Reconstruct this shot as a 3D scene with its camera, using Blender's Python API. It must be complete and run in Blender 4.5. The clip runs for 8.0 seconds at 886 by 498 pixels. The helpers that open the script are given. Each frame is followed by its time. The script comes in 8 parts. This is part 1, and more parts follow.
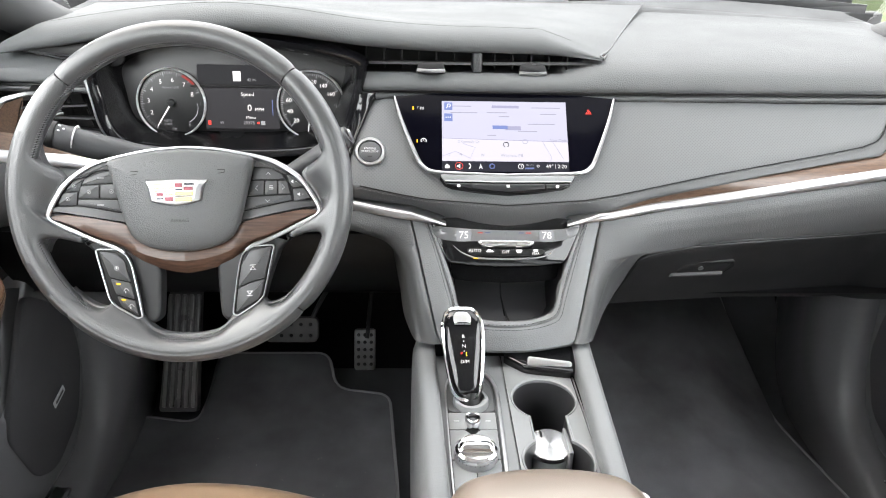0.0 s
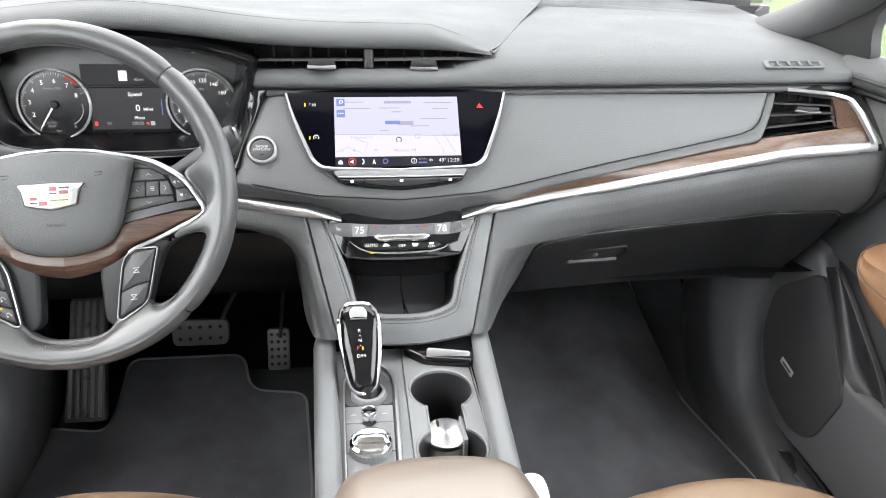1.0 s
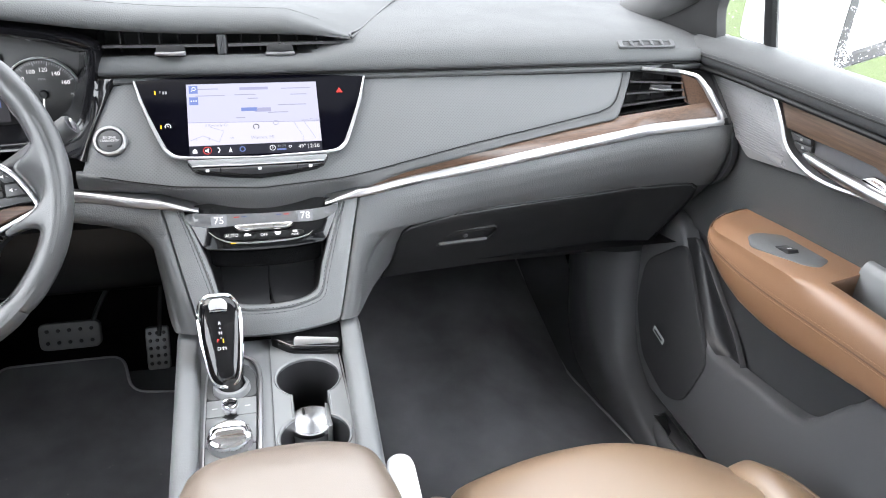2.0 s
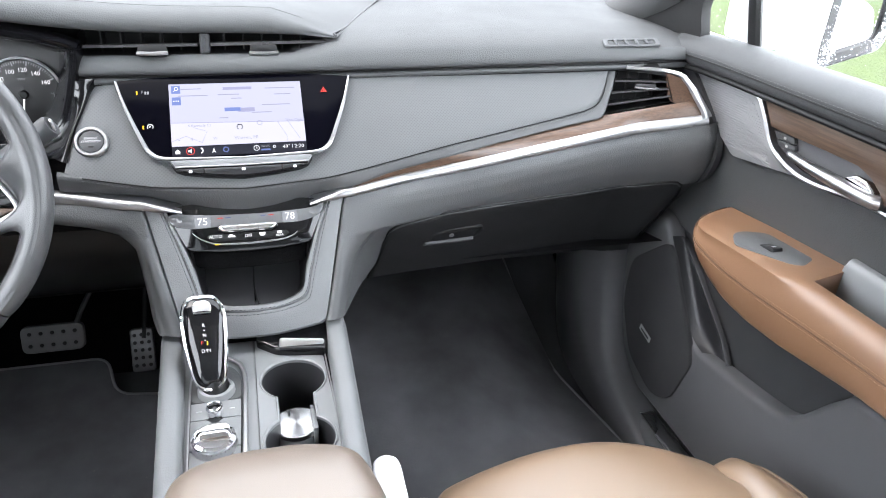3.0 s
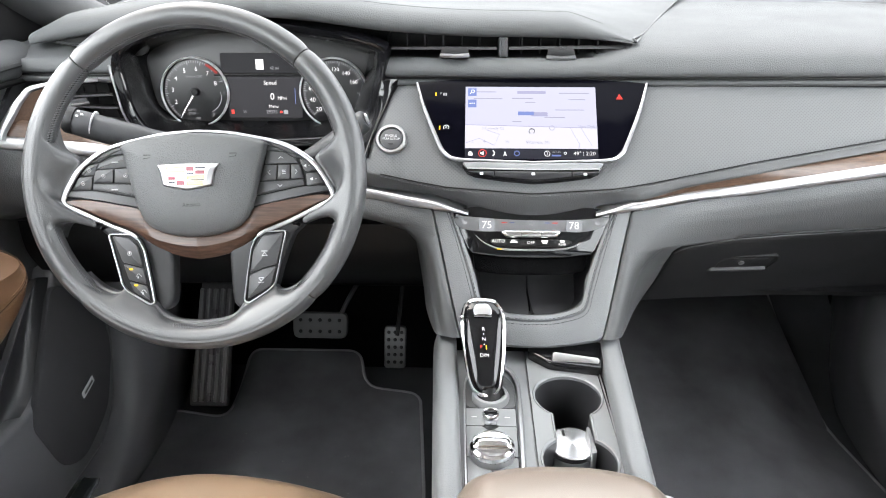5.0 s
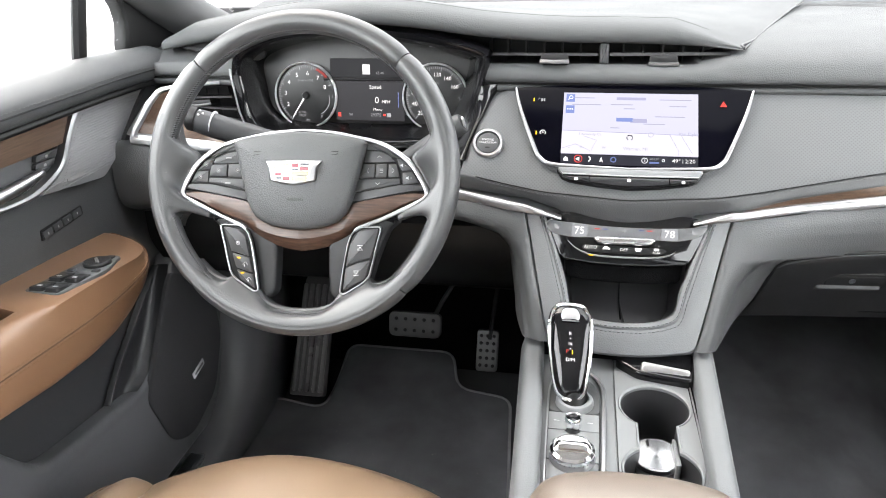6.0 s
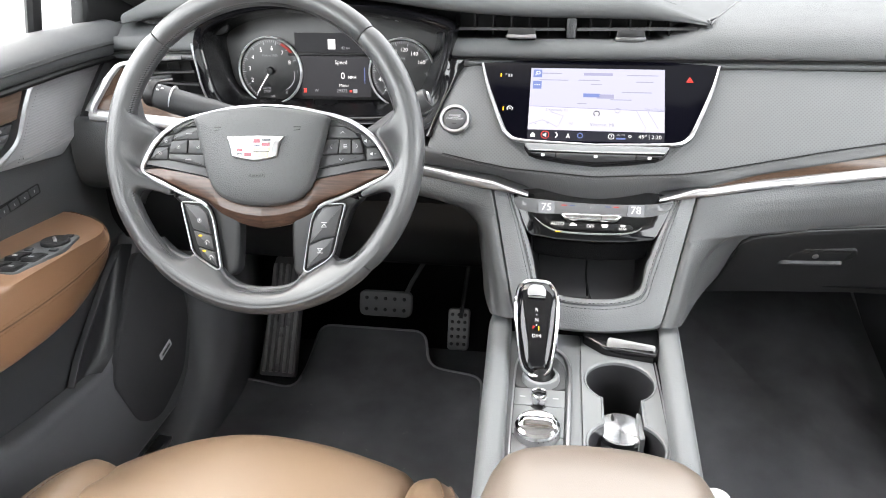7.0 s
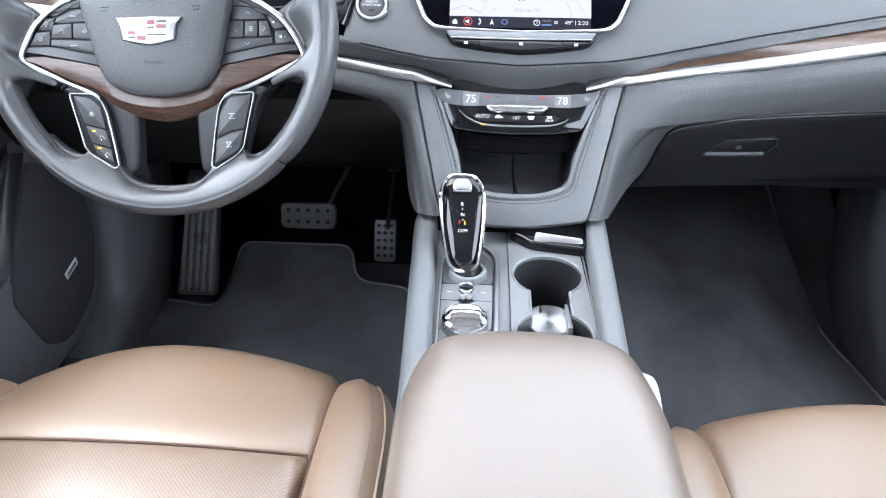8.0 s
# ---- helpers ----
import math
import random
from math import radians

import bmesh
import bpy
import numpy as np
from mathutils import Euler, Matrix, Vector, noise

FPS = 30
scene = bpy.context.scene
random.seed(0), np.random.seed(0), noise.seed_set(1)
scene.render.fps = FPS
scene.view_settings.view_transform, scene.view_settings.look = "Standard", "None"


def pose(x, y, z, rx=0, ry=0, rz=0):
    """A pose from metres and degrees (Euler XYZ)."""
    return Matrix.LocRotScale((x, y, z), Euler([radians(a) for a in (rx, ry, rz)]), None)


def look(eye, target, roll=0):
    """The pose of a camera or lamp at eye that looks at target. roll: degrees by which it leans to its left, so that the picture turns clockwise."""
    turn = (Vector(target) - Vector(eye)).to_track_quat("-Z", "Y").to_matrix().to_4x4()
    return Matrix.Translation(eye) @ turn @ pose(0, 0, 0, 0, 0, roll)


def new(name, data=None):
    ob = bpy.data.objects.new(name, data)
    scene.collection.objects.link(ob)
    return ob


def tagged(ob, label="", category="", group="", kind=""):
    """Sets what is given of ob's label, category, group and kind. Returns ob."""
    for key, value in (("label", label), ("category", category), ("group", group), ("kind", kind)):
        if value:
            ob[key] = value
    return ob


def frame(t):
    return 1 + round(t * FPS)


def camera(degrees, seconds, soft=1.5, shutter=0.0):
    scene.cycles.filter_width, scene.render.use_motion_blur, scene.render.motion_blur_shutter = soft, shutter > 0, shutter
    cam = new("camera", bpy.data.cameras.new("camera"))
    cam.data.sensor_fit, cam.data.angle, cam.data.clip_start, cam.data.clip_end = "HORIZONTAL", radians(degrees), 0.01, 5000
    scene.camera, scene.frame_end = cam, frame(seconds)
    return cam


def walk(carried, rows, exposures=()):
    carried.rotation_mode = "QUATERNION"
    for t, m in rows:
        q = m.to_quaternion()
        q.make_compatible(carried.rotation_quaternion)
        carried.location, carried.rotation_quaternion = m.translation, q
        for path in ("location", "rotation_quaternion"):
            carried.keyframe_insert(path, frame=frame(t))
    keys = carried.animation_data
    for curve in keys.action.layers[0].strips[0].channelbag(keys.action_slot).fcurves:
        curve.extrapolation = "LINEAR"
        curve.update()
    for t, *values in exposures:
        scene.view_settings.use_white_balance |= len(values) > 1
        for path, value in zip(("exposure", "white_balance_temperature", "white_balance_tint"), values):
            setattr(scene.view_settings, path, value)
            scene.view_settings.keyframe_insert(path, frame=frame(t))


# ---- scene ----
cam = camera(63.2, 8.0, soft=1.0)
PATH = [
    (0, (-0.126, 0.049, 0.987), (-0.046, 1.844, 0.108), 1.4),
    (0.5, (-0.099, 0.044, 0.986), (0.046, 1.834, 0.106), 1.5),
    (1, (-0.067, 0.035, 0.991), (0.178, 1.811, 0.105), 1.7),
    (1.5, (-0.033, 0.028, 0.989), (0.332, 1.779, 0.095), 2.0),
    (2, (0.007, 0.019, 0.988), (0.468, 1.74, 0.08), 2.3),
    (2.2, (0.019, 0.016, 0.988), (0.512, 1.726, 0.075), 2.5),
    (3.3, (0.0, 0.031, 0.989), (0.488, 1.744, 0.08), 2.4),
    (3.5, (-0.015, 0.04, 0.987), (0.443, 1.764, 0.083), 2.4),
    (4, (-0.042, 0.055, 0.977), (0.288, 1.814, 0.087), 1.8),
    (4.5, (-0.077, 0.063, 0.959), (0.07, 1.855, 0.083), 0.9),
    (5, (-0.086, 0.069, 0.952), (-0.149, 1.873, 0.091), -0.2),
    (5.2, (-0.084, 0.069, 0.95), (-0.219, 1.873, 0.097), -0.6),
    (6.3, (-0.057, 0.048, 0.947), (-0.433, 1.828, 0.118), -1.7),
    (6.5, (-0.052, 0.049, 0.945), (-0.425, 1.827, 0.109), -1.7),
    (7, (-0.053, 0.058, 0.94), (-0.343, 1.831, 0.061), -1.1),
    (7.5, (-0.051, 0.067, 0.924), (-0.244, 1.815, -0.029), -0.6),
    (8, (-0.047, 0.072, 0.886), (-0.136, 1.772, -0.164), 0.4),
]
walk(cam, [(t, look(eye, target, roll)) for t, eye, target, roll in PATH],
     [(0, 2.6, 6700, 10.5), (1.5, 2.6, 6500, 11), (2, 2.6, 6350, 11.5), (3.5, 2.6, 6250, 12), (4.5, 2.62, 6450, 11), (5, 2.62, 6550, 10.5),
      (6.5, 2.68, 6700, 11), (7, 2.68, 6650, 11), (7.5, 2.7, 6500, 11), (8, 2.6, 5800, 11.5)])

# ---- light: a bright overcast sky ----
world = bpy.data.worlds.new("overcast_sky")
scene.world = world
world.use_nodes = True
wn, wl = world.node_tree.nodes, world.node_tree.links
sky = wn.new("ShaderNodeTexSky")
sky.sky_type, sky.sun_disc = "NISHITA", False
sky.sun_elevation, sky.sun_rotation = radians(60), radians(-67)
sky.dust_density, sky.air_density = 6.0, 1.0
grey = wn.new("ShaderNodeMix")
grey.data_type = "RGBA"
grey.inputs[0].default_value = 0.8
grey.inputs[7].default_value = (9.0, 9.2, 9.4, 1)
wl.new(sky.outputs[0], grey.inputs[6])
wl.new(grey.outputs[2], wn["Background"].inputs[0])
wn["Background"].inputs[1].default_value = 0.27
sun = new("sun", bpy.data.lights.new("sun", "SUN"))
sun.data.energy, sun.data.angle, sun.data.color = 0.5, radians(40), (1, 0.98, 0.95)
sun.matrix_world = look((-1.4, 0.6, 2.6), (0, 0, 0))


# ---- materials ----
def node_material(name, colour, rough=0.5, metal=0.0, spec=0.5, coat=0.0):
    m = bpy.data.materials.new(name)
    m.use_nodes = True
    b = m.node_tree.nodes["Principled BSDF"]
    b.inputs["Base Color"].default_value = (*colour, 1)
    b.inputs["Roughness"].default_value = rough
    b.inputs["Metallic"].default_value = metal
    b.inputs["Specular IOR Level"].default_value = spec
    b.inputs["Coat Weight"].default_value = coat
    b.inputs["Coat Roughness"].default_value = 0.04
    return m


def textured(name, colour, rough=0.5, metal=0.0, spec=0.5, coat=0.0, grain=900.0, bump=0.15, cells=True,
             vary=0.12, blotch=9.0, rough_vary=0.08, dist=0.0006):
    """Two scales: fine grain as relief, broad blotches in colour and gloss."""
    m = node_material(name, colour, rough, metal, spec, coat)
    n, l = m.node_tree.nodes, m.node_tree.links
    b = n["Principled BSDF"]
    co = n.new("ShaderNodeTexCoord")
    fine = n.new("ShaderNodeTexVoronoi" if cells else "ShaderNodeTexNoise")
    fine.inputs["Scale"].default_value = grain
    l.new(co.outputs["Object"], fine.inputs["Vector"])
    broad = n.new("ShaderNodeTexNoise")
    broad.inputs["Scale"].default_value, broad.inputs["Detail"].default_value = blotch, 6
    l.new(co.outputs["Object"], broad.inputs["Vector"])
    ramp = n.new("ShaderNodeMix")
    ramp.data_type = "RGBA"
    ramp.inputs[6].default_value = (*[c * (1 - vary) for c in colour], 1)
    ramp.inputs[7].default_value = (*[min(1, c * (1 + vary)) for c in colour], 1)
    l.new(broad.outputs["Fac"], ramp.inputs[0])
    l.new(ramp.outputs[2], b.inputs["Base Color"])
    mr = n.new("ShaderNodeMapRange")
    mr.inputs["From Min"].default_value, mr.inputs["From Max"].default_value = 0.3, 0.7
    mr.inputs["To Min"].default_value, mr.inputs["To Max"].default_value = rough - rough_vary, rough + rough_vary
    l.new(broad.outputs["Fac"], mr.inputs["Value"])
    l.new(mr.outputs[0], b.inputs["Roughness"])
    bp = n.new("ShaderNodeBump")
    bp.inputs["Strength"].default_value, bp.inputs["Distance"].default_value = bump, dist
    l.new(fine.outputs[0], bp.inputs["Height"])
    l.new(bp.outputs[0], b.inputs["Normal"])
    return m


def perforated(name, colour, rough, pitch, slant=0.0, bump=0.5, dark=0.55, hole=0.33):
    """Rows of small punched dots, as on perforated or weave-printed skin."""
    m = textured(name, colour, rough, grain=700, bump=0.1)
    n, l = m.node_tree.nodes, m.node_tree.links
    b = n["Principled BSDF"]
    base = b.inputs["Base Color"].links[0].from_socket
    co = n.new("ShaderNodeTexCoord")
    mp = n.new("ShaderNodeMapping")
    mp.inputs["Rotation"].default_value = (slant, 0, radians(45))
    mp.inputs["Scale"].default_value = (1 / pitch, 1 / pitch, 1 / pitch)
    l.new(co.outputs["Object"], mp.inputs["Vector"])
    fr = n.new("ShaderNodeVectorMath")
    fr.operation = "FRACTION"
    l.new(mp.outputs[0], fr.inputs[0])
    sub = n.new("ShaderNodeVectorMath")
    sub.operation = "SUBTRACT"
    sub.inputs[1].default_value = (0.5, 0.5, 0.5)
    l.new(fr.outputs[0], sub.inputs[0])
    flat = n.new("ShaderNodeVectorMath")
    flat.operation = "MULTIPLY"
    flat.inputs[1].default_value = (1, 1, 0)
    l.new(sub.outputs[0], flat.inputs[0])
    ln = n.new("ShaderNodeVectorMath")
    ln.operation = "LENGTH"
    l.new(flat.outputs[0], ln.inputs[0])
    mr = n.new("ShaderNodeMapRange")
    mr.inputs["From Min"].default_value, mr.inputs["From Max"].default_value = hole - 0.08, hole + 0.08
    l.new(ln.outputs["Value"], mr.inputs["Value"])
    mix = n.new("ShaderNodeMix")
    mix.data_type = "RGBA"
    mix.inputs[6].default_value = (*[c * dark for c in colour], 1)
    l.new(mr.outputs[0], mix.inputs[0])
    l.new(base, mix.inputs[7])
    l.new(mix.outputs[2], b.inputs["Base Color"])
    bp = n.new("ShaderNodeBump")
    bp.inputs["Strength"].default_value, bp.inputs["Distance"].default_value = bump, 0.0005
    l.new(mr.outputs[0], bp.inputs["Height"])
    l.new(b.inputs["Normal"].links[0].from_socket, bp.inputs["Normal"])
    l.new(bp.outputs[0], b.inputs["Normal"])
    return m


def grained_wood(name, dark, light, along, rough=0.32):
    m = node_material(name, light, rough, coat=0.12)
    n, l = m.node_tree.nodes, m.node_tree.links
    b = n["Principled BSDF"]
    co = n.new("ShaderNodeTexCoord")
    mp = n.new("ShaderNodeMapping")
    mp.inputs["Scale"].default_value = along
    l.new(co.outputs["Object"], mp.inputs["Vector"])
    g = n.new("ShaderNodeTexNoise")
    g.inputs["Scale"].default_value, g.inputs["Detail"].default_value, g.inputs["Roughness"].default_value = 1.0, 8, 0.65
    l.new(mp.outputs[0], g.inputs["Vector"])
    r = n.new("ShaderNodeValToRGB")
    r.color_ramp.elements[0].position, r.color_ramp.elements[1].position = 0.36, 0.66
    r.color_ramp.elements[0].color, r.color_ramp.elements[1].color = (*dark, 1), (*light, 1)
    l.new(g.outputs["Fac"], r.inputs[0])
    l.new(r.outputs[0], b.inputs["Base Color"])
    bp = n.new("ShaderNodeBump")
    bp.inputs["Strength"].default_value, bp.inputs["Distance"].default_value = 0.12, 0.0004
    l.new(g.outputs["Fac"], bp.inputs["Height"])
    l.new(bp.outputs[0], b.inputs["Normal"])
    return m


def glowing(name, colour, strength):
    m = node_material(name, (0.01, 0.01, 0.012), 0.3, spec=0.1)
    b = m.node_tree.nodes["Principled BSDF"]
    b.inputs["Emission Color"].default_value = (*colour, 1)
    b.inputs["Emission Strength"].default_value = strength * 0.5
    return m


def clear_glass(name, tint, drops=False):
    m = bpy.data.materials.new(name)
    m.use_nodes = True
    n, l = m.node_tree.nodes, m.node_tree.links
    n.remove(n["Principled BSDF"])
    t = n.new("ShaderNodeBsdfTransparent")
    t.inputs[0].default_value = (*tint, 1)
    g = n.new("ShaderNodeBsdfGlossy")
    g.inputs["Roughness"].default_value = 0.02
    mix = n.new("ShaderNodeMixShader")
    mix.inputs[0].default_value = 0.06
    l.new(t.outputs[0], mix.inputs[1])
    l.new(g.outputs[0], mix.inputs[2])
    l.new(mix.outputs[0], n["Material Output"].inputs[0])
    return m


SKIN = textured("grey_leather_skin", (0.1, 0.103, 0.106), 0.5, grain=520, bump=0.6, vary=0.06)
SKIN_MID = textured("dark_grey_leather_skin", (0.06, 0.062, 0.064), 0.48, grain=520, bump=0.5, vary=0.06)
SKIN_BAND = textured("smooth_band_skin", (0.066, 0.068, 0.07), 0.46, grain=520, bump=0.5, vary=0.06)
LEDGE = textured("dark_ledge_skin", (0.072, 0.074, 0.077), 0.62, spec=0.3, grain=1300, bump=0.4, vary=0.06)
SKIN_TOP = textured("matt_dash_top_skin", (0.09, 0.093, 0.095), 0.7, spec=0.3, grain=560, bump=0.6, vary=0.06)
SKIN_LIGHT = textured("light_grey_leather_skin", (0.165, 0.17, 0.175), 0.46, grain=560, bump=0.45, vary=0.06)
SKIN_LOW = textured("grey_lower_leather_skin", (0.085, 0.0875, 0.09), 0.46, grain=560, bump=0.4, vary=0.06)
SKIN_DARK = textured("charcoal_moulded_plastic", (0.045, 0.046, 0.049), 0.5, grain=1300, bump=0.2, vary=0.07)
PLATE = textured("satin_grey_console_plastic", (0.2, 0.205, 0.21), 0.42, grain=1800, bump=0.08, vary=0.04)
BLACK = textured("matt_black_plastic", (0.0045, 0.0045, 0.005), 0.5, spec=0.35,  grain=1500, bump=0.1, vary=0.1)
# Real black on switches; on glovebox and wheel spokes it paints in shade.
DARK_SHADE_PLASTIC = textured("dark_plastic_with_shade", (0.017, 0.0174, 0.0185), 0.5, grain=1300, bump=0.25, vary=0.07)
DOOR_DARK = textured("black_grained_door_plastic", (0.1, 0.101, 0.106), 0.38, grain=1200, bump=0.25, vary=0.08)
VENT_BLACK = textured("black_vent_plastic", (0.009, 0.009, 0.0095), 0.35, grain=1500, bump=0.08, vary=0.08)
GLOSS = node_material("gloss_black", (0.006, 0.006, 0.007), 0.06)
PANE = node_material("coated_screen_glass", (0.002, 0.002, 0.004), 0.15, spec=0.04)
SATIN = textured("satin_chrome", (0.46, 0.46, 0.47), 0.33, 1.0, grain=300, bump=0.02, vary=0.03, rough_vary=0.04)
KNOB = textured("silver_knob_finish", (0.7, 0.7, 0.71), 0.3, 0.75, grain=300, bump=0.02, vary=0.03)
CHROME = node_material("bright_chrome", (0.85, 0.85, 0.86), 0.08, 1.0)
BRUSHED = textured("brushed_aluminium", (0.7, 0.7, 0.71), 0.3, 1.0, grain=500, bump=0.05)
TAN = textured("tan_leather", (0.24, 0.158, 0.098), 0.42, spec=0.7, coat=0.8, grain=1100, bump=0.25, vary=0.07, blotch=6)
# The lid's greyer tan holds the sky sheen on the worn leather.
TAN_LID = textured("worn_tan_with_sheen", (0.192, 0.147, 0.114), 0.43, spec=0.7, coat=0.7, grain=1100, bump=0.25, vary=0.09, blotch=7)
TAN_PERF = perforated("tan_perforated_leather", (0.24, 0.157, 0.1), 0.42, 0.003, 0.0, 0.5, 0.5, 0.24)
for leather in (TAN, TAN_LID, TAN_PERF):
    leather.node_tree.nodes["Principled BSDF"].inputs["Coat Weight"].default_value = 1.0
    leather.node_tree.nodes["Principled BSDF"].inputs["Coat Roughness"].default_value = 0.36
    leather.node_tree.nodes["Principled BSDF"].inputs["Coat IOR"].default_value = 1.7
TAN.node_tree.nodes["Principled BSDF"].inputs["Coat Weight"].default_value = 0.85
TAN_LID.node_tree.nodes["Principled BSDF"].inputs["Coat Weight"].default_value = 0.75
FABRIC = perforated("grey_punched_dash_skin", (0.105, 0.108, 0.111), 0.55, 0.0034, radians(-42), 0.25, 0.82, 0.28)
WOOD = grained_wood("brown_open_pore_wood", (0.068, 0.04, 0.027), (0.125, 0.074, 0.048), (60, 420, 420))
WOOD_DOOR = grained_wood("brown_open_pore_door_wood", (0.075, 0.049, 0.035), (0.13, 0.085, 0.06), (300, 14, 300))
KICK = textured("black_kick_plastic", (0.09, 0.091, 0.096), 0.4, grain=1200, bump=0.2, vary=0.08)
# Far below the carpet's tone: deep shade of footwell and tray painted in.
RECESS_SHADE = textured("recess_shade_black", (0.005, 0.005, 0.0055), 0.95, spec=0.1, grain=900, bump=0.9, cells=False, vary=0.3, blotch=14, dist=0.002)
WOOD_WHEEL = grained_wood("dark_brown_wheel_wood", (0.04, 0.02, 0.013), (0.1, 0.055, 0.036), (14, 300, 300), 0.4)
CARPET = textured("black_carpet", (0.06, 0.061, 0.065), 0.95, spec=0.1, grain=900, bump=0.9, cells=False, vary=0.35, blotch=14, dist=0.002)
MAT_PILE = textured("black_mat_pile", (0.15, 0.152, 0.162), 0.95, spec=0.1, grain=1400, bump=0.9, cells=False, vary=0.8, blotch=7, dist=0.002)
BINDING = textured("woven_mat_binding", (0.24, 0.243, 0.25), 0.8, grain=900, bump=0.6)
RUBBER = textured("black_rubber", (0.065, 0.065, 0.067), 0.45, grain=600, bump=0.2)
STEEL = textured("worn_pedal_steel", (0.12, 0.12, 0.124), 0.4, 0.8, grain=400, bump=0.15, vary=0.2)
THREAD = node_material("grey_thread", (0.1, 0.1, 0.105), 0.8)
THREAD_TAN = node_material("tan_thread", (0.24, 0.14, 0.08), 0.7)
TAN_DOOR = textured("door_tan_leather", (0.22, 0.118, 0.063), 0.45, spec=0.6, coat=0.5, grain=1100, bump=0.25, vary=0.07, blotch=6)
TAN_DOOR.node_tree.nodes["Principled BSDF"].inputs["Coat Roughness"].default_value = 0.3
SEAM_TAN = node_material("dark_tan_seam", (0.12, 0.07, 0.043), 0.7)
PRINT = node_material("pale_print", (0.55, 0.55, 0.56), 0.6)
GAUGE = textured("dark_gauge_face", (0.007, 0.007, 0.0075), 0.4, grain=900, bump=0.05)
ROOF_LINING = textured("pale_grey_headliner", (0.62, 0.62, 0.61), 0.9, grain=900, bump=0.3)
PILLAR = textured("grey_pillar_cloth", (0.09, 0.09, 0.092), 0.85, grain=900, bump=0.4)
WHITE_PLASTIC = textured("white_plastic", (0.85, 0.85, 0.85), 0.45, grain=500, bump=0.03, vary=0.02)
RED, GOLD, SILVER_ = (node_material(k, c, 0.3, mt) for k, c, mt in (("red_enamel", (0.2, 0.02, 0.035), 0), ("gold_enamel", (0.55, 0.42, 0.12), 0.7), ("silver_enamel", (0.75, 0.75, 0.75), 0.8)))
NAVY = node_material("dark_enamel", (0.02, 0.02, 0.03), 0.3)
LIT_WHITE = glowing("lit_white", (1, 1, 1), 0.55)
LIT_GREY = glowing("lit_grey", (0.8, 0.82, 0.86), 0.25)
LIT_WINDOW = glowing("lit_window_grey", (0.72, 0.75, 0.8), 0.2)
LIT_AMBER = glowing("lit_amber", (1.0, 0.62, 0.02), 0.7)
LIT_RED = glowing("lit_red", (1.0, 0.08, 0.06), 0.5)
LIT_BLUE = glowing("lit_blue", (0.2, 0.27, 0.6), 0.4)
LIT_MAP = glowing("lit_map_pale", (0.72, 0.72, 0.9), 0.36)
LIT_MAP_LOW = glowing("lit_map_white", (0.86, 0.84, 0.95), 0.36)
LIT_ROAD = glowing("lit_map_road", (0.5, 0.5, 0.72), 0.33)
LIT_INK = glowing("lit_map_ink", (0.5, 0.51, 0.66), 0.32)
LIT_DARK = glowing("lit_black", (0.01, 0.01, 0.02), 0.3)
# Windscreen tint set low to cut daylight on the dashboard top.
SCREEN_GLASS = clear_glass("windscreen_glass", (0.415, 0.422, 0.42))
WATER = node_material("rain_water", (0.95, 0.96, 0.97), 0.02, spec=0.5)
WATER.node_tree.nodes["Principled BSDF"].inputs["Transmission Weight"].default_value = 1.0
WATER.node_tree.nodes["Principled BSDF"].inputs["IOR"].default_value = 1.33
GLASS = clear_glass("window_glass", (0.93, 0.95, 0.94))
DARK_GLASS = clear_glass("tinted_glass", (0.2, 0.21, 0.21))


# ---- geometry helpers ----
def axes(o, ex, ey):
    """A frame at o with the unit axes ex, ey and their cross product."""
    ex, ey = Vector(ex).normalized(), Vector(ey).normalized()
    ez = ex.cross(ey)
    m = Matrix((ex, ey, ez)).transposed().to_4x4()
    m.translation = o
    return m


def adopt(ob, parent):
    ob.parent = parent
    if parent.type == "EMPTY":
        ob.matrix_parent_inverse = Matrix.Translation(parent.location).inverted()


def part(name, bm, material, parent=None, label="", sharp=40):
    me = bpy.data.meshes.new(name)
    bmesh.ops.recalc_face_normals(bm, faces=bm.faces)
    bm.to_mesh(me)
    bm.free()
    me.materials.append(material)
    me.polygons.foreach_set("use_smooth", [True] * len(me.polygons))
    me.set_sharp_from_angle(angle=radians(sharp))
    ob = new(name, me)
    if parent:
        adopt(ob, parent)
    if label:
        ob["label"] = label
    return ob


def thing(name, label, category, at=(0, 0, 0), group="", kind=""):
    ob = new(name)
    ob.empty_display_size = 0.02
    ob.location = at
    return tagged(ob, label, category, group, kind)


def curve(points, n=8, closed=False):
    """A smooth line through a few points (Catmull-Rom), n steps between neighbours."""
    p = [Vector(q) for q in points]
    out, k = [], len(p)
    for i in range(k if closed else k - 1):
        a, b, c, d = (p[(i + j) % k] if closed else p[min(max(i + j, 0), k - 1)] for j in (-1, 0, 1, 2))
        for s in range(n):
            t = s / n
            out.append(0.5 * (2 * b + (c - a) * t + (2 * a - 5 * b + 4 * c - d) * t * t + (3 * b - a - 3 * c + d) * t ** 3))
    if not closed:
        out.append(p[-1])
    return out


def rounded(points, r, n=4):
    """A polygon with its corners rounded off."""
    p = [Vector(q) for q in points]
    out = []
    for i, b in enumerate(p):
        a, c = p[i - 1], p[(i + 1) % len(p)]
        d = min(r, (a - b).length * 0.45, (c - b).length * 0.45)
        s, e = b + (a - b).normalized() * d, b + (c - b).normalized() * d
        for j in range(n + 1):
            t = j / n
            out.append((1 - t) ** 2 * s + 2 * t * (1 - t) * b + t * t * e)
    return out


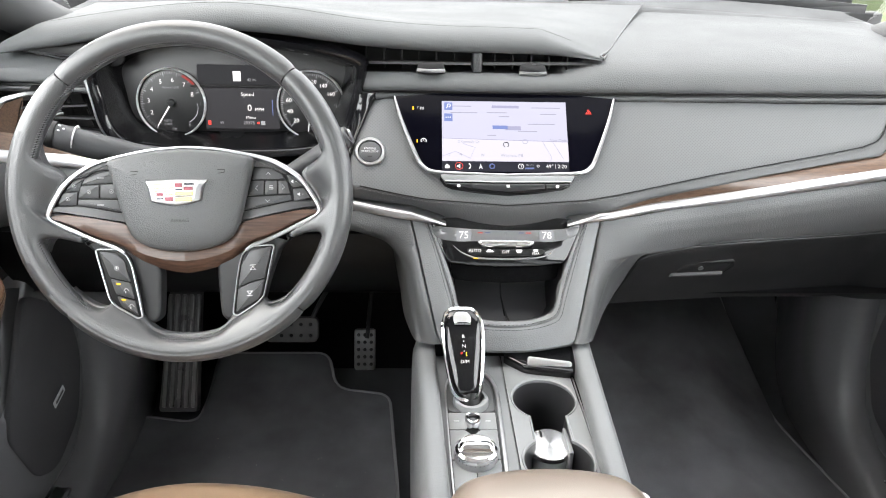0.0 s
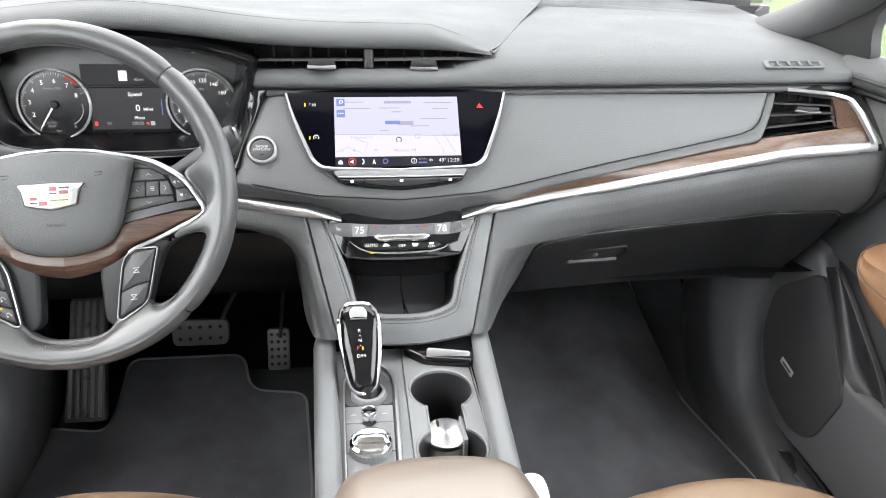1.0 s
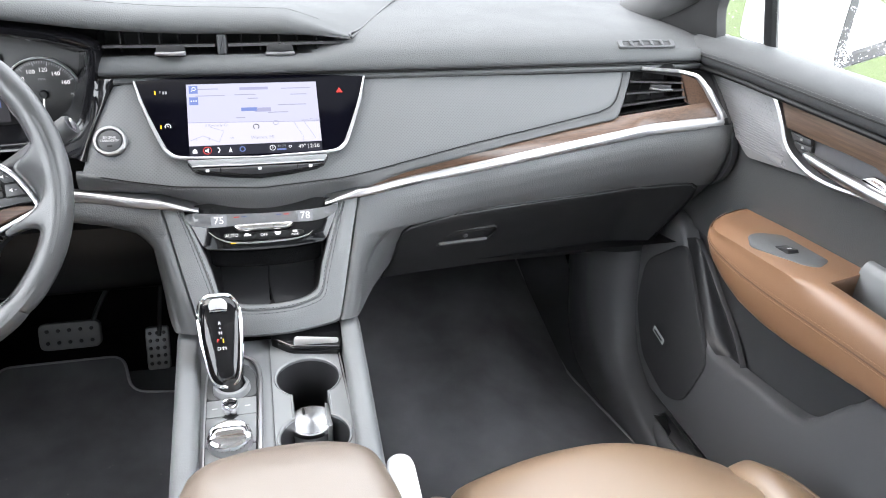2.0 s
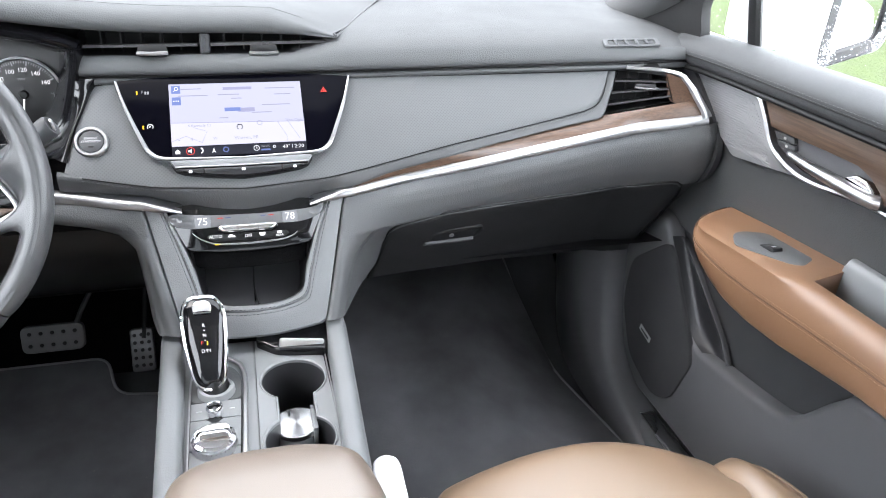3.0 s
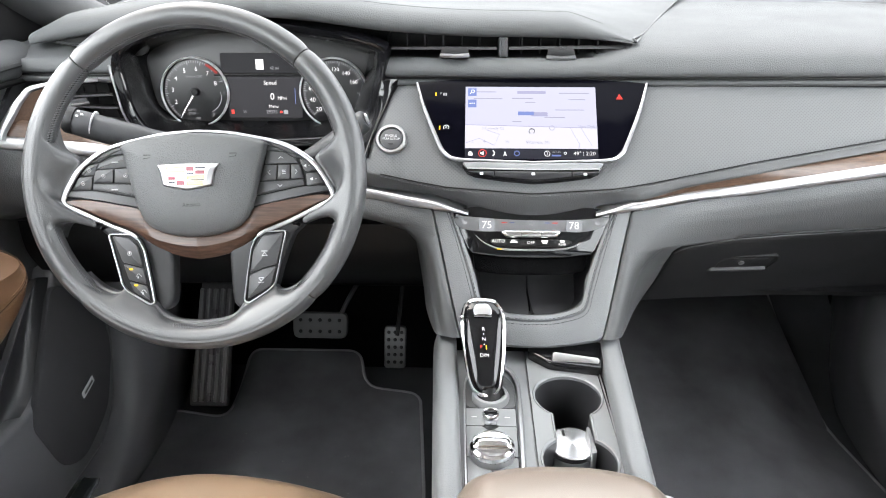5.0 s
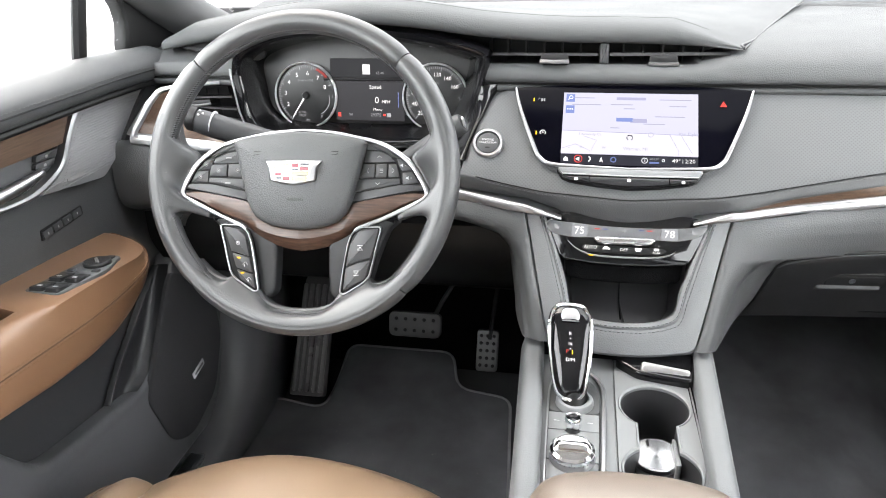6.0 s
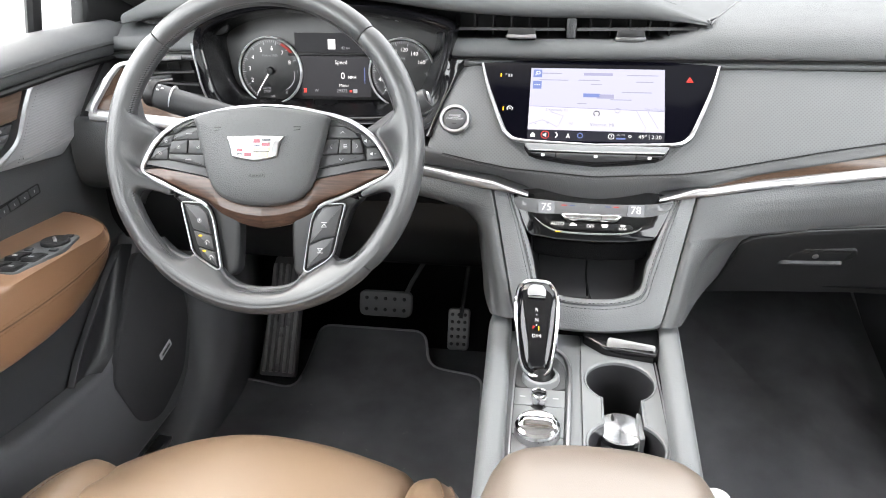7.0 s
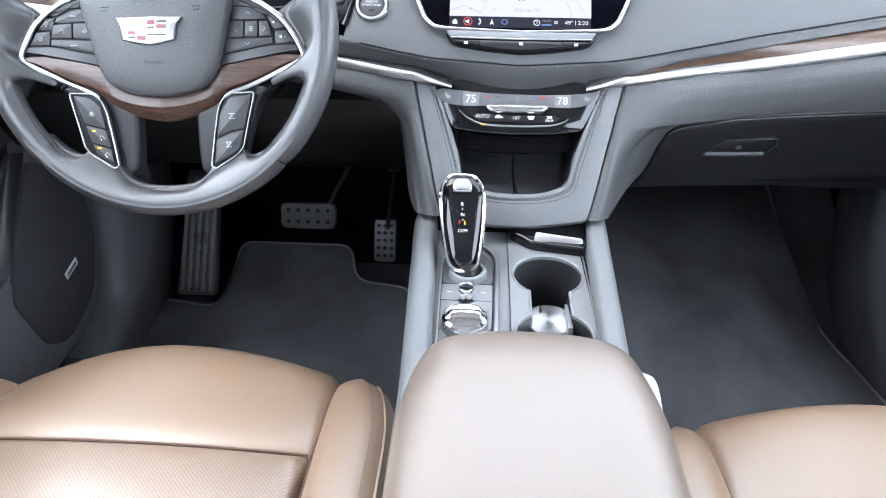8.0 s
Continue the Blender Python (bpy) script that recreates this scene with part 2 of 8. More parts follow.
def rect(w, h, r=0.0, n=3, cx=0.0, cy=0.0):
    q = [(cx - w / 2, cy - h / 2), (cx + w / 2, cy - h / 2), (cx + w / 2, cy + h / 2), (cx - w / 2, cy + h / 2)]
    return rounded(q, r, n) if r else [Vector(v) for v in q]


def disc(r, n=32, cx=0.0, cy=0.0, ry=None):
    return [Vector((cx + r * math.cos(2 * math.pi * i / n), cy + (ry or r) * math.sin(2 * math.pi * i / n))) for i in range(n)]


def mirrored(points):
    """A half outline (from the top middle to the bottom middle) made whole."""
    pts = [Vector(p) for p in points]
    return pts + [Vector((-p.x, p.y)) for p in reversed(pts) if abs(p.x) > 1e-6]


def grown(pts, d):
    """A 2D outline moved outwards by d."""
    k = len(pts)
    area = sum(pts[i - 1].x * pts[i].y - pts[i].x * pts[i - 1].y for i in range(k))
    sgn = 1 if area > 0 else -1
    out = []
    for i in range(k):
        t = (pts[(i + 1) % k] - pts[i - 1]).normalized()
        out.append(Vector((pts[i].x + sgn * t.y * d, pts[i].y - sgn * t.x * d)))
    return out


def bridge(bm, a, b, closed=True):
    for i in range(len(a) if closed else len(a) - 1):
        j = (i + 1) % len(a)
        f = [a[i], a[j], b[j], b[i]]
        if len({*f}) == 4:
            bm.faces.new(f)


def ring(bm, m, pts, z=0.0):
    return [bm.verts.new(m @ Vector((p[0], p[1], z))) for p in pts]


def slab(bm, m, pts, depth, bevel=0.001, seg=2, back=True, sink=0.0):
    """A plate with the outline pts, its face at the frame's z = 0, rounded at the rim; sink: its middle is sunk by that."""
    pts = [Vector((p[0], p[1])) for p in pts]
    rows = [ring(bm, m, pts, -depth)]
    for i in range(seg + 1):
        a = math.pi / 2 * i / seg
        rows.append(ring(bm, m, grown(pts, -bevel * (1 - math.cos(a))), -bevel * (1 - math.sin(a))))
    for a, b in zip(rows, rows[1:]):
        bridge(bm, a, b)
    bm.faces.new(rows[-1])
    if back:
        bm.faces.new(rows[0][::-1])
    return bm


def frame_slab(bm, m, outer, inner, depth, bevel=0.0008):
    """A flat ring between two outlines with as many points each."""
    o, i = [Vector((p[0], p[1])) for p in outer], [Vector((p[0], p[1])) for p in inner]
    rows = [ring(bm, m, o, -depth), ring(bm, m, o, -bevel), ring(bm, m, grown(o, -bevel), 0),
            ring(bm, m, grown(i, bevel), 0), ring(bm, m, i, -bevel), ring(bm, m, i, -depth)]
    for a, b in zip(rows, rows[1:]):
        bridge(bm, a, b)
    bridge(bm, rows[-1], rows[0])
    return bm


def sheet(bm, rows, closed=False):
    vs = [[bm.verts.new(p) for p in r] for r in rows]
    for a, b in zip(vs, vs[1:]):
        bridge(bm, a, b, closed)
    return vs


def tube(bm, pts, r, seg=10, closed=False, flat=1.0, up=(0, 0, 1), caps=True):
    """A tube along a line; r is a number or one for each point; flat squeezes it along up."""
    pts = [Vector(p) for p in pts]
    k, rows = len(pts), []
    for i, p in enumerate(pts):
        t = (pts[(i + 1) % k] - pts[i - 1]) if closed else (pts[min(i + 1, k - 1)] - pts[max(i - 1, 0)])
        t.normalize()
        side = t.cross(Vector(up))
        side = side.normalized() if side.length > 1e-4 else t.orthogonal().normalized()
        u = side.cross(t)
        rad = r[i] if isinstance(r, (list, tuple)) else r
        rows.append([bm.verts.new(p + side * rad * math.cos(a) + u * rad * flat * math.sin(a)) for a in (2 * math.pi * j / seg for j in range(seg))])
    for a, b in zip(rows, rows[1:] + (rows[:1] if closed else [])):
        bridge(bm, a, b)
    if not closed and caps:
        bm.faces.new(rows[0][::-1])
        bm.faces.new(rows[-1])
    return bm


def lathe(bm, m, profile, seg=32, caps=True):
    rows = [ring(bm, m, disc(max(r, 1e-5), seg), z) for r, z in profile]
    for a, b in zip(rows, rows[1:]):
        bridge(bm, a, b)
    if caps:
        bm.faces.new(rows[0][::-1])
        bm.faces.new(rows[-1])
    return bm


def block(bm, m, w, d, h, bevel=0.002, seg=2):
    """A box w x d x h with its top at the frame's z = 0 and rounded upper edges."""
    return slab(bm, m, rect(w, d, min(bevel, w / 3, d / 3)), h, min(bevel, h * 0.9), seg)


def B():
    return bmesh.new()


def lettering(name, words, size, m, material, parent, align="CENTER", thick=0.0):
    """Words in the built-in font, as a mesh."""
    c = bpy.data.curves.new(name, "FONT")
    c.body, c.size, c.align_x, c.align_y, c.extrude, c.resolution_u = words, size, align, "CENTER", thick, 2
    tmp = new(name, c)
    bpy.context.view_layer.update()
    me = bpy.data.meshes.new_from_object(tmp)
    bpy.data.objects.remove(tmp)
    bpy.data.curves.remove(c)
    me.transform(m)
    me.materials.clear()
    me.materials.append(material)
    ob = new(name, me)
    adopt(ob, parent)
    return ob


def stitches(pts, length=0.004, gap=0.0028, r=0.00045, up=(0, 0, 1)):
    """A row of short raised threads along a line."""
    bm = B()
    pts = [Vector(p) for p in pts]
    lens = [0.0]
    for a, b in zip(pts, pts[1:]):
        lens.append(lens[-1] + (b - a).length)

    def at(d):
        i = max(1, min(len(pts) - 1, next((k for k, v in enumerate(lens) if v >= d), len(pts) - 1)))
        f = (d - lens[i - 1]) / max(lens[i] - lens[i - 1], 1e-9)
        return pts[i - 1].lerp(pts[i], f)

    d, u = 0.0, Vector(up).normalized()
    while d + length < lens[-1]:
        a, b = at(d), at(d + length)
        tube(bm, [a - u * r, a.lerp(b, 0.25) + u * r * 0.8, a.lerp(b, 0.75) + u * r * 0.8, b - u * r], r, 5, up=u)
        d += length + gap
    return bm


def lerp_table(table, x):
    xs = [p[0] for p in table]
    return [float(np.interp(x, xs, [p[i] for p in table])) for i in range(1, len(table[0]))]


def smooth_table(table, n=6):
    return [tuple(v) for v in curve([Vector(t[:3]) if len(t) == 3 else Vector((t[0], t[1], 0)) for t in table], n)]


# ---- the shell of the car ----
floor = part("floor", slab(B(), axes((0, 0.4, 0.022), (1, 0, 0), (0, 1, 0)), rect(1.5, 2.5, 0.1), 0.03, 0.01), CARPET)
tagged(floor, "black carpeted car floor", "floor", kind="structure")
# The bulkhead's near-black colour carries the shade under the dashboard.
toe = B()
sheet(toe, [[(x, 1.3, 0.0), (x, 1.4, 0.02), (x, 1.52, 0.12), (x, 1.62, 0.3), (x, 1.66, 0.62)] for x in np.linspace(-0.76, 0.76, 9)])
tagged(part("firewall_trim", toe, RECESS_SHADE), "carpeted footwell bulkhead, footwell shade painted black", "bulkhead", kind="structure")
for s, nm in ((-1, "left"), (1, "right")):
    # kick panel between the door opening and the bulkhead, with the rounded door frame
    kick = B()
    rows = []
    for z in (0.0, 0.025, 0.05, 0.075, 0.1, 0.125, 0.15, 0.2, 0.26, 0.35, 0.5):
        ye = float(np.interp(z, [0, 0.03, 0.06, 0.1, 0.137, 0.18, 0.25, 0.35, 0.5], [0.74, 0.82, 0.91, 1.02, 1.085, 1.115, 1.135, 1.147, 1.155]))
        rows.append([(s * 0.8, 1.66, z), (s * 0.73, 1.48, z), (s * 0.675, 1.32, z), (s * 0.65, max(1.12, ye + 0.09), z), (s * 0.667, ye + 0.03, z), (s * 0.69, ye + 0.004, z), (s * 0.72, ye, z), (s * 0.76, ye + 0.02, z)])
    sheet(kick, [curve(r, 4) for r in rows])
    tagged(part("kick_panel_" + nm, kick, KICK), "black plastic kick panel beside the footwell", "trim", kind="structure")
    sill = B()
    block(sill, axes((s * 0.72, 0.3, 0.08), (1, 0, 0), (0, 1, 0)), 0.085, 1.5, 0.075, 0.025, 4)
    tagged(part("door_sill_" + nm, sill, DOOR_DARK), "black plastic door sill cover", "sill", kind="structure")
    plate = B()
    block(plate, axes((s * 0.712, 0.75, 0.0845), (1, 0, 0), (0, 1, 0)), 0.03, 0.55, 0.006, 0.003)
    tagged(part("sill_plate_" + nm, plate, BRUSHED), "brushed metal scuff plate on the sill", "trim", kind="structure")

# body side below the windows, behind the doors, tail, roof: they close the cabin round the camera
for s, nm in ((-1, "left"), (1, "right")):
    side = B()
    block(side, axes((s * 0.86, -0.3, 0.7), (1, 0, 0), (0, 1, 0)), 0.12, 4.0, 0.75, 0.02)
    tagged(part("body_side_" + nm, side, WHITE_PLASTIC), "white painted body side of the car", "body side", kind="structure")
    # A pillar: from the end of the dashboard up and back to the roof
    pil = B()
    path = curve([(s * 0.79, 1.47, 0.74), (s * 0.765, 1.22, 0.83), (s * 0.73, 1.0, 0.97), (s * 0.68, 0.9, 1.09), (s * 0.64, 0.82, 1.17)], 6)
    tube(pil, path, 0.055, 14, flat=0.8)
    tagged(part("pillar_front_" + nm, pil, PILLAR), "grey cloth covered windscreen pillar", "pillar", kind="structure")
    gus = B()
    g = axes((s * 0.757, 0, 0), (0, 1, 0), (0, 0, 1))
    slab(gus, g, curve([(1.28, 0.76), (1.12, 0.775), (1.078, 0.775), (1.085, 0.84), (1.0, 0.95), (1.06, 0.97), (1.2, 0.87)], 4, True), 0.02, 0.006)
    tagged(part("pillar_foot_" + nm, gus, BLACK), "dark plastic foot of the windscreen pillar", "pillar", kind="structure")
    post = B()
    tube(post, [(s * 0.776, 0.978, 0.74), (s * 0.762, 0.993, 0.845), (s * 0.74, 1.01, 0.98)], 0.0125, 8, flat=0.7, up=(1, 0, 0))
    tagged(part("window_post_" + nm, post, BLACK), "black upright bar between the window panes", "window bar", kind="structure")
    for k, (y0, y1) in enumerate(((0.98, 1.25), (-0.35, 0.975))):
        gl = B()
        sheet(gl, [[(s * 0.79, y0, 0.72), (s * 0.79, y1, 0.72)], [(s * 0.66, min(y0, 0.8), 1.2), (s * 0.66, min(y1, 0.85), 1.2)]])
        ob = part("window_%s_%d" % (nm, k + 1), gl, GLASS)
        ob.visible_shadow = False
        tagged(ob, "clear side window glass with rain drops", "window", kind="structure")
        rain = B()
        rnd = random.Random(11 + k)
        for _ in range(500 if k == 0 else 220):
            f, y = rnd.random() ** 1.4, rnd.uniform(y0, y1)
            if k and y < 0.3:
                continue
            c = Vector((s * (0.79 - 0.13 * f), y + (min(y, 0.82) - y) * f, 0.72 + 0.48 * f))
            r = rnd.choice((0.0003, 0.0004, 0.0006, 0.001)) * (1.0 if k == 0 else 0.8)
            lathe(rain, axes(c, (0, 1, 0), (-s * 0.26, 0, 0.96)) if s > 0 else axes(c, (0, -1, 0), (-s * 0.26, 0, 0.96)), [(r, 0.0), (r * 0.8, r * 0.5), (r * 0.35, r * 0.75)], 6)
        ob2 = part("rain_drops", rain, WATER, ob)
        ob2.visible_shadow = False
        tagged(ob2, kind="stuff")
    bp = B()
    tube(bp, [(s * 0.79, -0.4, 0.3), (s * 0.78, -0.42, 0.75), (s * 0.66, -0.5, 1.24)], 0.07, 10)
    tagged(part("pillar_middle_" + nm, bp, PILLAR), "grey door pillar", "pillar", kind="structure")
    rail = B()
    tube(rail, [(s * 0.64, 0.84, 1.17), (s * 0.635, 0.5, 1.25), (s * 0.63, 0.0, 1.27), (s * 0.63, -0.8, 1.27), (s * 0.64, -1.8, 1.2)], 0.06, 10)
    tagged(part("roof_rail_" + nm, rail, ROOF_LINING), "pale headliner edge along the roof", "roof edge", kind="structure")

ceil = B()
sheet(ceil, [[(x, y, z) for x in (-0.64, -0.4, 0.4, 0.64)] for y, z in ((0.86, 1.165), (0.78, 1.21), (0.6, 1.26), (0.38, 1.3))])
sheet(ceil, [[(x, y, 1.3 - 0.02 * (y < -1)) for x in (-0.64, -0.4, 0.4, 0.64)] for y in (-0.95, -1.3, -1.9)])
for s in (-1, 1):
    sheet(ceil, [[(s * 0.64, y, 1.29), (s * 0.42, y, 1.3)] for y in (0.38, -0.4, -0.95)])
tagged(part("ceiling", ceil, ROOF_LINING), "pale grey cloth headliner round the closed roof shade", "ceiling", kind="structure")
shade = B()
slab(shade, axes((0, -0.285, 1.312), (1, 0, 0), (0, -1, 0)), rect(0.9, 1.4, 0.03), 0.012, 0.003)
tagged(part("roof_shade", shade, ROOF_LINING), "closed pale grey cloth shade under the roof", "roof shade", kind="structure")
ws = B()
sheet(ws, [[(x, 1.72 - 0.25 * x * x - 0.86 * f, 0.77 + 0.41 * f + 0.02 * math.sin(math.pi * f)) for x in np.linspace(-0.8, 0.8, 9)] for f in np.linspace(0, 1, 6)])
wsob = part("windscreen", ws, SCREEN_GLASS)
tagged(wsob, "windscreen with light rain, tinted to dim the daylight", "windscreen", kind="structure")
# Unseen rear glass, tinted to hold back daylight from behind.
for s, nm in ((-1, "left"), (1, "right")):
    gl = B()
    sheet(gl, [[(s * 0.8, -0.42, 0.7), (s * 0.8, -1.9, 0.7)], [(s * 0.66, -0.48, 1.24), (s * 0.66, -1.9, 1.2)]])
    ob = part("window_%s_3" % nm, gl, DARK_GLASS)
    ob.visible_shadow = True
    tagged(ob, "dark tinted rear side window", "window", kind="structure")
rg = B()
sheet(rg, [[(-0.8, -1.9, 0.7), (0.8, -1.9, 0.7)], [(-0.7, -1.85, 1.28), (0.7, -1.85, 1.28)]])
tagged(part("window_rear", rg, DARK_GLASS), "dark tinted rear window", "window", kind="structure")
tail = B()
block(tail, axes((0, -1.9, 0.75), (1, 0, 0), (0, 1, 0)), 1.6, 0.1, 0.8, 0.02)
tagged(part("tailgate", tail, SKIN_DARK), "dark plastic tailgate trim", "tailgate", kind="structure")
rear = B()
block(rear, axes((0, -1.1, 0.62), (1, 0, 0), (0, 1, 0)), 1.35, 0.25, 0.598, 0.06, 3)
tagged(part("rear_bench", rear, TAN), "tan leather rear bench backrest", "bench")

# unseen bulkhead, side closers and floor pan, added to keep daylight out of the footwells
bulk = B()
block(bulk, axes((0, 1.71, 0.775), (1, 0, 0), (0, 1, 0)), 1.84, 0.04, 0.9, 0.005)
tagged(part("bulkhead", bulk, BLACK), "black steel bulkhead behind the dashboard", "bulkhead", kind="structure")
pan_ = B()
block(pan_, axes((0, -0.3, -0.04), (1, 0, 0), (0, 1, 0)), 1.84, 4.05, 0.06, 0.005)
tagged(part("floor_pan", pan_, BLACK), "black steel floor pan", "floor pan", kind="structure")

# wiper cowl outside the windscreen
cowl = B()
sheet(cowl, [[(x, 1.5 + dy, z) for x in np.linspace(-0.8, 0.8, 9)] for dy, z in ((0.0, 0.772), (0.12, 0.778), (0.3, 0.80))])
tagged(part("wiper_cowl", cowl, BLACK), "black plastic cowl under the wiper", "cowl", kind="structure")
wiper = thing("windscreen_wiper", "black wiper arm lying along the windscreen's foot", "wiper", (0.5, 1.62, 0.8))
part("arm", tube(B(), curve([(0.28, 1.68, 0.80), (0.5, 1.66, 0.82), (0.74, 1.52, 0.815)], 6), 0.008, 8), BLACK, wiper)
part("blade", tube(B(), curve([(0.2, 1.66, 0.80), (0.5, 1.63, 0.812), (0.76, 1.5, 0.806)], 6), 0.005, 6, flat=2.0), RUBBER, wiper)

# ---- outdoors ----
ASPHALT = textured("wet_asphalt", (0.06, 0.06, 0.062), 0.35, grain=60, bump=0.3, cells=False, vary=0.3, blotch=1.5, dist=0.01)
LAWN = textured("lawn_grass", (0.045, 0.06, 0.024), 0.9, spec=0.1, grain=40, bump=1.0, cells=False, vary=0.45, blotch=5, dist=0.03)
CONCRETE = textured("pale_concrete", (0.5, 0.5, 0.48), 0.8, grain=90, bump=0.2, cells=False, vary=0.15, blotch=2, dist=0.004)
PAINT = node_material("white_car_paint", (0.86, 0.87, 0.88), 0.25, coat=0.6)
DROP = node_material("pale_rain_drop", (0.6, 0.62, 0.64), 0.15)
MIRROR = node_material("mirror_silver", (0.9, 0.9, 0.92), 0.02, 1.0)
GZ = -0.42
gr = B()
sheet(gr, [[(x, y, GZ) for x in (-400, -30, 0, 30, 400)] for y in (-400, -30, 0, 30, 400)])
tagged(part("ground", gr, ASPHALT), "wet grey asphalt car park", "ground", kind="structure")
kerb = B()
block(kerb, axes((4.6, 6.0, GZ + 0.13), (1, 0, 0), (0, 1, 0)), 0.18, 40, 0.14, 0.02)
tagged(part("kerb", kerb, CONCRETE), "pale concrete kerb along the lawn", "kerb", kind="structure")
lawn = B()
block(lawn, axes((12.2, 6.0, GZ + 0.125), (1, 0, 0), (0, 1, 0)), 15, 40, 0.12, 0.03)
tagged(part("lawn", lawn, LAWN), "green lawn behind the kerb", "lawn", kind="structure")


def side_mirror(s):
    t = thing("side_mirror", "white door mirror with rain-dotted black edge", "mirror", (s * 1.0, 1.1, 0.72), group="door mirrors")
    m = axes((s * 1.055, 1.085, 0.815), (1, 0, 0), (0, 0, 1)) @ pose(0, 0, 0, 0, s * 22, 0)
    shell = B()
    o = rounded([(-0.125, -0.09), (0.125, -0.075), (0.12, 0.08), (-0.115, 0.085)], 0.04, 5)
    rows = [ring(shell, m, [p * f for p in o], z) for f, z in ((1.0, 0.0), (1.06, -0.02), (1.0, -0.07), (0.75, -0.11), (0.3, -0.13))]
    for a, b in zip(rows, rows[1:]):
        bridge(shell, a, b)
    shell.faces.new(rows[-1])
    part("shell", shell, PAINT, t, "white painted shell")
    part("rim", frame_slab(B(), m, o, [p * 0.72 for p in o], 0.012, 0.003), BLACK, t, "black rim with rain drops")
    part("mirror_glass", slab(B(), m @ pose(0, 0, -0.004), [p * 0.71 for p in o], 0.004, 0.0005), MIRROR, t)
    part("arm", slab(B(), axes((0, 1.12, 0), (s, 0, 0), (0, 0, 1)), rounded([Vector((a, b)) for a, b in ((0.875, 0.752), (0.915, 0.744), (0.96, 0.738), (1.02, 0.735), (1.04, 0.9), (0.94, 0.9), (0.9, 0.87), (0.875, 0.82))], 0.015, 4), 0.09, 0.006, 3), PAINT, t, "white painted mirror arm")
    drops = B()
    rnd = random.Random(5)
    for _ in range(900):
        i = rnd.randrange(len(o))
        p = o[i].lerp(o[i - 1], rnd.random()) * rnd.uniform(0.7, 0.99)
        r = rnd.uniform(0.0005, 0.0017)
        lathe(drops, m @ Matrix.Translation((p.x, p.y, 0)), [(r, 0), (r * 0.75, r * 0.4), (r * 0.3, r * 0.55)], 6)
    tagged(part("rain_drops", drops, DROP, t), kind="stuff")


side_mirror(-1)
side_mirror(1)


def parked_car(x, y, turn, label):
    t = thing("parked_car", label, "car", (x, y, GZ), group="parked cars")
    m = Matrix.Translation((x, y, GZ)) @ pose(0, 0, 0, 0, 0, turn)
    up = m @ axes((0, 0, 0), (0, 1, 0), (0, 0, 1))
    body = B()
    prof = curve([(-2.3, 0.35), (-2.35, 0.8), (-2.2, 1.05), (-0.6, 1.1), (1.2, 1.02), (2.2, 0.85), (2.35, 0.6), (2.3, 0.3)], 5)
    slab(body, m @ axes((0.9, 0, 0), (0, 1, 0), (0, 0, 1)), prof, 1.8, 0.12, 3)
    part("body", body, PAINT, t)
    cab = B()
    slab(cab, m @ axes((0.78, 0, 0), (0, 1, 0), (0, 0, 1)), curve([(-2.1, 1.05), (-1.8, 1.55), (-0.6, 1.68), (0.3, 1.62), (1.25, 1.05)], 5), 1.56, 0.12, 3)
    part("cabin", cab, PAINT, t)
    for sx in (-1, 1):
        for y0, y1 in ((-1.7, -0.75), (-0.68, 0.2), (0.26, 0.95)):
            w = B()
            slab(w, m @ axes((sx * 0.795, 0, 0), (0, 1, 0), (0, 0, 1)) if sx > 0 else m @ axes((sx * 0.795, 0, 0), (0, -1, 0), (0, 0, 1)),
                 [(sx * y0, 1.12), (sx * y1, 1.12), (sx * (y1 - 0.1 - 0.35 * (y1 > 0.5)), 1.5 - 0.1 * (y1 > 0.5)), (sx * (y0 + 0.1), 1.52)], 0.02, 0.004)
            part("window", w, GLOSS, t, "dark window glass")
        for wy in (-1.4, 1.4):
            wh = B()
            lathe(wh, m @ Matrix.Translation((sx * 0.82, wy, 0.34)) @ pose(0, 0, 0, 0, 90, 0), [(0.2, -0.1), (0.34, -0.1), (0.35, 0.05), (0.33, 0.1), (0.2, 0.1)], 28)
            wob = part("wheel", wh, RUBBER, t)
            part("rim", lathe(B(), m @ Matrix.Translation((sx * 0.82, wy, 0.34)) @ pose(0, 0, 0, 0, 90, 0), [(0.03, -0.105), (0.21, -0.102), (0.21, 0.102), (0.03, 0.105)], 20), BRUSHED, wob)


parked_car(-3.1, 0.6, 2, "white parked car beside the driver's door")
parked_car(3.1, -0.9, -2, "white parked car beside the passenger's door")


# ---- dashboard ----
def mid(x, s, lift=0.0):
    """A point on the dashboard's sloping front: x across, s down the slope from its upper edge."""
    return Vector((x, 1.0545 + 0.05 * abs(x) - 0.676 * s - 0.737 * lift, 0.7378 - 0.737 * s + 0.676 * lift))


MID = axes((0, 1.0545, 0.7378), (1, 0, 0), (0, 0.676, 0.737))
STACK = axes((0, 0.95, 0.592), (1, 0, 0), (0, 0.527, 0.85))
SKIN_END = [(0, 0.166), (0.11, 0.160), (0.157, 0.152), (0.226, 0.138), (0.294, 0.124), (0.39, 0.107), (0.468, 0.093), (0.52, 0.083), (0.54, 0.0755), (0.553, 0.064), (0.565, 0.042), (0.574, 0.02), (0.58, 0.006)]
WOOD_END = [(0, 0.166), (0.11, 0.163), (0.157, 0.157), (0.226, 0.147), (0.294, 0.1365), (0.39, 0.122), (0.468, 0.1095), (0.53, 0.1), (0.546, 0.096), (0.554, 0.088), (0.561, 0.076), (0.575, 0.05), (0.59, 0.02), (0.598, 0.006)]
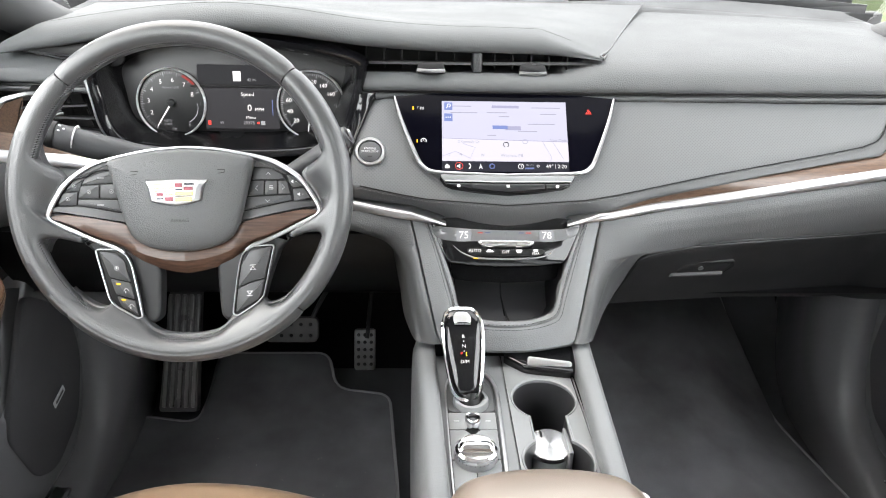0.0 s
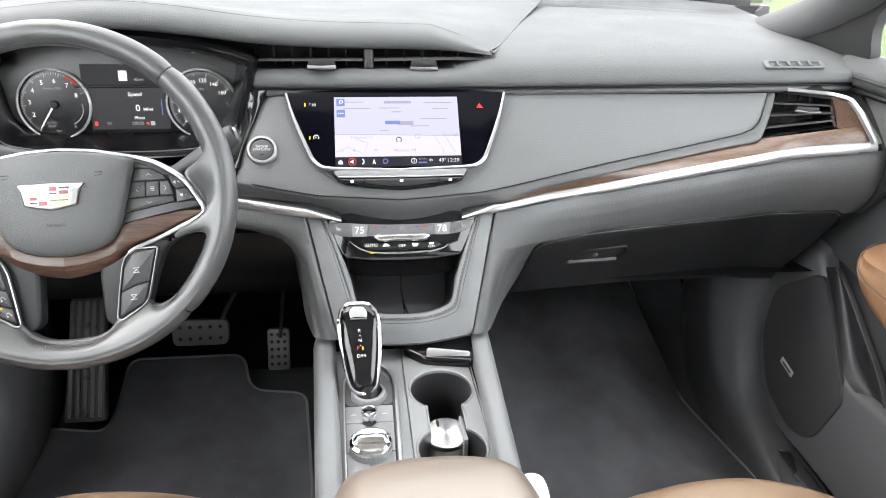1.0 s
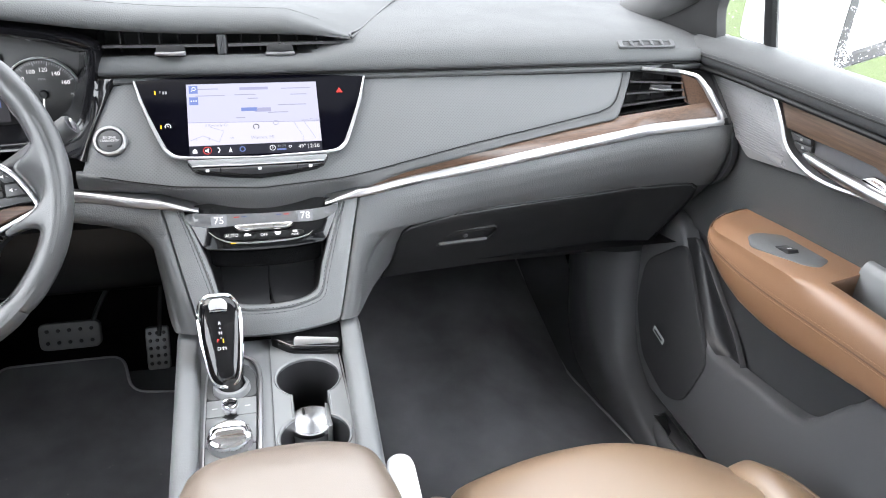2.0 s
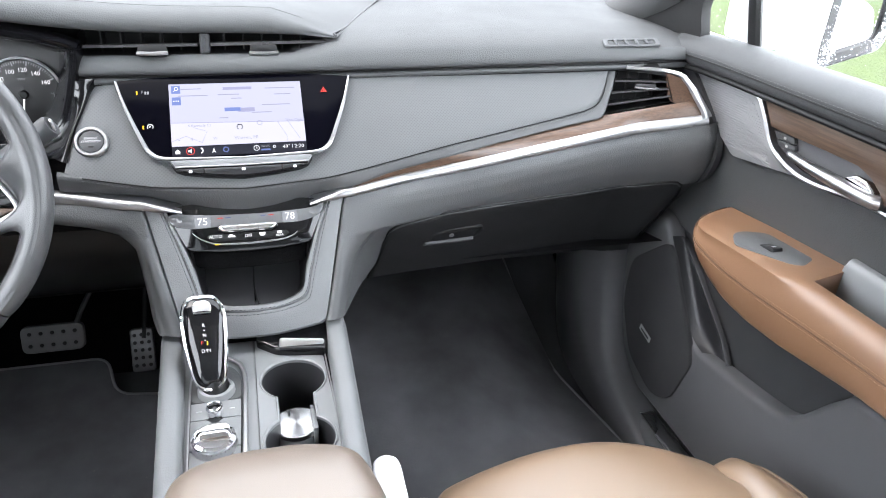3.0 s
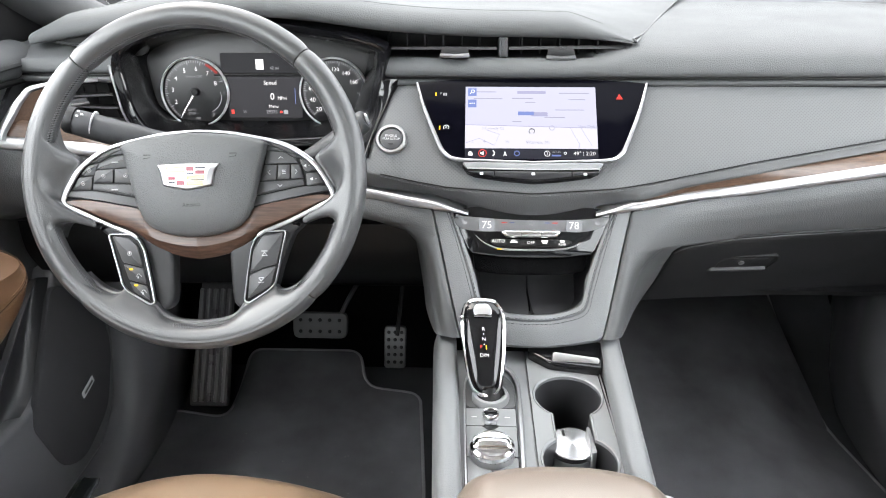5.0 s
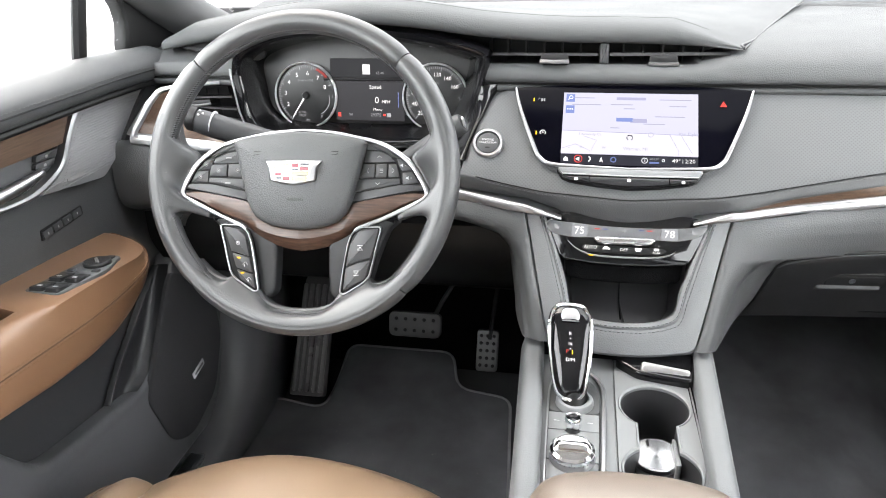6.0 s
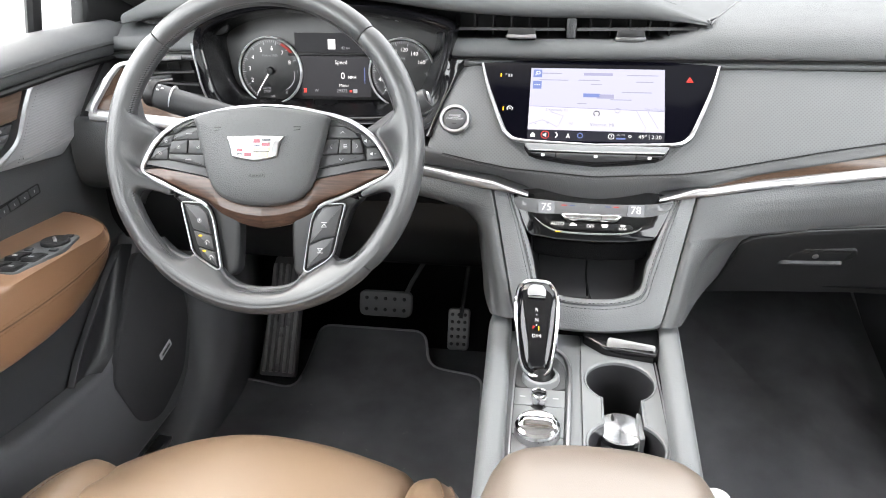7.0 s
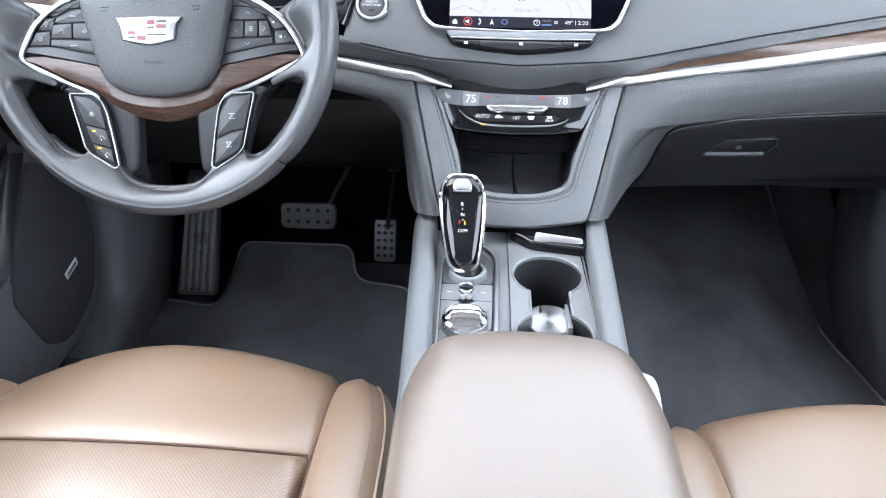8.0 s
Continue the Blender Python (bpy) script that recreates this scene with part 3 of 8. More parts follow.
STRIP = [(0.0, 0.585), (0.083, 0.588), (0.13, 0.598), (0.228, 0.606), (0.325, 0.6175), (0.42, 0.630), (0.54, 0.6455), (0.61, 0.655), (0.705, 0.671)]
HALF = [(0.083, 0.0018), (0.13, 0.0055), (0.228, 0.0068), (0.42, 0.0075), (0.6, 0.0083), (0.705, 0.0083)]


def skin_end(x):
    return lerp_table(SKIN_END, abs(x))[0]


def wood_end(x):
    return lerp_table(WOOD_END, abs(x))[0]


def strip_at(x, up=0.0, out=0.0):
    """The line of the chrome strip; up: above its middle in half heights; out: towards the cabin."""
    a = abs(x)
    y = 0.952 + 0.081 * a - 0.35 * max(0, a - 0.6) ** 1.0 * (a > 0.6)
    h = lerp_table(HALF, a)[0]
    w = min(1.0, max(0.0, (0.23 - a) / 0.1))
    out += 0.015 * w * w * (3 - 2 * w) if out > 0 else 0.0
    return Vector((x, y - out + 0.3 * h * up, lerp_table(STRIP, a)[0] + h * up))


dash = thing("dashboard", "grey leather-skinned dashboard with brown wood and chrome trim", "dashboard", (0, 1.2, 0.5))


def seam_y(x):
    return 1.05 + 0.028 * abs(x)


def lower_top(x0, x1, n):
    """The padded top of the dashboard from the seam over its edge to the windscreen."""
    rows = []
    for x in np.linspace(x0, x1, n):
        y = seam_y(x)
        e = max(0.0, (abs(x) - 0.55) / 0.17) ** 2 * 0.012
        rows.append(curve([(x, y + 0.03, 0.7385), (x, y + 0.004, 0.7405), (x, y - 0.004, 0.747), (x, y + 0.002, 0.76), (x, y + 0.016, 0.7715 - e), (x, y + 0.05, 0.781 - e),
                           (x, y + 0.12, 0.787 - e), (x, y + 0.3, 0.789 - e), (x, 1.62 - 0.25 * x * x, 0.782)], 4))
    return rows


def shelf_top(x):
    """The shelf under the middle vents; it swells into the passenger-side pad at the hood's tip."""
    y = seam_y(x)
    return curve([(x, y + 0.03, 0.7385), (x, y + 0.004, 0.7405), (x, y - 0.004, 0.747), (x, y, 0.757), (x, y + 0.014, 0.7632), (x, y + 0.035, 0.7645),
                  (x, y + 0.06, 0.765), (x, y + 0.3, 0.765), (x, 1.62 - 0.25 * x * x, 0.765)], 4)


bm = B()
rows = []
for x in [*np.linspace(-0.2, 0.05, 8), *np.linspace(0.06, 0.18, 14), *np.linspace(0.2, 0.765, 25)]:
    w = min(1.0, max(0.0, (x - 0.075) / 0.075))
    w = w * w * (3 - 2 * w)
    rows.append([a.lerp(b, w) for a, b in zip(shelf_top(x), lower_top(x, x, 1)[0])])
sheet(bm, rows)
part("top_pad", bm, SKIN_TOP, dash, "grey padded passenger-side top")
bm = B()
sheet(bm, lower_top(-0.765, -0.575, 9))
part("top_pad", bm, SKIN_TOP, dash)
for x0, x1 in ((-0.2, 0.725), (-0.725, -0.58)):
    bm = B()
    rows = []
    for x in np.linspace(x0, x1, 24):
        y = seam_y(x)
        rows.append(curve([(x, y + 0.03, 0.7285), (x, y + 0.003, 0.729), (x, y - 0.001, 0.7335), (x, y + 0.003, 0.7378), (x, y + 0.02, 0.738)], 3))
    sheet(bm, rows)
    part("edge_bead", bm, SKIN_MID, dash, "dark bead under the padded edge")
    for z in (0.7392, 0.7288):
        part("bead_gap", tube(B(), [(x, seam_y(x) + 0.0022, z) for x in np.linspace(x0, x1, 24)], 0.0014, 6), BLACK, dash)

# hood over the dials and middle vents
LIP = [(-0.705, 1.098, 0.776), (-0.64, 1.08, 0.787), (-0.55, 1.062, 0.803), (-0.46, 1.05, 0.816), (-0.38, 1.046, 0.821), (-0.3, 1.052, 0.815), (-0.2, 1.068, 0.8),
       (-0.1, 1.08, 0.7915), (0.0, 1.086, 0.789), (0.08, 1.088, 0.786), (0.141, 1.087, 0.7805)]
lip = [Vector(p) for p in smooth_table(LIP, 5)]
bm = B()
rows = []
for i, p in enumerate(lip):
    f = (p.x + 0.705) / 0.846
    thin = min(1.0, (0.141 - p.x) / 0.09) * min(1.0, (p.x + 0.75) / 0.1)
    far = Vector((p.x + max(0.0, (p.x + 0.1) / 0.241) ** 2 * 0.2 - 0.02 * (1 - f), 1.6 - 0.22 * p.x * p.x, 0.794))
    t = 0.022 * thin + 0.004
    a = p + Vector((0, 0.05, -0.002))
    b = p + Vector((0, -0.0, 0.0))
    c = p + Vector((0, -0.012 * thin - 0.001, t * 0.35))
    d = p + Vector((0, -0.007 * thin, t * 0.85))
    e = p + Vector((0, 0.014, t * 1.12))
    g = p + Vector(((far.x - p.x) * 0.12, 0.06, t * 1.18))
    h = p.lerp(far, 0.4)
    h.z = 0.6 * (p.z + t) + 0.4 * 0.797
    rows.append(curve([a, b, c, d, e, g, h, far], 4))
sheet(bm, rows)
part("hood", bm, SKIN_TOP, dash, "grey padded hood over the dials and vents")
bm = B()
tube(bm, [r[-5] + Vector((0.0015, 0, -0.002)) for r in rows[-1:]] + [v + Vector((0.002, 0, 0.0005)) for v in rows[-1][8:]], 0.0016, 6)
part("hood_seam", bm, SKIN_DARK, dash)
bm = B()
sheet(bm, [[p + Vector((0, 0.045, -0.001)), p + Vector((0, 0.085, 0.0)), Vector((p.x, 1.14, 0.72)), Vector((p.x, 1.14, 0.6))] for p in lip if p.x < -0.185])
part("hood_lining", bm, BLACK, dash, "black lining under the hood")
part("hood_crease", tube(B(), [r[18] - Vector((0, 0, 0.0004)) for r in rows[4:-4]], 0.0009, 6), SKIN_MID, dash)
# dark slot with two slats under the hood's outer end
part("slot", slab(B(), axes((-0.6, 1.081, 0.7805), (1, -0.12, -0.02), (0, 0.1, 1)), curve([(-0.064, 0.003, 0), (-0.06, -0.004, 0), (0.06, -0.014, 0), (0.06, 0.014, 0), (-0.03, 0.012, 0)], 5, True), 0.004, 0.001), BLACK, dash, "black slot under the hood")
for dz in (0.0, 0.009):
    part("slot_slat", tube(B(), [(-0.66, 1.083, 0.782), (-0.62, 1.077, 0.7795 - dz * 0.4), (-0.56, 1.07, 0.7775 - dz)], 0.0022, 6, flat=0.5), SKIN_DARK, dash)

# the punched skin of the front, left and right of the screen, and the smooth band under it
def left_end(f):
    """Where the punched skin ends beside the dials, f down the slope."""
    return float(np.interp(f, [0.0, 0.008, 0.02, 0.05, 0.07, 0.1, 0.15, 0.17], [-0.18, -0.183, -0.191, -0.202, -0.21, -0.219, -0.229, -0.232]))


def skin_lift(x, f):
    w = min(1.0, max(0.0, (abs(x) - 0.165) / 0.04))
    return -0.001 if f in (0.0, 1.0) else (0.0012 + 0.0028 * w) * math.sin(math.pi * f) ** 0.5


bm = B()
rows = []
for f in np.linspace(0, 1, 14):
    row = []
    for g in np.linspace(0, 1, 10):
        d = 0.006 + (skin_end(-0.22 + 0.17 * g) - 0.006) * f
        x = left_end(d) + (-0.05 - left_end(d)) * g
        row.append(mid(x + 0.004 * (1 - g), d, -0.003 if g == 0 else skin_lift(x, f)))
    for x in [*np.linspace(-0.05, 0.52, 50)[1:], *np.linspace(0.525, 0.58, 16)]:
        row.append(mid(x, 0.006 + (skin_end(x) - 0.006) * f, skin_lift(x, f)))
    rows.append(row)
sheet(bm, rows)
part("front_panel", bm, FABRIC, dash, "grey dot-punched front skin")
bm = B()
rows = []
for x in np.linspace(-0.23, 0.52, 76):
    a = mid(x, skin_end(x), 0.0)
    if abs(x) < 0.083:
        b = Vector((x, 0.946 + 0.012 * (abs(x) / 0.083) ** 2, 0.581 + 0.0065 * (abs(x) / 0.083) ** 2))
    else:
        b = strip_at(x, 1.0, -0.002)
        if x > 0.09:
            b = b.lerp(strip_at(x, 1.0, 0.003) + Vector((0, -0.001, 0.001)), min(1.0, (x - 0.09) / 0.05)).lerp(mid(x, wood_end(x), 0.0008), float(np.interp(x, [0.14, 0.2, 0.28, 0.37, 0.45], [0, 0.4, 0.65, 0.92, 1])))
    m_ = a.lerp(b, 0.5) + Vector((0, -0.004, 0.001)) * min(1.0, (a - b).length / 0.03)
    rows.append(curve([a + Vector((0, 0.006, 0.002)), a + Vector((0, -0.001, -0.001)), m_, b, b + Vector((0, 0.012, -0.002))], 4))
# it turns up beside the outer vent
inner = curve([(0.52, 0.083, 0), (0.54, 0.0755, 0), (0.553, 0.064, 0), (0.565, 0.042, 0), (0.574, 0.02, 0), (0.58, 0.004, 0)], 4)
outer = curve([(0.52, 0.1016, 0), (0.546, 0.096, 0), (0.561, 0.076, 0), (0.575, 0.05, 0), (0.59, 0.02, 0), (0.599, 0.004, 0)], 4)
for p, q in list(zip(inner, outer))[1:]:
    a, b = mid(p.x, p.y, 0.0), mid(q.x, q.y, 0.0006)
    m_ = a.lerp(b, 0.5) + Vector((0, -0.002, 0.0012))
    rows.append(curve([a + Vector((0, 0.006, 0.002)), a + Vector((0, -0.001, -0.001)), m_, b, b + Vector((0, 0.012, -0.002))], 4))
sheet(bm, rows)
part("front_band", bm, SKIN_BAND, dash, "smooth grey leather band under the screen")
st = [mid(x, skin_end(x) + 0.005, 0.0032) for x in np.linspace(-0.2, 0.53, 120)]
part("band_seam", tube(B(), [mid(x, skin_end(x) + 0.0005, 0.0008) for x in np.linspace(-0.2, 0.52, 60)] + [mid(p.x, p.y, 0.0008) for p in inner[1:]], 0.0009, 6), BLACK, dash)
part("band_stitching", stitches(st, 0.0035, 0.0025, 0.0004, (0, -0.7, 0.7)), THREAD, dash)

# wood and chrome wings
for s in (-1, 1):
    lo, hi = (0.145, 0.7) if s > 0 else (0.565, 0.7)
    bm = B()
    rows = []
    for x in np.linspace(lo, hi, 30):
        a = strip_at(x, 1.0, 0.0025)
        if x < 0.546:
            b = mid(x, wood_end(x), -0.0015)
        else:
            f = (x - 0.546) / 0.154
            b = mid(0.546, 0.096, -0.003).lerp(Vector((0.7, 0.985, 0.696)), f)
            b.x = x
        rows.append([Vector((s * p.x, p.y, p.z)) for p in (a, a.lerp(b, 0.5) + Vector((0, -0.001, 0.001)), b, b + Vector((0, 0.006, 0.002)))])
    sheet(bm, rows)
    part("wood_trim", bm, WOOD, dash, "brown open-pore wood inlay")
    bm = B()
    rows = []
    for x in np.linspace(0.083, 0.705, 40):
        rows.append([Vector((s * p.x, p.y, p.z)) for p in (strip_at(x, 1.0, -0.006), strip_at(x, 1.0, 0.003), strip_at(x, 0.7, 0.006), strip_at(x, 0, 0.0075), strip_at(x, -0.7, 0.006), strip_at(x, -1.0, 0.003), strip_at(x, -1.0, -0.006))])
    sheet(bm, rows)
    part("chrome_strip", bm, SATIN, dash, "satin chrome strip")
    # chrome frame that returns round the outer vent
    bm = B()
    p = [(0.703, 0.966, 0.671), (0.7, 0.97, 0.682), (0.684, 0.995, 0.715), (0.672, 1.012, 0.7325), (0.655, 1.035, 0.7345), (0.598, 1.066, 0.7335)]
    pts = curve(rounded([Vector(q) for q in p], 0.006, 3)[3:-3], 2)
    tube(bm, [Vector((s * v.x, v.y, v.z)) for v in pts], [0.0085 - 0.0055 * min(1, i / (len(pts) * 0.75)) for i in range(len(pts))], 8, flat=0.8, up=(0, -1, 0.3))
    part("vent_frame", bm, SATIN, dash, "satin chrome frame round the outer vent")

# lower dashboard: knee bolster and glovebox side
def knee_section(x):
    """The knee panel under the wheel cut across at x, from the chrome strip down."""
    c = strip_at(min(x, 0.705), -1.0, -0.003)
    e = max(0, (x - 0.56) / 0.175) ** 2
    y, z, b = c.y - 0.01 * e, c.z, 0.572 - 0.02 * e
    return curve([(x, y + 0.01, z + 0.004), (x, y - 0.002, z - 0.003), (x, y - 0.011, z - 0.4 * (z - b)), (x, y - 0.006, z - 0.8 * (z - b)), (x, 0.988, b), (x, 1.01, b - 0.008)], 4)


def wing_edge(sv):
    """The seam between the leather frame of the middle stack and the wing beside it, sv down the stack."""
    xi = float(np.interp(sv, [0, 0.072, 0.155, 0.17], [0.1318, 0.1162, 0.0968, 0.0915]))
    return STACK @ Vector((xi - 0.001, -sv, -0.015)), STACK @ Vector((xi, -sv, 0.002)), STACK @ Vector((xi + 0.011, -sv, 0.0045))


LOW_PROFILE = [(0, -0.003), (0.015, -0.010), (0.03, -0.0125), (0.05, -0.0105), (0.07, -0.004), (0.09, 0.006), (0.11, 0.018), (0.14, 0.036), (0.18, 0.058), (0.21, 0.074), (0.26, 0.1)]
GAP_TOP = [(0.17, 0.5), (0.205, 0.527), (0.2243, 0.5365), (0.2787, 0.545), (0.347, 0.5485), (0.43, 0.55), (0.52, 0.5505), (0.617, 0.553), (0.67, 0.559), (0.735, 0.565)]


def lower_front(x, z, out=0.0):
    """The passenger-side lower front: full under the chrome strip, then falling away into the footwell."""
    c = strip_at(min(x, 0.705), -1.0, -0.003)
    d = c.z - z
    roll = max(0.0, (x - 0.7) / 0.035) ** 2 * 0.022
    return Vector((x, c.y + lerp_table(LOW_PROFILE, d)[0] - 0.01 * max(0, (x - 0.56) / 0.175) ** 2 + roll - out * 0.9, z - out * 0.3))


def front_low(x):
    return float(np.interp(x, [0.15, 0.24, 0.4, 0.55, 0.64, 0.69, 0.735], [0.41, 0.411, 0.405, 0.388, 0.383, 0.392, 0.41]))


def front_end(z):
    return float(np.interp(z, [0.39, 0.41, 0.44, 0.485, 0.52, 0.55, 0.6], [0.688, 0.69, 0.696, 0.7126, 0.7266, 0.733, 0.735]))


for s in (-1, 1):
    # the panel flows inwards and turns down into the wing beside the stack
    bm = B()
    rows = []
    if s < 0:
        cuts = [knee_section(x) for x in (0.29, 0.36, 0.44, 0.52, 0.6, 0.66, 0.7, 0.735)]
        n_ = len(cuts[0])
        sv_end, k_seam = 0.035, n_ - 1
    else:
        xs_ = (0.29, 0.36, 0.44, 0.52, 0.58, 0.63, 0.67, 0.7, 0.718, 0.735)
        sv_end, k_seam = 0.058, 20
        cuts = []
        for x in xs_:
            z0 = strip_at(min(x, 0.705), -1.0, -0.003).z
            zt = lerp_table(GAP_TOP, x)[0]
            cuts.append([lower_front(x, z0 + 0.004 - (z0 + 0.006 - zt) * k / k_seam) for k in range(k_seam + 1)])
    for k in range(k_seam + 1):
        f = k / k_seam
        t0, t1, t2 = wing_edge(0.002 + (sv_end - 0.002) * f)
        far = cuts[0][k]
        mid_ = t2.lerp(far, 0.45) + Vector((0, 0.002 * f - 0.002, 0.004 * math.sin(math.pi * f) * (1 if s > 0 else -1)))
        rows.append([Vector((s * p.x, p.y, p.z)) for p in curve([t0, t1, t2, mid_, far] + [c[k] for c in cuts[1:]], 5)])
    sheet(bm, rows)
    if s > 0:
        # below the glovebox joint the front goes on down to its lower edge
        low_rows = []
        for g in np.linspace(0, 1, 16):
            row = []
            for f in np.linspace(0, 1, 30):
                za = lerp_table(GAP_TOP, 0.205 + 0.53 * f)[0] - 0.002
                z = za + (front_low(0.17 + 0.53 * f) - za) * g
                x0 = float(np.interp(z, [0.405, 0.43, 0.48, 0.53], [0.165, 0.172, 0.186, 0.2]))
                x = x0 + (front_end(z) - x0) * f
                row.append(lower_front(x, z, -0.003 if 0.02 < f < 0.96 else 0) + Vector((0, 0.06 * max(0.0, (f - 0.9) / 0.1) ** 2 * g, 0)))
            low_rows.append(row)
        low_rows.append([v + Vector((0, 0.06, -0.004)) for v in low_rows[-1]])
        lb = B()
        sheet(lb, low_rows)
        # The dark colour here paints the shade below the glovebox joint.
        part("lower_edge", lb, DARK_SHADE_PLASTIC, dash, "lower front round the glovebox, shade painted dark")
    panel_bm, seam_row = bm, rows[k_seam]
    end = B()
    g = axes((s * 0.7345, 0, 0), (0, s, 0), (0, 0, 1))
    slab(end, g, [(s * a, b) for a, b in curve([(1.16, 0.77), (1.07, 0.735), (0.985, 0.672), (0.955, 0.63), (0.96, 0.59), (0.985, 0.56), (1.04, 0.54), (1.2, 0.53)], 4)], 0.012, 0.004)
    part("end_cap", end, SKIN_DARK, dash)
    # lower part of the wing, which folds forward into the footwell
    bm = panel_bm
    rows = [[v.copy() for v in seam_row[:24]]]
    wing = [(0.042, 0.172, 0.036), (0.055, 0.158, 0.037), (0.07, 0.1465, 0.035), (0.09, 0.141, 0.03), (0.12, 0.1345, 0.024), (0.15, 0.1285, 0.017), (0.17, 0.1255, 0.013)]
    if s > 0:
        wing = [(0.066, 0.186, 0.044), (0.08, 0.168, 0.044), (0.095, 0.152, 0.038), (0.12, 0.1375, 0.028), (0.15, 0.1265, 0.018), (0.17, 0.1195, 0.013)]
    for q in curve(wing, 3):
        t0, t1, t2 = wing_edge(q.x)
        e = Vector((max(q.y, t2.x + 0.006), t1.y + q.z, t1.z))
        c2 = t2.lerp(e, 0.55) + Vector((0, -0.16 * q.z, 0))
        back = lower_front(float(np.interp(e.z, [0.41, 0.4565, 0.499, 0.5294], [0.18, 0.19, 0.197, 0.212])), e.z, -0.003) if s > 0 else e + Vector((0.02, 0.12, 0))
        line = curve([t0, t1, t2, c2, e, e.lerp(back, 0.5) + Vector((-0.004 * s, 0, 0)), back], 4)[:-2] + [back]
        rows.append([Vector((s * v.x, v.y, v.z)) for v in line])
    sheet(bm, rows)
    bmesh.ops.remove_doubles(bm, verts=bm.verts, dist=1e-5)
    part("lower_panel", bm, SKIN_LOW, dash, "grey leather-look lower panel with a wing beside the stack", 75)
# underside of the dashboard: footwell shade painted as black
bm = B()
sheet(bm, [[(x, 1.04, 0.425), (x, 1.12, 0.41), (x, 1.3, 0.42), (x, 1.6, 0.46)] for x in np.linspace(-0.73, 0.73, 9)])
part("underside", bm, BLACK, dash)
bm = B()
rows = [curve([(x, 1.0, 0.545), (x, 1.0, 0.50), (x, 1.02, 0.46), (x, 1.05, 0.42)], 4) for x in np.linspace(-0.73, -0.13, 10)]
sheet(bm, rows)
# The knee panel's black stands for the shade below the column.
part("knee_panel", bm, BLACK, dash, "knee panel under the steering column, its shade painted black")

# ---- glovebox ----
glove = thing("glovebox", "closed grey glovebox with a recessed lever handle, shade in its colour", "glovebox", (0.43, 1.02, 0.48))
def glove_top(x):
    return float(np.interp(x, [0.19, 0.1985, 0.2058, 0.2243, 0.2787, 0.347, 0.43, 0.52, 0.617, 0.66, 0.678, 0.687, 0.694, 0.7], [0.505, 0.5218, 0.5292, 0.5354, 0.5442, 0.5478, 0.5494, 0.5497, 0.553, 0.5602, 0.5622, 0.5605, 0.553, 0.535]))


def glove_left(z):
    return float(np.interp(z, [0.41, 0.4224, 0.4565, 0.499, 0.5218, 0.5294], [0.176, 0.1785, 0.1866, 0.1928, 0.1984, 0.2058]))


def glove_right(z):
    return float(np.interp(z, [0.41, 0.4533, 0.4987, 0.533, 0.5535, 0.5637], [0.672, 0.683, 0.692, 0.696, 0.6925, 0.684]))


bm = B()
rows = []
gs_ = [0, 0.012, 0.03] + list(np.linspace(0.07, 0.95, 14)) + [1.0]
fs_ = [0, 0.004, 0.01] + list(np.linspace(0.03, 0.97, 34)) + [0.99, 0.996, 1.0]
for g in gs_:
    row = []
    for f in fs_:
        x = 0.2 + 0.49 * f
        z = glove_top(x)
        z = z + (front_low(x) + 0.005 - z) * g
        x = glove_left(z) + (glove_right(z) - glove_left(z)) * f
        zt = glove_top(x)
        z = zt + (front_low(x) + 0.005 - zt) * g
        edge = g == 0 or f in (0, 1.0)
        near = g == 0.012 or f in (0.004, 0.996)
        row.append(lower_front(x, z, -0.004 if edge else 0.0002 if near else 0.0016))
    rows.append(row)
rows.append([v + Vector((0, 0.05, -0.003)) for v in rows[-1]])
sheet(bm, rows)
# The door faces down; its shade is put into the dark colour.
part("glovebox_door", bm, DARK_SHADE_PLASTIC, glove, "grey door with its shade painted dark")
rim_ = [lower_front(glove_left(z) - 0.001, z, 0.0006) for z in np.linspace(0.415, 0.52, 14)] + [lower_front(x, glove_top(x) + 0.0016, 0.0006) for x in np.linspace(0.2, 0.692, 50)] + [lower_front(glove_right(z) + 0.0015, z, 0.0006) for z in np.linspace(0.55, 0.43, 12)]
part("door_gap", tube(B(), rim_, 0.0018, 6), BLACK, glove)
# Paler line paints the light that the door's upper edge catches.
part("door_edge_highlight", tube(B(), [lower_front(x, glove_top(x) - 0.0016, 0.0012) for x in np.linspace(0.2, 0.692, 60)], 0.0014, 8), SKIN_MID, glove, "upper edge with its highlight painted grey")
hn = (lower_front(0.3, 0.47) - lower_front(0.3, 0.52)).normalized()
GH = axes(lower_front(0.303, 0.492, 0.002), (1, 0.081, 0.0), -hn)
hp = rounded([Vector(p) for p in ((-0.047, -0.0165), (0.039, -0.018), (0.053, 0.009), (0.049, 0.0185), (-0.044, 0.018))], 0.005)
part("handle_recess", frame_slab(B(), GH @ pose(0, 0, 0.0012), grown(hp, 0.0016), grown(hp, -0.0008), 0.006, 0.0007), DARK_SHADE_PLASTIC, glove)
part("recess_floor", slab(B(), GH @ pose(0, 0, 0.0004), grown(hp, -0.0006), 0.004, 0.0003), BLACK, glove)
part("lever", slab(B(), GH @ pose(0.001, 0.0045, 0.0024, -8), rounded([Vector(p) for p in ((-0.036, -0.009), (0.036, -0.0085), (0.046, 0.011), (-0.032, 0.0115))], 0.004), 0.005, 0.0018, 3), DARK_SHADE_PLASTIC, glove, "pull lever in the door's shaded grey")
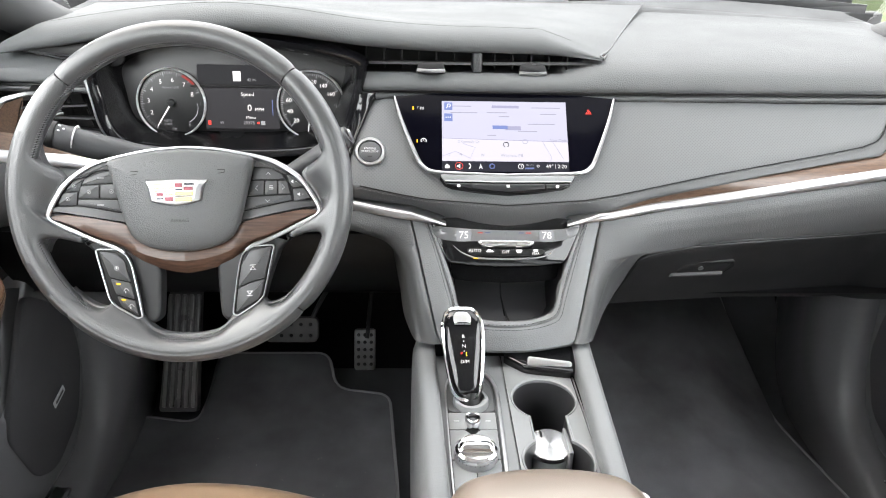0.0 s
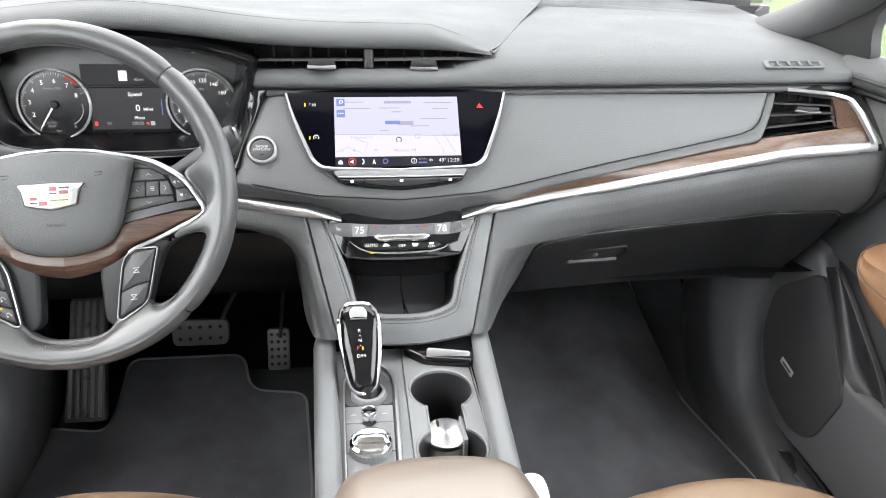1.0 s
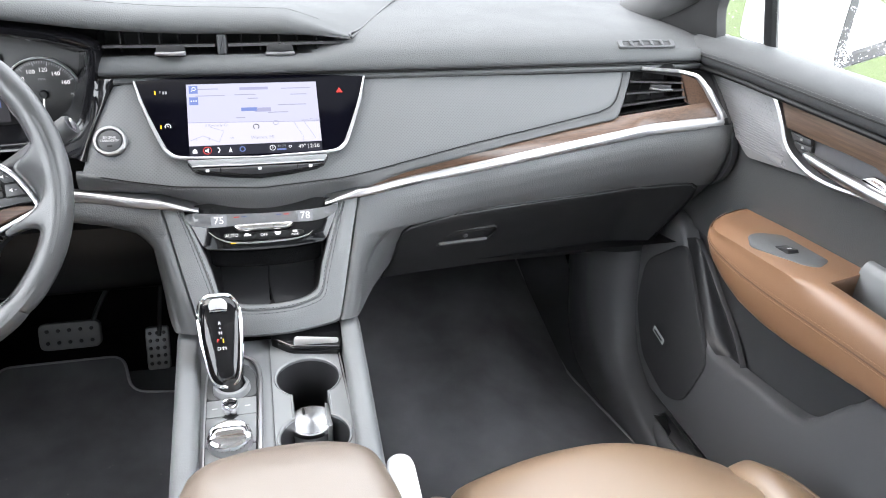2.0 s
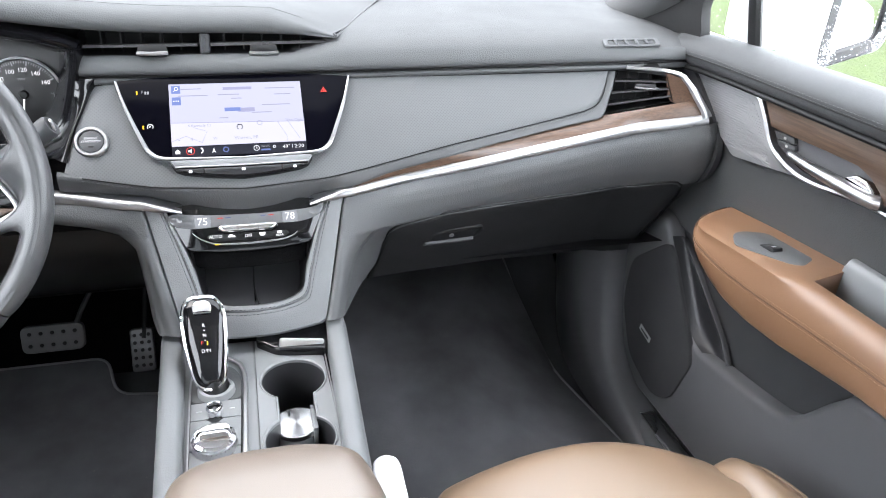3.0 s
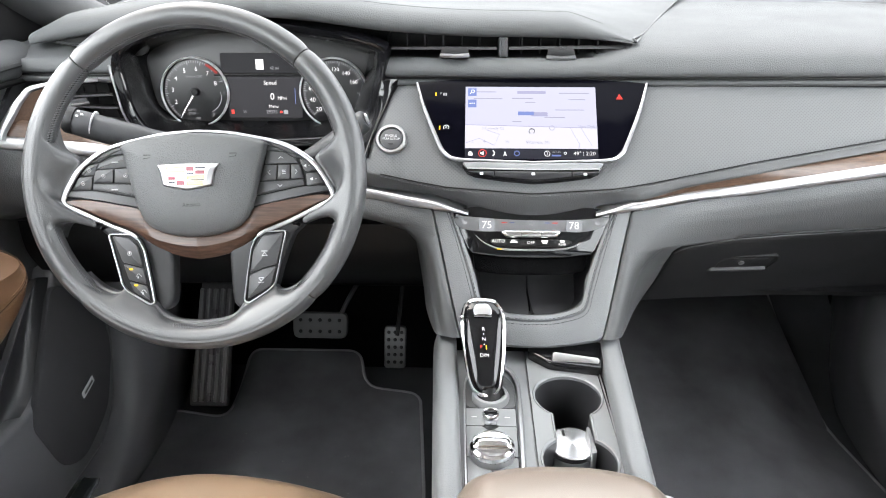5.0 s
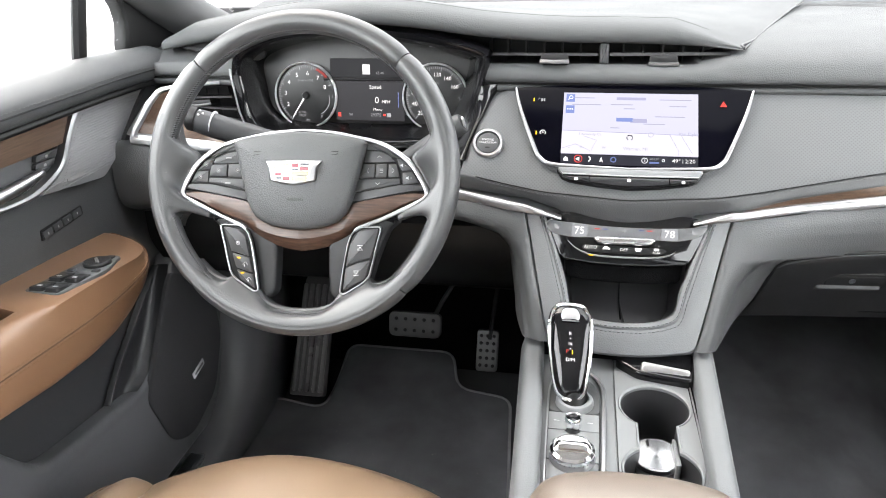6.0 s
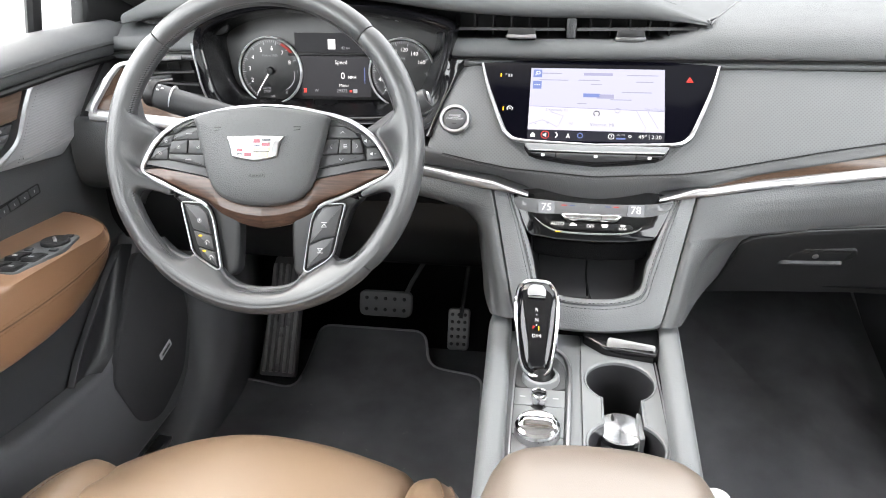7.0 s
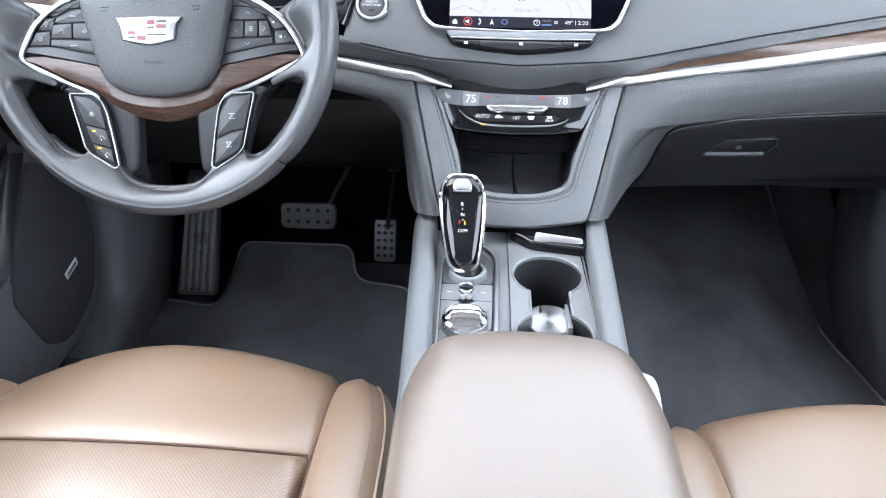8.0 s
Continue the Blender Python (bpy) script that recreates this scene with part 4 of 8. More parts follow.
# The lip's paler grey paints in its highlight.
part("lever_lip", slab(B(), GH @ pose(-0.003, -0.0125, 0.005, 26), rounded([Vector(p) for p in ((-0.042, -0.0042), (0.036, -0.005), (0.043, 0.0045), (-0.039, 0.005))], 0.003), 0.006, 0.0022, 3), SKIN_DARK, glove, "lower lip of the lever, highlight in its grey")
part("lock_dot", lathe(B(), GH @ Matrix.Translation((0.0, 0.006, 0.0035)), [(0.0042, -0.002), (0.0042, 0), (0.0025, 0.0009)], 14), SATIN, glove)

# ---- air vents ----
def vent_bar(parent, p, q, depth, thick, material, name="slat"):
    bm = B()
    p, q = Vector(p), Vector(q)
    d = (q - p).normalized()
    back = Vector((0, 1, -0.12)).normalized()
    up = d.cross(back).normalized()
    if up.z < 0:
        up = -up
    prof = [(0, -0.5), (0.08, 0.5), (1, 0.25), (1, -0.25)]
    rows = [[o + back * depth * a + up * thick * b for a, b in prof] for o in (p, q)]
    vs = sheet(bm, rows, True)
    bm.faces.new(vs[0][::-1])
    bm.faces.new(vs[1])
    return part(name, bm, material, parent)


vents = thing("centre_air_vents", "pair of black slatted air vents with chrome tabs", "air vent", (-0.03, 1.09, 0.76))
bm = B()
sheet(bm, [[(x, 1.135, 0.762), (x, 1.135, 0.79)] for x in (-0.21, 0.118)])
sheet(bm, [[(x, 1.072, 0.7652), (x, 1.135, 0.7652)] for x in (-0.21, 0.085)])
sheet(bm, [[(-0.197, y, 0.755), (-0.197, y, 0.79)] for y in (1.085, 1.14)])
part("duct", bm, BLACK, vents)
vent_bar(vents, (-0.19, 1.066, 0.7775), (-0.047, 1.072, 0.7765), 0.03, 0.0035, VENT_BLACK)
vent_bar(vents, (-0.03, 1.073, 0.7765), (0.128, 1.085, 0.7765), 0.03, 0.004, VENT_BLACK)
bm = B()
block(bm, axes((-0.038, 1.071, 0.778), (1, 0, 0), (0, 0.2, 1)), 0.013, 0.028, 0.04, 0.004, 3)
part("divider", bm, SKIN_DARK, vents)
for x in (-0.17, -0.145, -0.12, -0.095, -0.07, -0.012, 0.014, 0.04, 0.066, 0.092):
    bm = B()
    block(bm, axes((x, 1.088, 0.782), (1, 0, 0), (0, 0, 1)), 0.0022, 0.032, 0.03, 0.0006)
    part("vane", bm, BLACK, vents)
for x, y, z in ((-0.104, 1.056, 0.7745), (0.04, 1.066, 0.7705)):
    bm = B()
    slab(bm, axes((x, y, z), (1, 0, 0), (0, 0.6, 0.8)), rounded([(-0.019, -0.004), (0.019, -0.004), (0.018, 0.008), (-0.018, 0.008)], 0.003), 0.012, 0.002)
    tb = part("tab", bm, BLACK, vents)
    bm = B()
    tube(bm, [(x - 0.0195, y - 0.001, z - 0.0045), (x, y - 0.0035, z - 0.005), (x + 0.0195, y - 0.001, z - 0.0045)], 0.0028, 8)
    part("chrome_edge", bm, SATIN, tb, "chrome edge")

for s in (-1, 1):
    v = thing("outer_air_vent", "black slatted air vent in a chrome and wood surround", "air vent", (s * 0.63, 1.03, 0.7), group="outer air vents")
    bm = B()
    back = [(0.585, 1.115, 0.745), (0.66, 1.09, 0.745), (0.67, 1.08, 0.675), (0.56, 1.1, 0.655)]
    front = [(0.592, 1.067, 0.7285), (0.656, 1.027, 0.7275), (0.666, 1.014, 0.69), (0.556, 1.034, 0.667)]
    sheet(bm, [[Vector((s * a, b, c)) for a, b, c in r] for r in (front, back)], True)
    bm.faces.new([bm.verts.new((s * a, b, c)) for a, b, c in back])
    part("duct", bm, BLACK, v)
    for k in range(3):
        f = (k + 0.9) / 3.6
        a = Vector(front[0]).lerp(Vector(front[3]), f)
        b = Vector(front[1]).lerp(Vector(front[2]), f)
        vent_bar(v, (s * a.x, a.y + 0.002, a.z), (s * b.x, b.y + 0.002, b.z), 0.022, 0.0026, VENT_BLACK)
    for k in range(4):
        f = (k + 1) / 5
        a = Vector(front[0]).lerp(Vector(front[1]), f) + Vector((0, 0.03, 0))
        b = Vector(front[3]).lerp(Vector(front[2]), f) + Vector((0, 0.03, 0))
        part("vane", tube(B(), [(s * a.x, a.y, a.z), (s * b.x, b.y, b.z)], 0.0012, 5), BLACK, v)
    bm = B()
    slab(bm, axes((s * 0.628, 1.038, 0.7085), (1, -0.5 * s, 0), (0, 0, 1)), rounded([(-0.016, -0.004), (0.016, -0.003), (0.016, 0.004), (-0.016, 0.003)], 0.002), 0.012, 0.0015)
    tb = part("tab", bm, SKIN_DARK, v)
    part("chrome_edge", tube(B(), [(s * (0.628 - 0.016), 1.0445, 0.706), (s * 0.628, 1.034, 0.705), (s * (0.628 + 0.016), 1.0275, 0.707)], 0.002, 8), SATIN, tb)
    # brown shell between the vent and its chrome frame
    bm = B()
    o2 = [(0.672, 1.008, 0.727), (0.69, 0.985, 0.695), (0.692, 0.98, 0.678)]
    i2 = [(0.655, 1.031, 0.7315), (0.66, 1.025, 0.7), (0.664, 1.018, 0.689)]
    sheet(bm, [[Vector((s * a, b, c)) for a, b, c in curve(r, 4)] for r in (o2, i2)])
    part("wood_cheek", bm, WOOD, v)

# demister slot
d = thing("demister_vent", "small grey demister grille in the dashboard top", "air vent", (0.565, 1.075, 0.77), group="demister vents")
m = axes((0.612, 1.076, 0.7705), (1, 0.02, 0), (0, 0.86, 0.5))
part("bezel", frame_slab(B(), m @ pose(0, 0, 0.0008), rect(0.1, 0.017, 0.004), rect(0.084, 0.010, 0.003), 0.004, 0.001), SKIN, d)
part("grille_floor", slab(B(), m @ pose(0, 0, -0.001), rect(0.084, 0.010, 0.003), 0.002, 0.0003), SKIN_MID, d)
for k in range(4):
    part("fin", slab(B(), m @ pose(-0.027 + 0.018 * k, 0, 0.0015, 0, 25), rect(0.008, 0.011, 0.001), 0.0015, 0.0004), SKIN, d)


# ---- screen and its controls ----
screen = thing("infotainment_screen", "gloss black touch screen showing a pale street map", "screen", (0, 1.0, 0.67))
half = [(0, -0.0), (0.10, -0.002), (0.152, -0.006), (0.1535, -0.012), (0.144, -0.043), (0.123, -0.096), (0.114, -0.111), (0.1, -0.119), (0.0, -0.1225)]
outline = mirrored([Vector(p) for p in half])
bm = B()
slab(bm, MID @ pose(0, 0, 0.0035), outline, 0.01, 0.001)
bez = part("bezel", bm, PANE, screen, "gloss black bezel")
for s in (-1, 1):
    pts = curve([(0.1545, -0.007), (0.1445, -0.043), (0.1235, -0.0965), (0.1145, -0.112), (0.1, -0.12), (0.06, -0.1222), (0.0, -0.1235)], 6)
    bm = B()
    tube(bm, [MID @ Vector((s * p.x, p.y, 0.0045)) for p in [Vector((q[0], q[1], 0)) for q in pts]], [0.0012 + 0.0016 * math.sin(math.pi * i / (len(pts) - 1)) ** 0.6 for i in range(len(pts))], 8)
    part("chrome_edge", bm, SATIN, screen, "satin chrome edge")
Z1, Z2, Z3 = 0.0042, 0.0046, 0.005


def lit(name, pts, z, mat, parent):
    return part(name, slab(B(), MID @ pose(0, 0, z), pts, 0.0006, 0.0001, 1), mat, parent)


def srect(x, s, w, h):
    """A rectangle on the screen's front, given by its middle."""
    return rect(w, h, cx=x, cy=-s)


disp = lit("map_display", srect(-0.0015, 0.0585, 0.174, 0.0905), Z1, LIT_MAP, screen)
lit("map_lower", [Vector(p) for p in ((-0.0885, -0.1037), (0.0855, -0.1037), (0.0855, -0.074), (-0.0885, -0.070))], Z2, LIT_MAP_LOW, disp)
lit("road", [Vector(p) for p in ((-0.0885, -0.0705), (0.0855, -0.0745), (0.0855, -0.0738), (-0.0885, -0.0698))], Z3, LIT_ROAD, disp)
for x, y, w in ((-0.0625, 0.021, 0.03), (0.057, 0.0225, 0.04), (-0.058, 0.031, 0.038), (0.06, 0.032, 0.022), (-0.012, 0.0305, 0.028), (-0.002, 0.0365, 0.014), (0.05, 0.0475, 0.038), (0.03, 0.0585, 0.027), (-0.02, 0.065, 0.012)):
    lit("map_print", srect(x, y, w, 0.0011), Z2, LIT_INK, disp)
lit("map_block", srect(-0.0, 0.0215, 0.038, 0.004), Z2, LIT_ROAD, disp)
lit("map_block", srect(-0.008, 0.053, 0.021, 0.0052), Z3, LIT_BLUE, disp)
lit("map_block", srect(0.01, 0.054, 0.022, 0.006), Z2, LIT_ROAD, disp)
for pts in (((-0.05, 0.1), (-0.043, 0.084), (-0.06, 0.078)), ((0.05, 0.074), (0.062, 0.098), (0.06, 0.1037)), ((0.064, 0.074), (0.078, 0.1)), ((-0.088, 0.097), (-0.07, 0.09), (-0.05, 0.1))):
    part("street", tube(B(), [MID @ Vector((a, -b, Z3)) for a, b in pts], 0.0003, 4), LIT_ROAD, disp)


def words(text, x, s, size, mat, parent, align="CENTER"):
    return lettering("words", text, size, MID @ Matrix.Translation((x, -s, Z3 + 0.0002)), mat, parent, align)


words("Van Dyke", 0.0735, 0.0725, 0.0065, LIT_INK, disp)
words("Warren, MI", 0.007, 0.0955, 0.0065, LIT_INK, disp)
words("S Kennedy Ct", -0.052, 0.0755, 0.0052, LIT_INK, disp)
words("W", -0.033, 0.095, 0.005, LIT_INK, disp)
words("+", -0.0625, 0.095, 0.009, LIT_INK, disp)
words("-", -0.0785, 0.095, 0.009, LIT_INK, disp)
for s_, g_ in ((0.0215, "search"), (0.0385, "more")):
    k = lit("map_button", srect(-0.0795, s_, 0.0115, 0.0115), Z2, LIT_BLUE, disp)
    if g_ == "search":
        part("icon", frame_slab(B(), MID @ pose(-0.0788, -s_ + 0.0007, Z3 + 0.0003), disc(0.0026, 16), disc(0.0019, 16), 0.0003, 0.0001), LIT_WHITE, k)
        part("icon", tube(B(), [MID @ Vector((-0.0808, -s_ - 0.0013, Z3)), MID @ Vector((-0.0825, -s_ - 0.003, Z3))], 0.0004, 5), LIT_WHITE, k)
    else:
        for dx in (-0.003, 0, 0.003):
            lit("icon", rect(0.0014, 0.0014, cx=-0.0795 + dx, cy=-s_), Z3, LIT_WHITE, k)
bm = B()
a_ = [MID @ Vector((-0.0005 + 0.0036 * math.cos(t), -0.0795 + 0.0036 * math.sin(t), Z3 + 0.0004)) for t in np.linspace(-1.0, 4.14, 18)]
part("position_mark", tube(bm, a_, 0.0007, 6), NAVY, disp)
part("route_mark", frame_slab(B(), MID @ pose(0.026, -0.0745, Z3 + 0.0004), disc(0.0036, 18), disc(0.0029, 18), 0.0003, 0.0001), LIT_INK, disp)
bar = lit("status_bar", srect(-0.0015, 0.1115, 0.174, 0.0145), Z1, LIT_DARK, screen)
words("2:20", 0.0755, 0.1112, 0.0075, LIT_WHITE, bar)
words("49\u00b0", 0.0585, 0.1112, 0.0075, LIT_WHITE, bar)
lit("divider", rect(0.0004, 0.006, cx=0.0665, cy=-0.111), Z2, LIT_WHITE, bar)
lit("icon", rounded([Vector(p) for p in ((-0.0845, -0.1145), (-0.0785, -0.1145), (-0.0785, -0.111), (-0.0815, -0.108), (-0.0845, -0.111))], 0.0004, 2), Z2, LIT_WHITE, bar)
part("icon", frame_slab(B(), MID @ pose(-0.0655, -0.1113, Z3), disc(0.0055, 22), disc(0.0047, 22), 0.0003, 0.0001), LIT_RED, bar)
lit("icon", rounded([Vector(p) for p in ((-0.0685, -0.1125), (-0.0685, -0.110), (-0.0665, -0.110), (-0.064, -0.108), (-0.064, -0.1145), (-0.0665, -0.1125))], 0.0003, 2), Z2, LIT_WHITE, bar)
part("icon", tube(B(), [MID @ Vector((-0.051 + 0.0012 * math.cos(t * 3), -0.1113 + 0.0036 * math.sin(t * 1.57), Z3)) for t in np.linspace(-1, 1, 8)], 0.0008, 6), LIT_WHITE, bar)
lit("icon", [Vector(p) for p in ((-0.0385, -0.1152), (-0.036, -0.1075), (-0.0335, -0.1152), (-0.036, -0.1135))], Z2, LIT_WHITE, bar)
part("icon", frame_slab(B(), MID @ pose(-0.0205, -0.1113, Z3), disc(0.004, 18), disc(0.0026, 18), 0.0003, 0.0001), LIT_BLUE, bar)
part("icon", frame_slab(B(), MID @ pose(0.019, -0.1113, Z3), disc(0.004, 18), disc(0.0032, 18), 0.0003, 0.0001), LIT_WHITE, bar)
words("3", 0.019, 0.1113, 0.005, LIT_WHITE, bar)
words("4G LTE", 0.031, 0.1092, 0.0036, LIT_GREY, bar)
lit("signal_bar", rect(0.012, 0.0022, cx=0.031, cy=-0.1138), Z2, LIT_BLUE, bar)
part("icon", frame_slab(B(), MID @ pose(0.0425, -0.1105, Z3), disc(0.002, 12), disc(0.0013, 12), 0.0003, 0.0001), LIT_WHITE, bar)
# touch marks on the bezel
for x, s_ in ((-0.1285, 0.0245), (-0.1225, 0.0745)):
    lit("indicator", rect(0.0016, 0.005, cx=x, cy=-s_), Z1, LIT_AMBER, bez)
words("P", -0.1215, 0.0245, 0.0052, LIT_GREY, bez)
for k in range(2):
    lit("mark", rect(0.0022, 0.004, cx=-0.1178 + 0.0032 * k, cy=-0.0247), Z1, LIT_GREY, bez)
words("A", -0.1138, 0.0745, 0.0046, LIT_WHITE, bez)
bm = B()
tube(bm, [MID @ Vector((-0.1138 + 0.0036 * math.cos(t), -0.0745 + 0.0036 * math.sin(t), Z2)) for t in np.linspace(-0.6, 3.74, 14)], 0.0005, 5)
part("mark", bm, LIT_WHITE, bez)
tri = [Vector((0.117 + 0.0052 * math.cos(a), -0.0285 + 0.0052 * math.sin(a))) for a in (math.pi / 2, math.pi * 7 / 6, math.pi * 11 / 6)]
part("hazard_mark", frame_slab(B(), MID @ pose(0, 0, Z2), tri, [p * 0.62 + Vector((0.117, -0.0285)) * 0.38 for p in tri], 0.0005, 0.0001), LIT_RED, bez)
part("hazard_mark", slab(B(), MID @ pose(0, 0, Z2), [p * 0.35 + Vector((0.117, -0.0285)) * 0.65 for p in tri], 0.0005, 0.0001), LIT_RED, bez)

keys = thing("media_key_bar", "dark grey media key bar with a chrome upper edge", "button bar", (0, 0.96, 0.645))
bm = B()
slab(bm, MID @ pose(0, 0, 0.007), mirrored([Vector(p) for p in ((0, -0.1255), (0.0905, -0.1245), (0.0915, -0.129), (0.085, -0.1385), (0.075, -0.143), (0.04, -0.149), (0, -0.153))]), 0.012, 0.0015)
kb = part("bar", bm, GLOSS, keys)
part("band", slab(B(), MID @ pose(0, 0, 0.0092), mirrored([Vector(p) for p in ((0, -0.1262), (0.09, -0.1252), (0.0905, -0.1282), (0.0865, -0.1338), (0.05, -0.1348), (0, -0.1352))]), 0.004, 0.0014, 3), PLATE, kb, "satin grey band")
part("chrome_edge", tube(B(), [MID @ Vector((x, -0.1362 + 0.0012 * abs(x) / 0.09, 0.0092)) for x in np.linspace(-0.0855, 0.0855, 12)], 0.0011, 8), SATIN, kb)
KEY_GLOSS = node_material("dark_key_gloss", (0.02, 0.02, 0.022), 0.22)
for x0, x1 in ((-0.083, -0.0505), (-0.0495, 0.0495), (0.0505, 0.083)):
    up_ = [Vector((x, -0.1378)) for x in np.linspace(x0, x1, 9)]
    dn_ = [Vector((x, -0.1498 + 0.0105 * (abs(x) / 0.083) ** 1.5)) for x in np.linspace(x1, x0, 9)]
    k = part("key", slab(B(), MID @ pose(0, 0, 0.0088), up_ + dn_, 0.003, 0.0008), KEY_GLOSS, kb)
    xm = (x0 + x1) / 2
    part("mark", slab(B(), MID @ pose(0, 0, 0.0092), rect(0.0046, 0.0038, 0.001, cx=xm, cy=-0.1418), 0.0006, 0.0001), PRINT, k)

# engine start button
start = thing("start_button", "round engine start button with a wide silver ring", "button", (-0.187, 0.99, 0.668))
m = axes(mid(-0.187, 0.095, 0.004), (1, -0.05, 0), (0, 0.676, 0.737))
part("ring", lathe(B(), m, [(0.0213, -0.004), (0.0213, 0.0018), (0.0198, 0.0036), (0.0168, 0.0036), (0.0155, 0.001), (0.0155, -0.003)], 40, False), SATIN, start, "silver ring")
part("cap", lathe(B(), m, [(0.0152, -0.004), (0.0152, 0.0012), (0.0138, 0.0022), (0.004, 0.0026)], 32), SKIN_DARK, start)
lettering("words", "ENGINE", 0.0046, m @ Matrix.Translation((0, 0.004, 0.0029)), PRINT, start)
lettering("words", "START/STOP", 0.0042, m @ Matrix.Translation((0, -0.0005, 0.0029)), PRINT, start)
part("lamp", slab(B(), m @ pose(0, -0.0075, 0.0028), rect(0.0065, 0.002, 0.0008), 0.0006, 0.0001), BLACK, start)

# ---- centre stack ----
stack = thing("centre_stack", "grey leather U-shaped centre stack frame with double stitching", "centre stack", (0, 0.9, 0.45))
uo = [(0.1316, 0.0025), (0.131, -0.0), (0.116, -0.066), (0.096, -0.155), (0.089, -0.1705), (0.07, -0.1755), (0.03, -0.181), (0, -0.182)]
ui = [(0.1055, 0.0025), (0.104, -0.004), (0.0895, -0.039), (0.0735, -0.085), (0.0655, -0.118), (0.0545, -0.1295), (0.03, -0.1372), (0, -0.139)]
o_ = [Vector((p[0], p[1])) for p in curve([(a, b, 0) for a, b in uo], 5)]
i_ = [Vector((p[0], p[1])) for p in curve([(a, b, 0) for a, b in ui], 5)]
half_o, half_i = o_, i_
bm = B()
rows = []
for a, b in zip(half_o + [Vector((-p.x, p.y)) for p in reversed(half_o[:-1])], half_i + [Vector((-p.x, p.y)) for p in reversed(half_i[:-1])]):
    q = [(a, -0.03), (a, -0.003), (a.lerp(b, 0.06), 0.001), (a.lerp(b, 0.45), 0.0035), (a.lerp(b, 0.72), 0.003), (a.lerp(b, 0.78), 0.0012), (a.lerp(b, 0.84), 0.003), (a.lerp(b, 0.96), 0.001), (b, -0.003), (b, -0.03)]
    rows.append([STACK @ Vector((v.x, v.y, z)) for v, z in q])
sheet(bm, rows)
part("leather_frame", bm, SKIN_LIGHT, stack, "grey leather frame")
for f in (0.7, 0.86):
    pts = [STACK @ Vector((*a.lerp(b, f), 0.0038)) for a, b in zip(half_o, half_i)]
    pts += [STACK @ Vector((-a.lerp(b, f).x, a.lerp(b, f).y, 0.0038)) for a, b in reversed(list(zip(half_o, half_i))[:-1])]
    part("stitching", stitches(pts, 0.0032, 0.0022, 0.0004, (0, -0.85, 0.5)), BLACK, stack)
TRAY_RUBBER = textured("black_tray_rubber", (0.03, 0.03, 0.032), 0.42, grain=900, bump=0.1)
# open tray behind the frame
bm = B()
tr = mirrored([Vector(p) for p in ((0, -0.066), (0.077, -0.06), (0.0745, -0.085), (0.066, -0.118), (0.0545, -0.1295), (0.03, -0.1372), (0.0, -0.139))])
rows = [ring(bm, STACK, tr, -0.002), ring(bm, STACK, [Vector((p.x * 0.97, p.y)) for p in tr], -0.03), ring(bm, STACK, [Vector((p.x * 0.9, -0.075 + (p.y + 0.075) * 0.9)) for p in tr], -0.085)]
for a, b in zip(rows, rows[1:]):
    bridge(bm, a, b)
bm.faces.new(rows[-1])
part("tray", bm, BLACK, stack, "black open tray")
for x0, x1 in ((-0.066, -0.001), (0.001, 0.066)):
    bm = B()
    sheet(bm, [curve([(x, 0.985, 0.5), (x, 0.972, 0.478), (x, 0.945, 0.4695), (x, 0.905, 0.4655), (x, 0.884, 0.4625)], 4) for x in np.linspace(x0, x1, 6)])
    part("tray_mat", bm, TRAY_RUBBER, stack, "black rubber tray mat")
part("tray_seam", tube(B(), curve([(0.0, 0.985, 0.501), (0.0005, 0.972, 0.479), (-0.0005, 0.945, 0.4705), (0.0025, 0.905, 0.4665), (0.007, 0.884, 0.4635)], 5), 0.0013, 6), BLACK, stack)
# Near-black and glossless, so the recess under the panel reads as shade.
part("tray_lip", slab(B(), STACK @ pose(0, 0, -0.004, 14), mirrored([Vector(p) for p in ((0, -0.0635), (0.041, -0.0625), (0.0775, -0.0585), (0.074, -0.0805), (0.069, -0.085), (0.04, -0.0885), (0, -0.0895))]), 0.04, 0.004, 3), RECESS_SHADE, stack, "dark underside of the climate panel")

clim = thing("climate_panel", "gloss black climate control panel with lit temperatures", "control panel", (0, 0.93, 0.56))
co_ = mirrored([Vector(p) for p in ((0, 0.004), (0.06, 0.003), (0.1015, -0.001), (0.1025, -0.008), (0.0945, -0.0296), (0.083, -0.0545), (0.0765, -0.0605), (0.041, -0.0648), (0, -0.066))])
cp = part("panel", slab(B(), STACK @ pose(0, 0, 0.0015), co_, 0.02, 0.002), GLOSS, clim)
# reflections painted on the glass: a grey upper field, and a smile-shaped line under the keys
part("upper_reflection", slab(B(), STACK @ pose(0, 0, 0.0026), [Vector((p.x, p.y)) for p in curve([(-0.1, -0.0115, 0), (-0.0734, -0.0122, 0), (-0.036, -0.0148, 0), (0, -0.0158, 0), (0.04, -0.0155, 0), (0.076, -0.0135, 0), (0.0993, -0.0105, 0), (0.0955, -0.0215, 0), (0.079, -0.0288, 0), (0.0588, -0.0315, 0), (0.0379, -0.031, 0), (-0.0383, -0.031, 0), (-0.0588, -0.0318, 0), (-0.0765, -0.0308, 0), (-0.0961, -0.0255, 0)], 4, True)], 0.003, 0.0008), node_material("grey_glass_reflection", (0.14, 0.142, 0.147), 0.12), cp, "grey reflection painted on the upper glass")
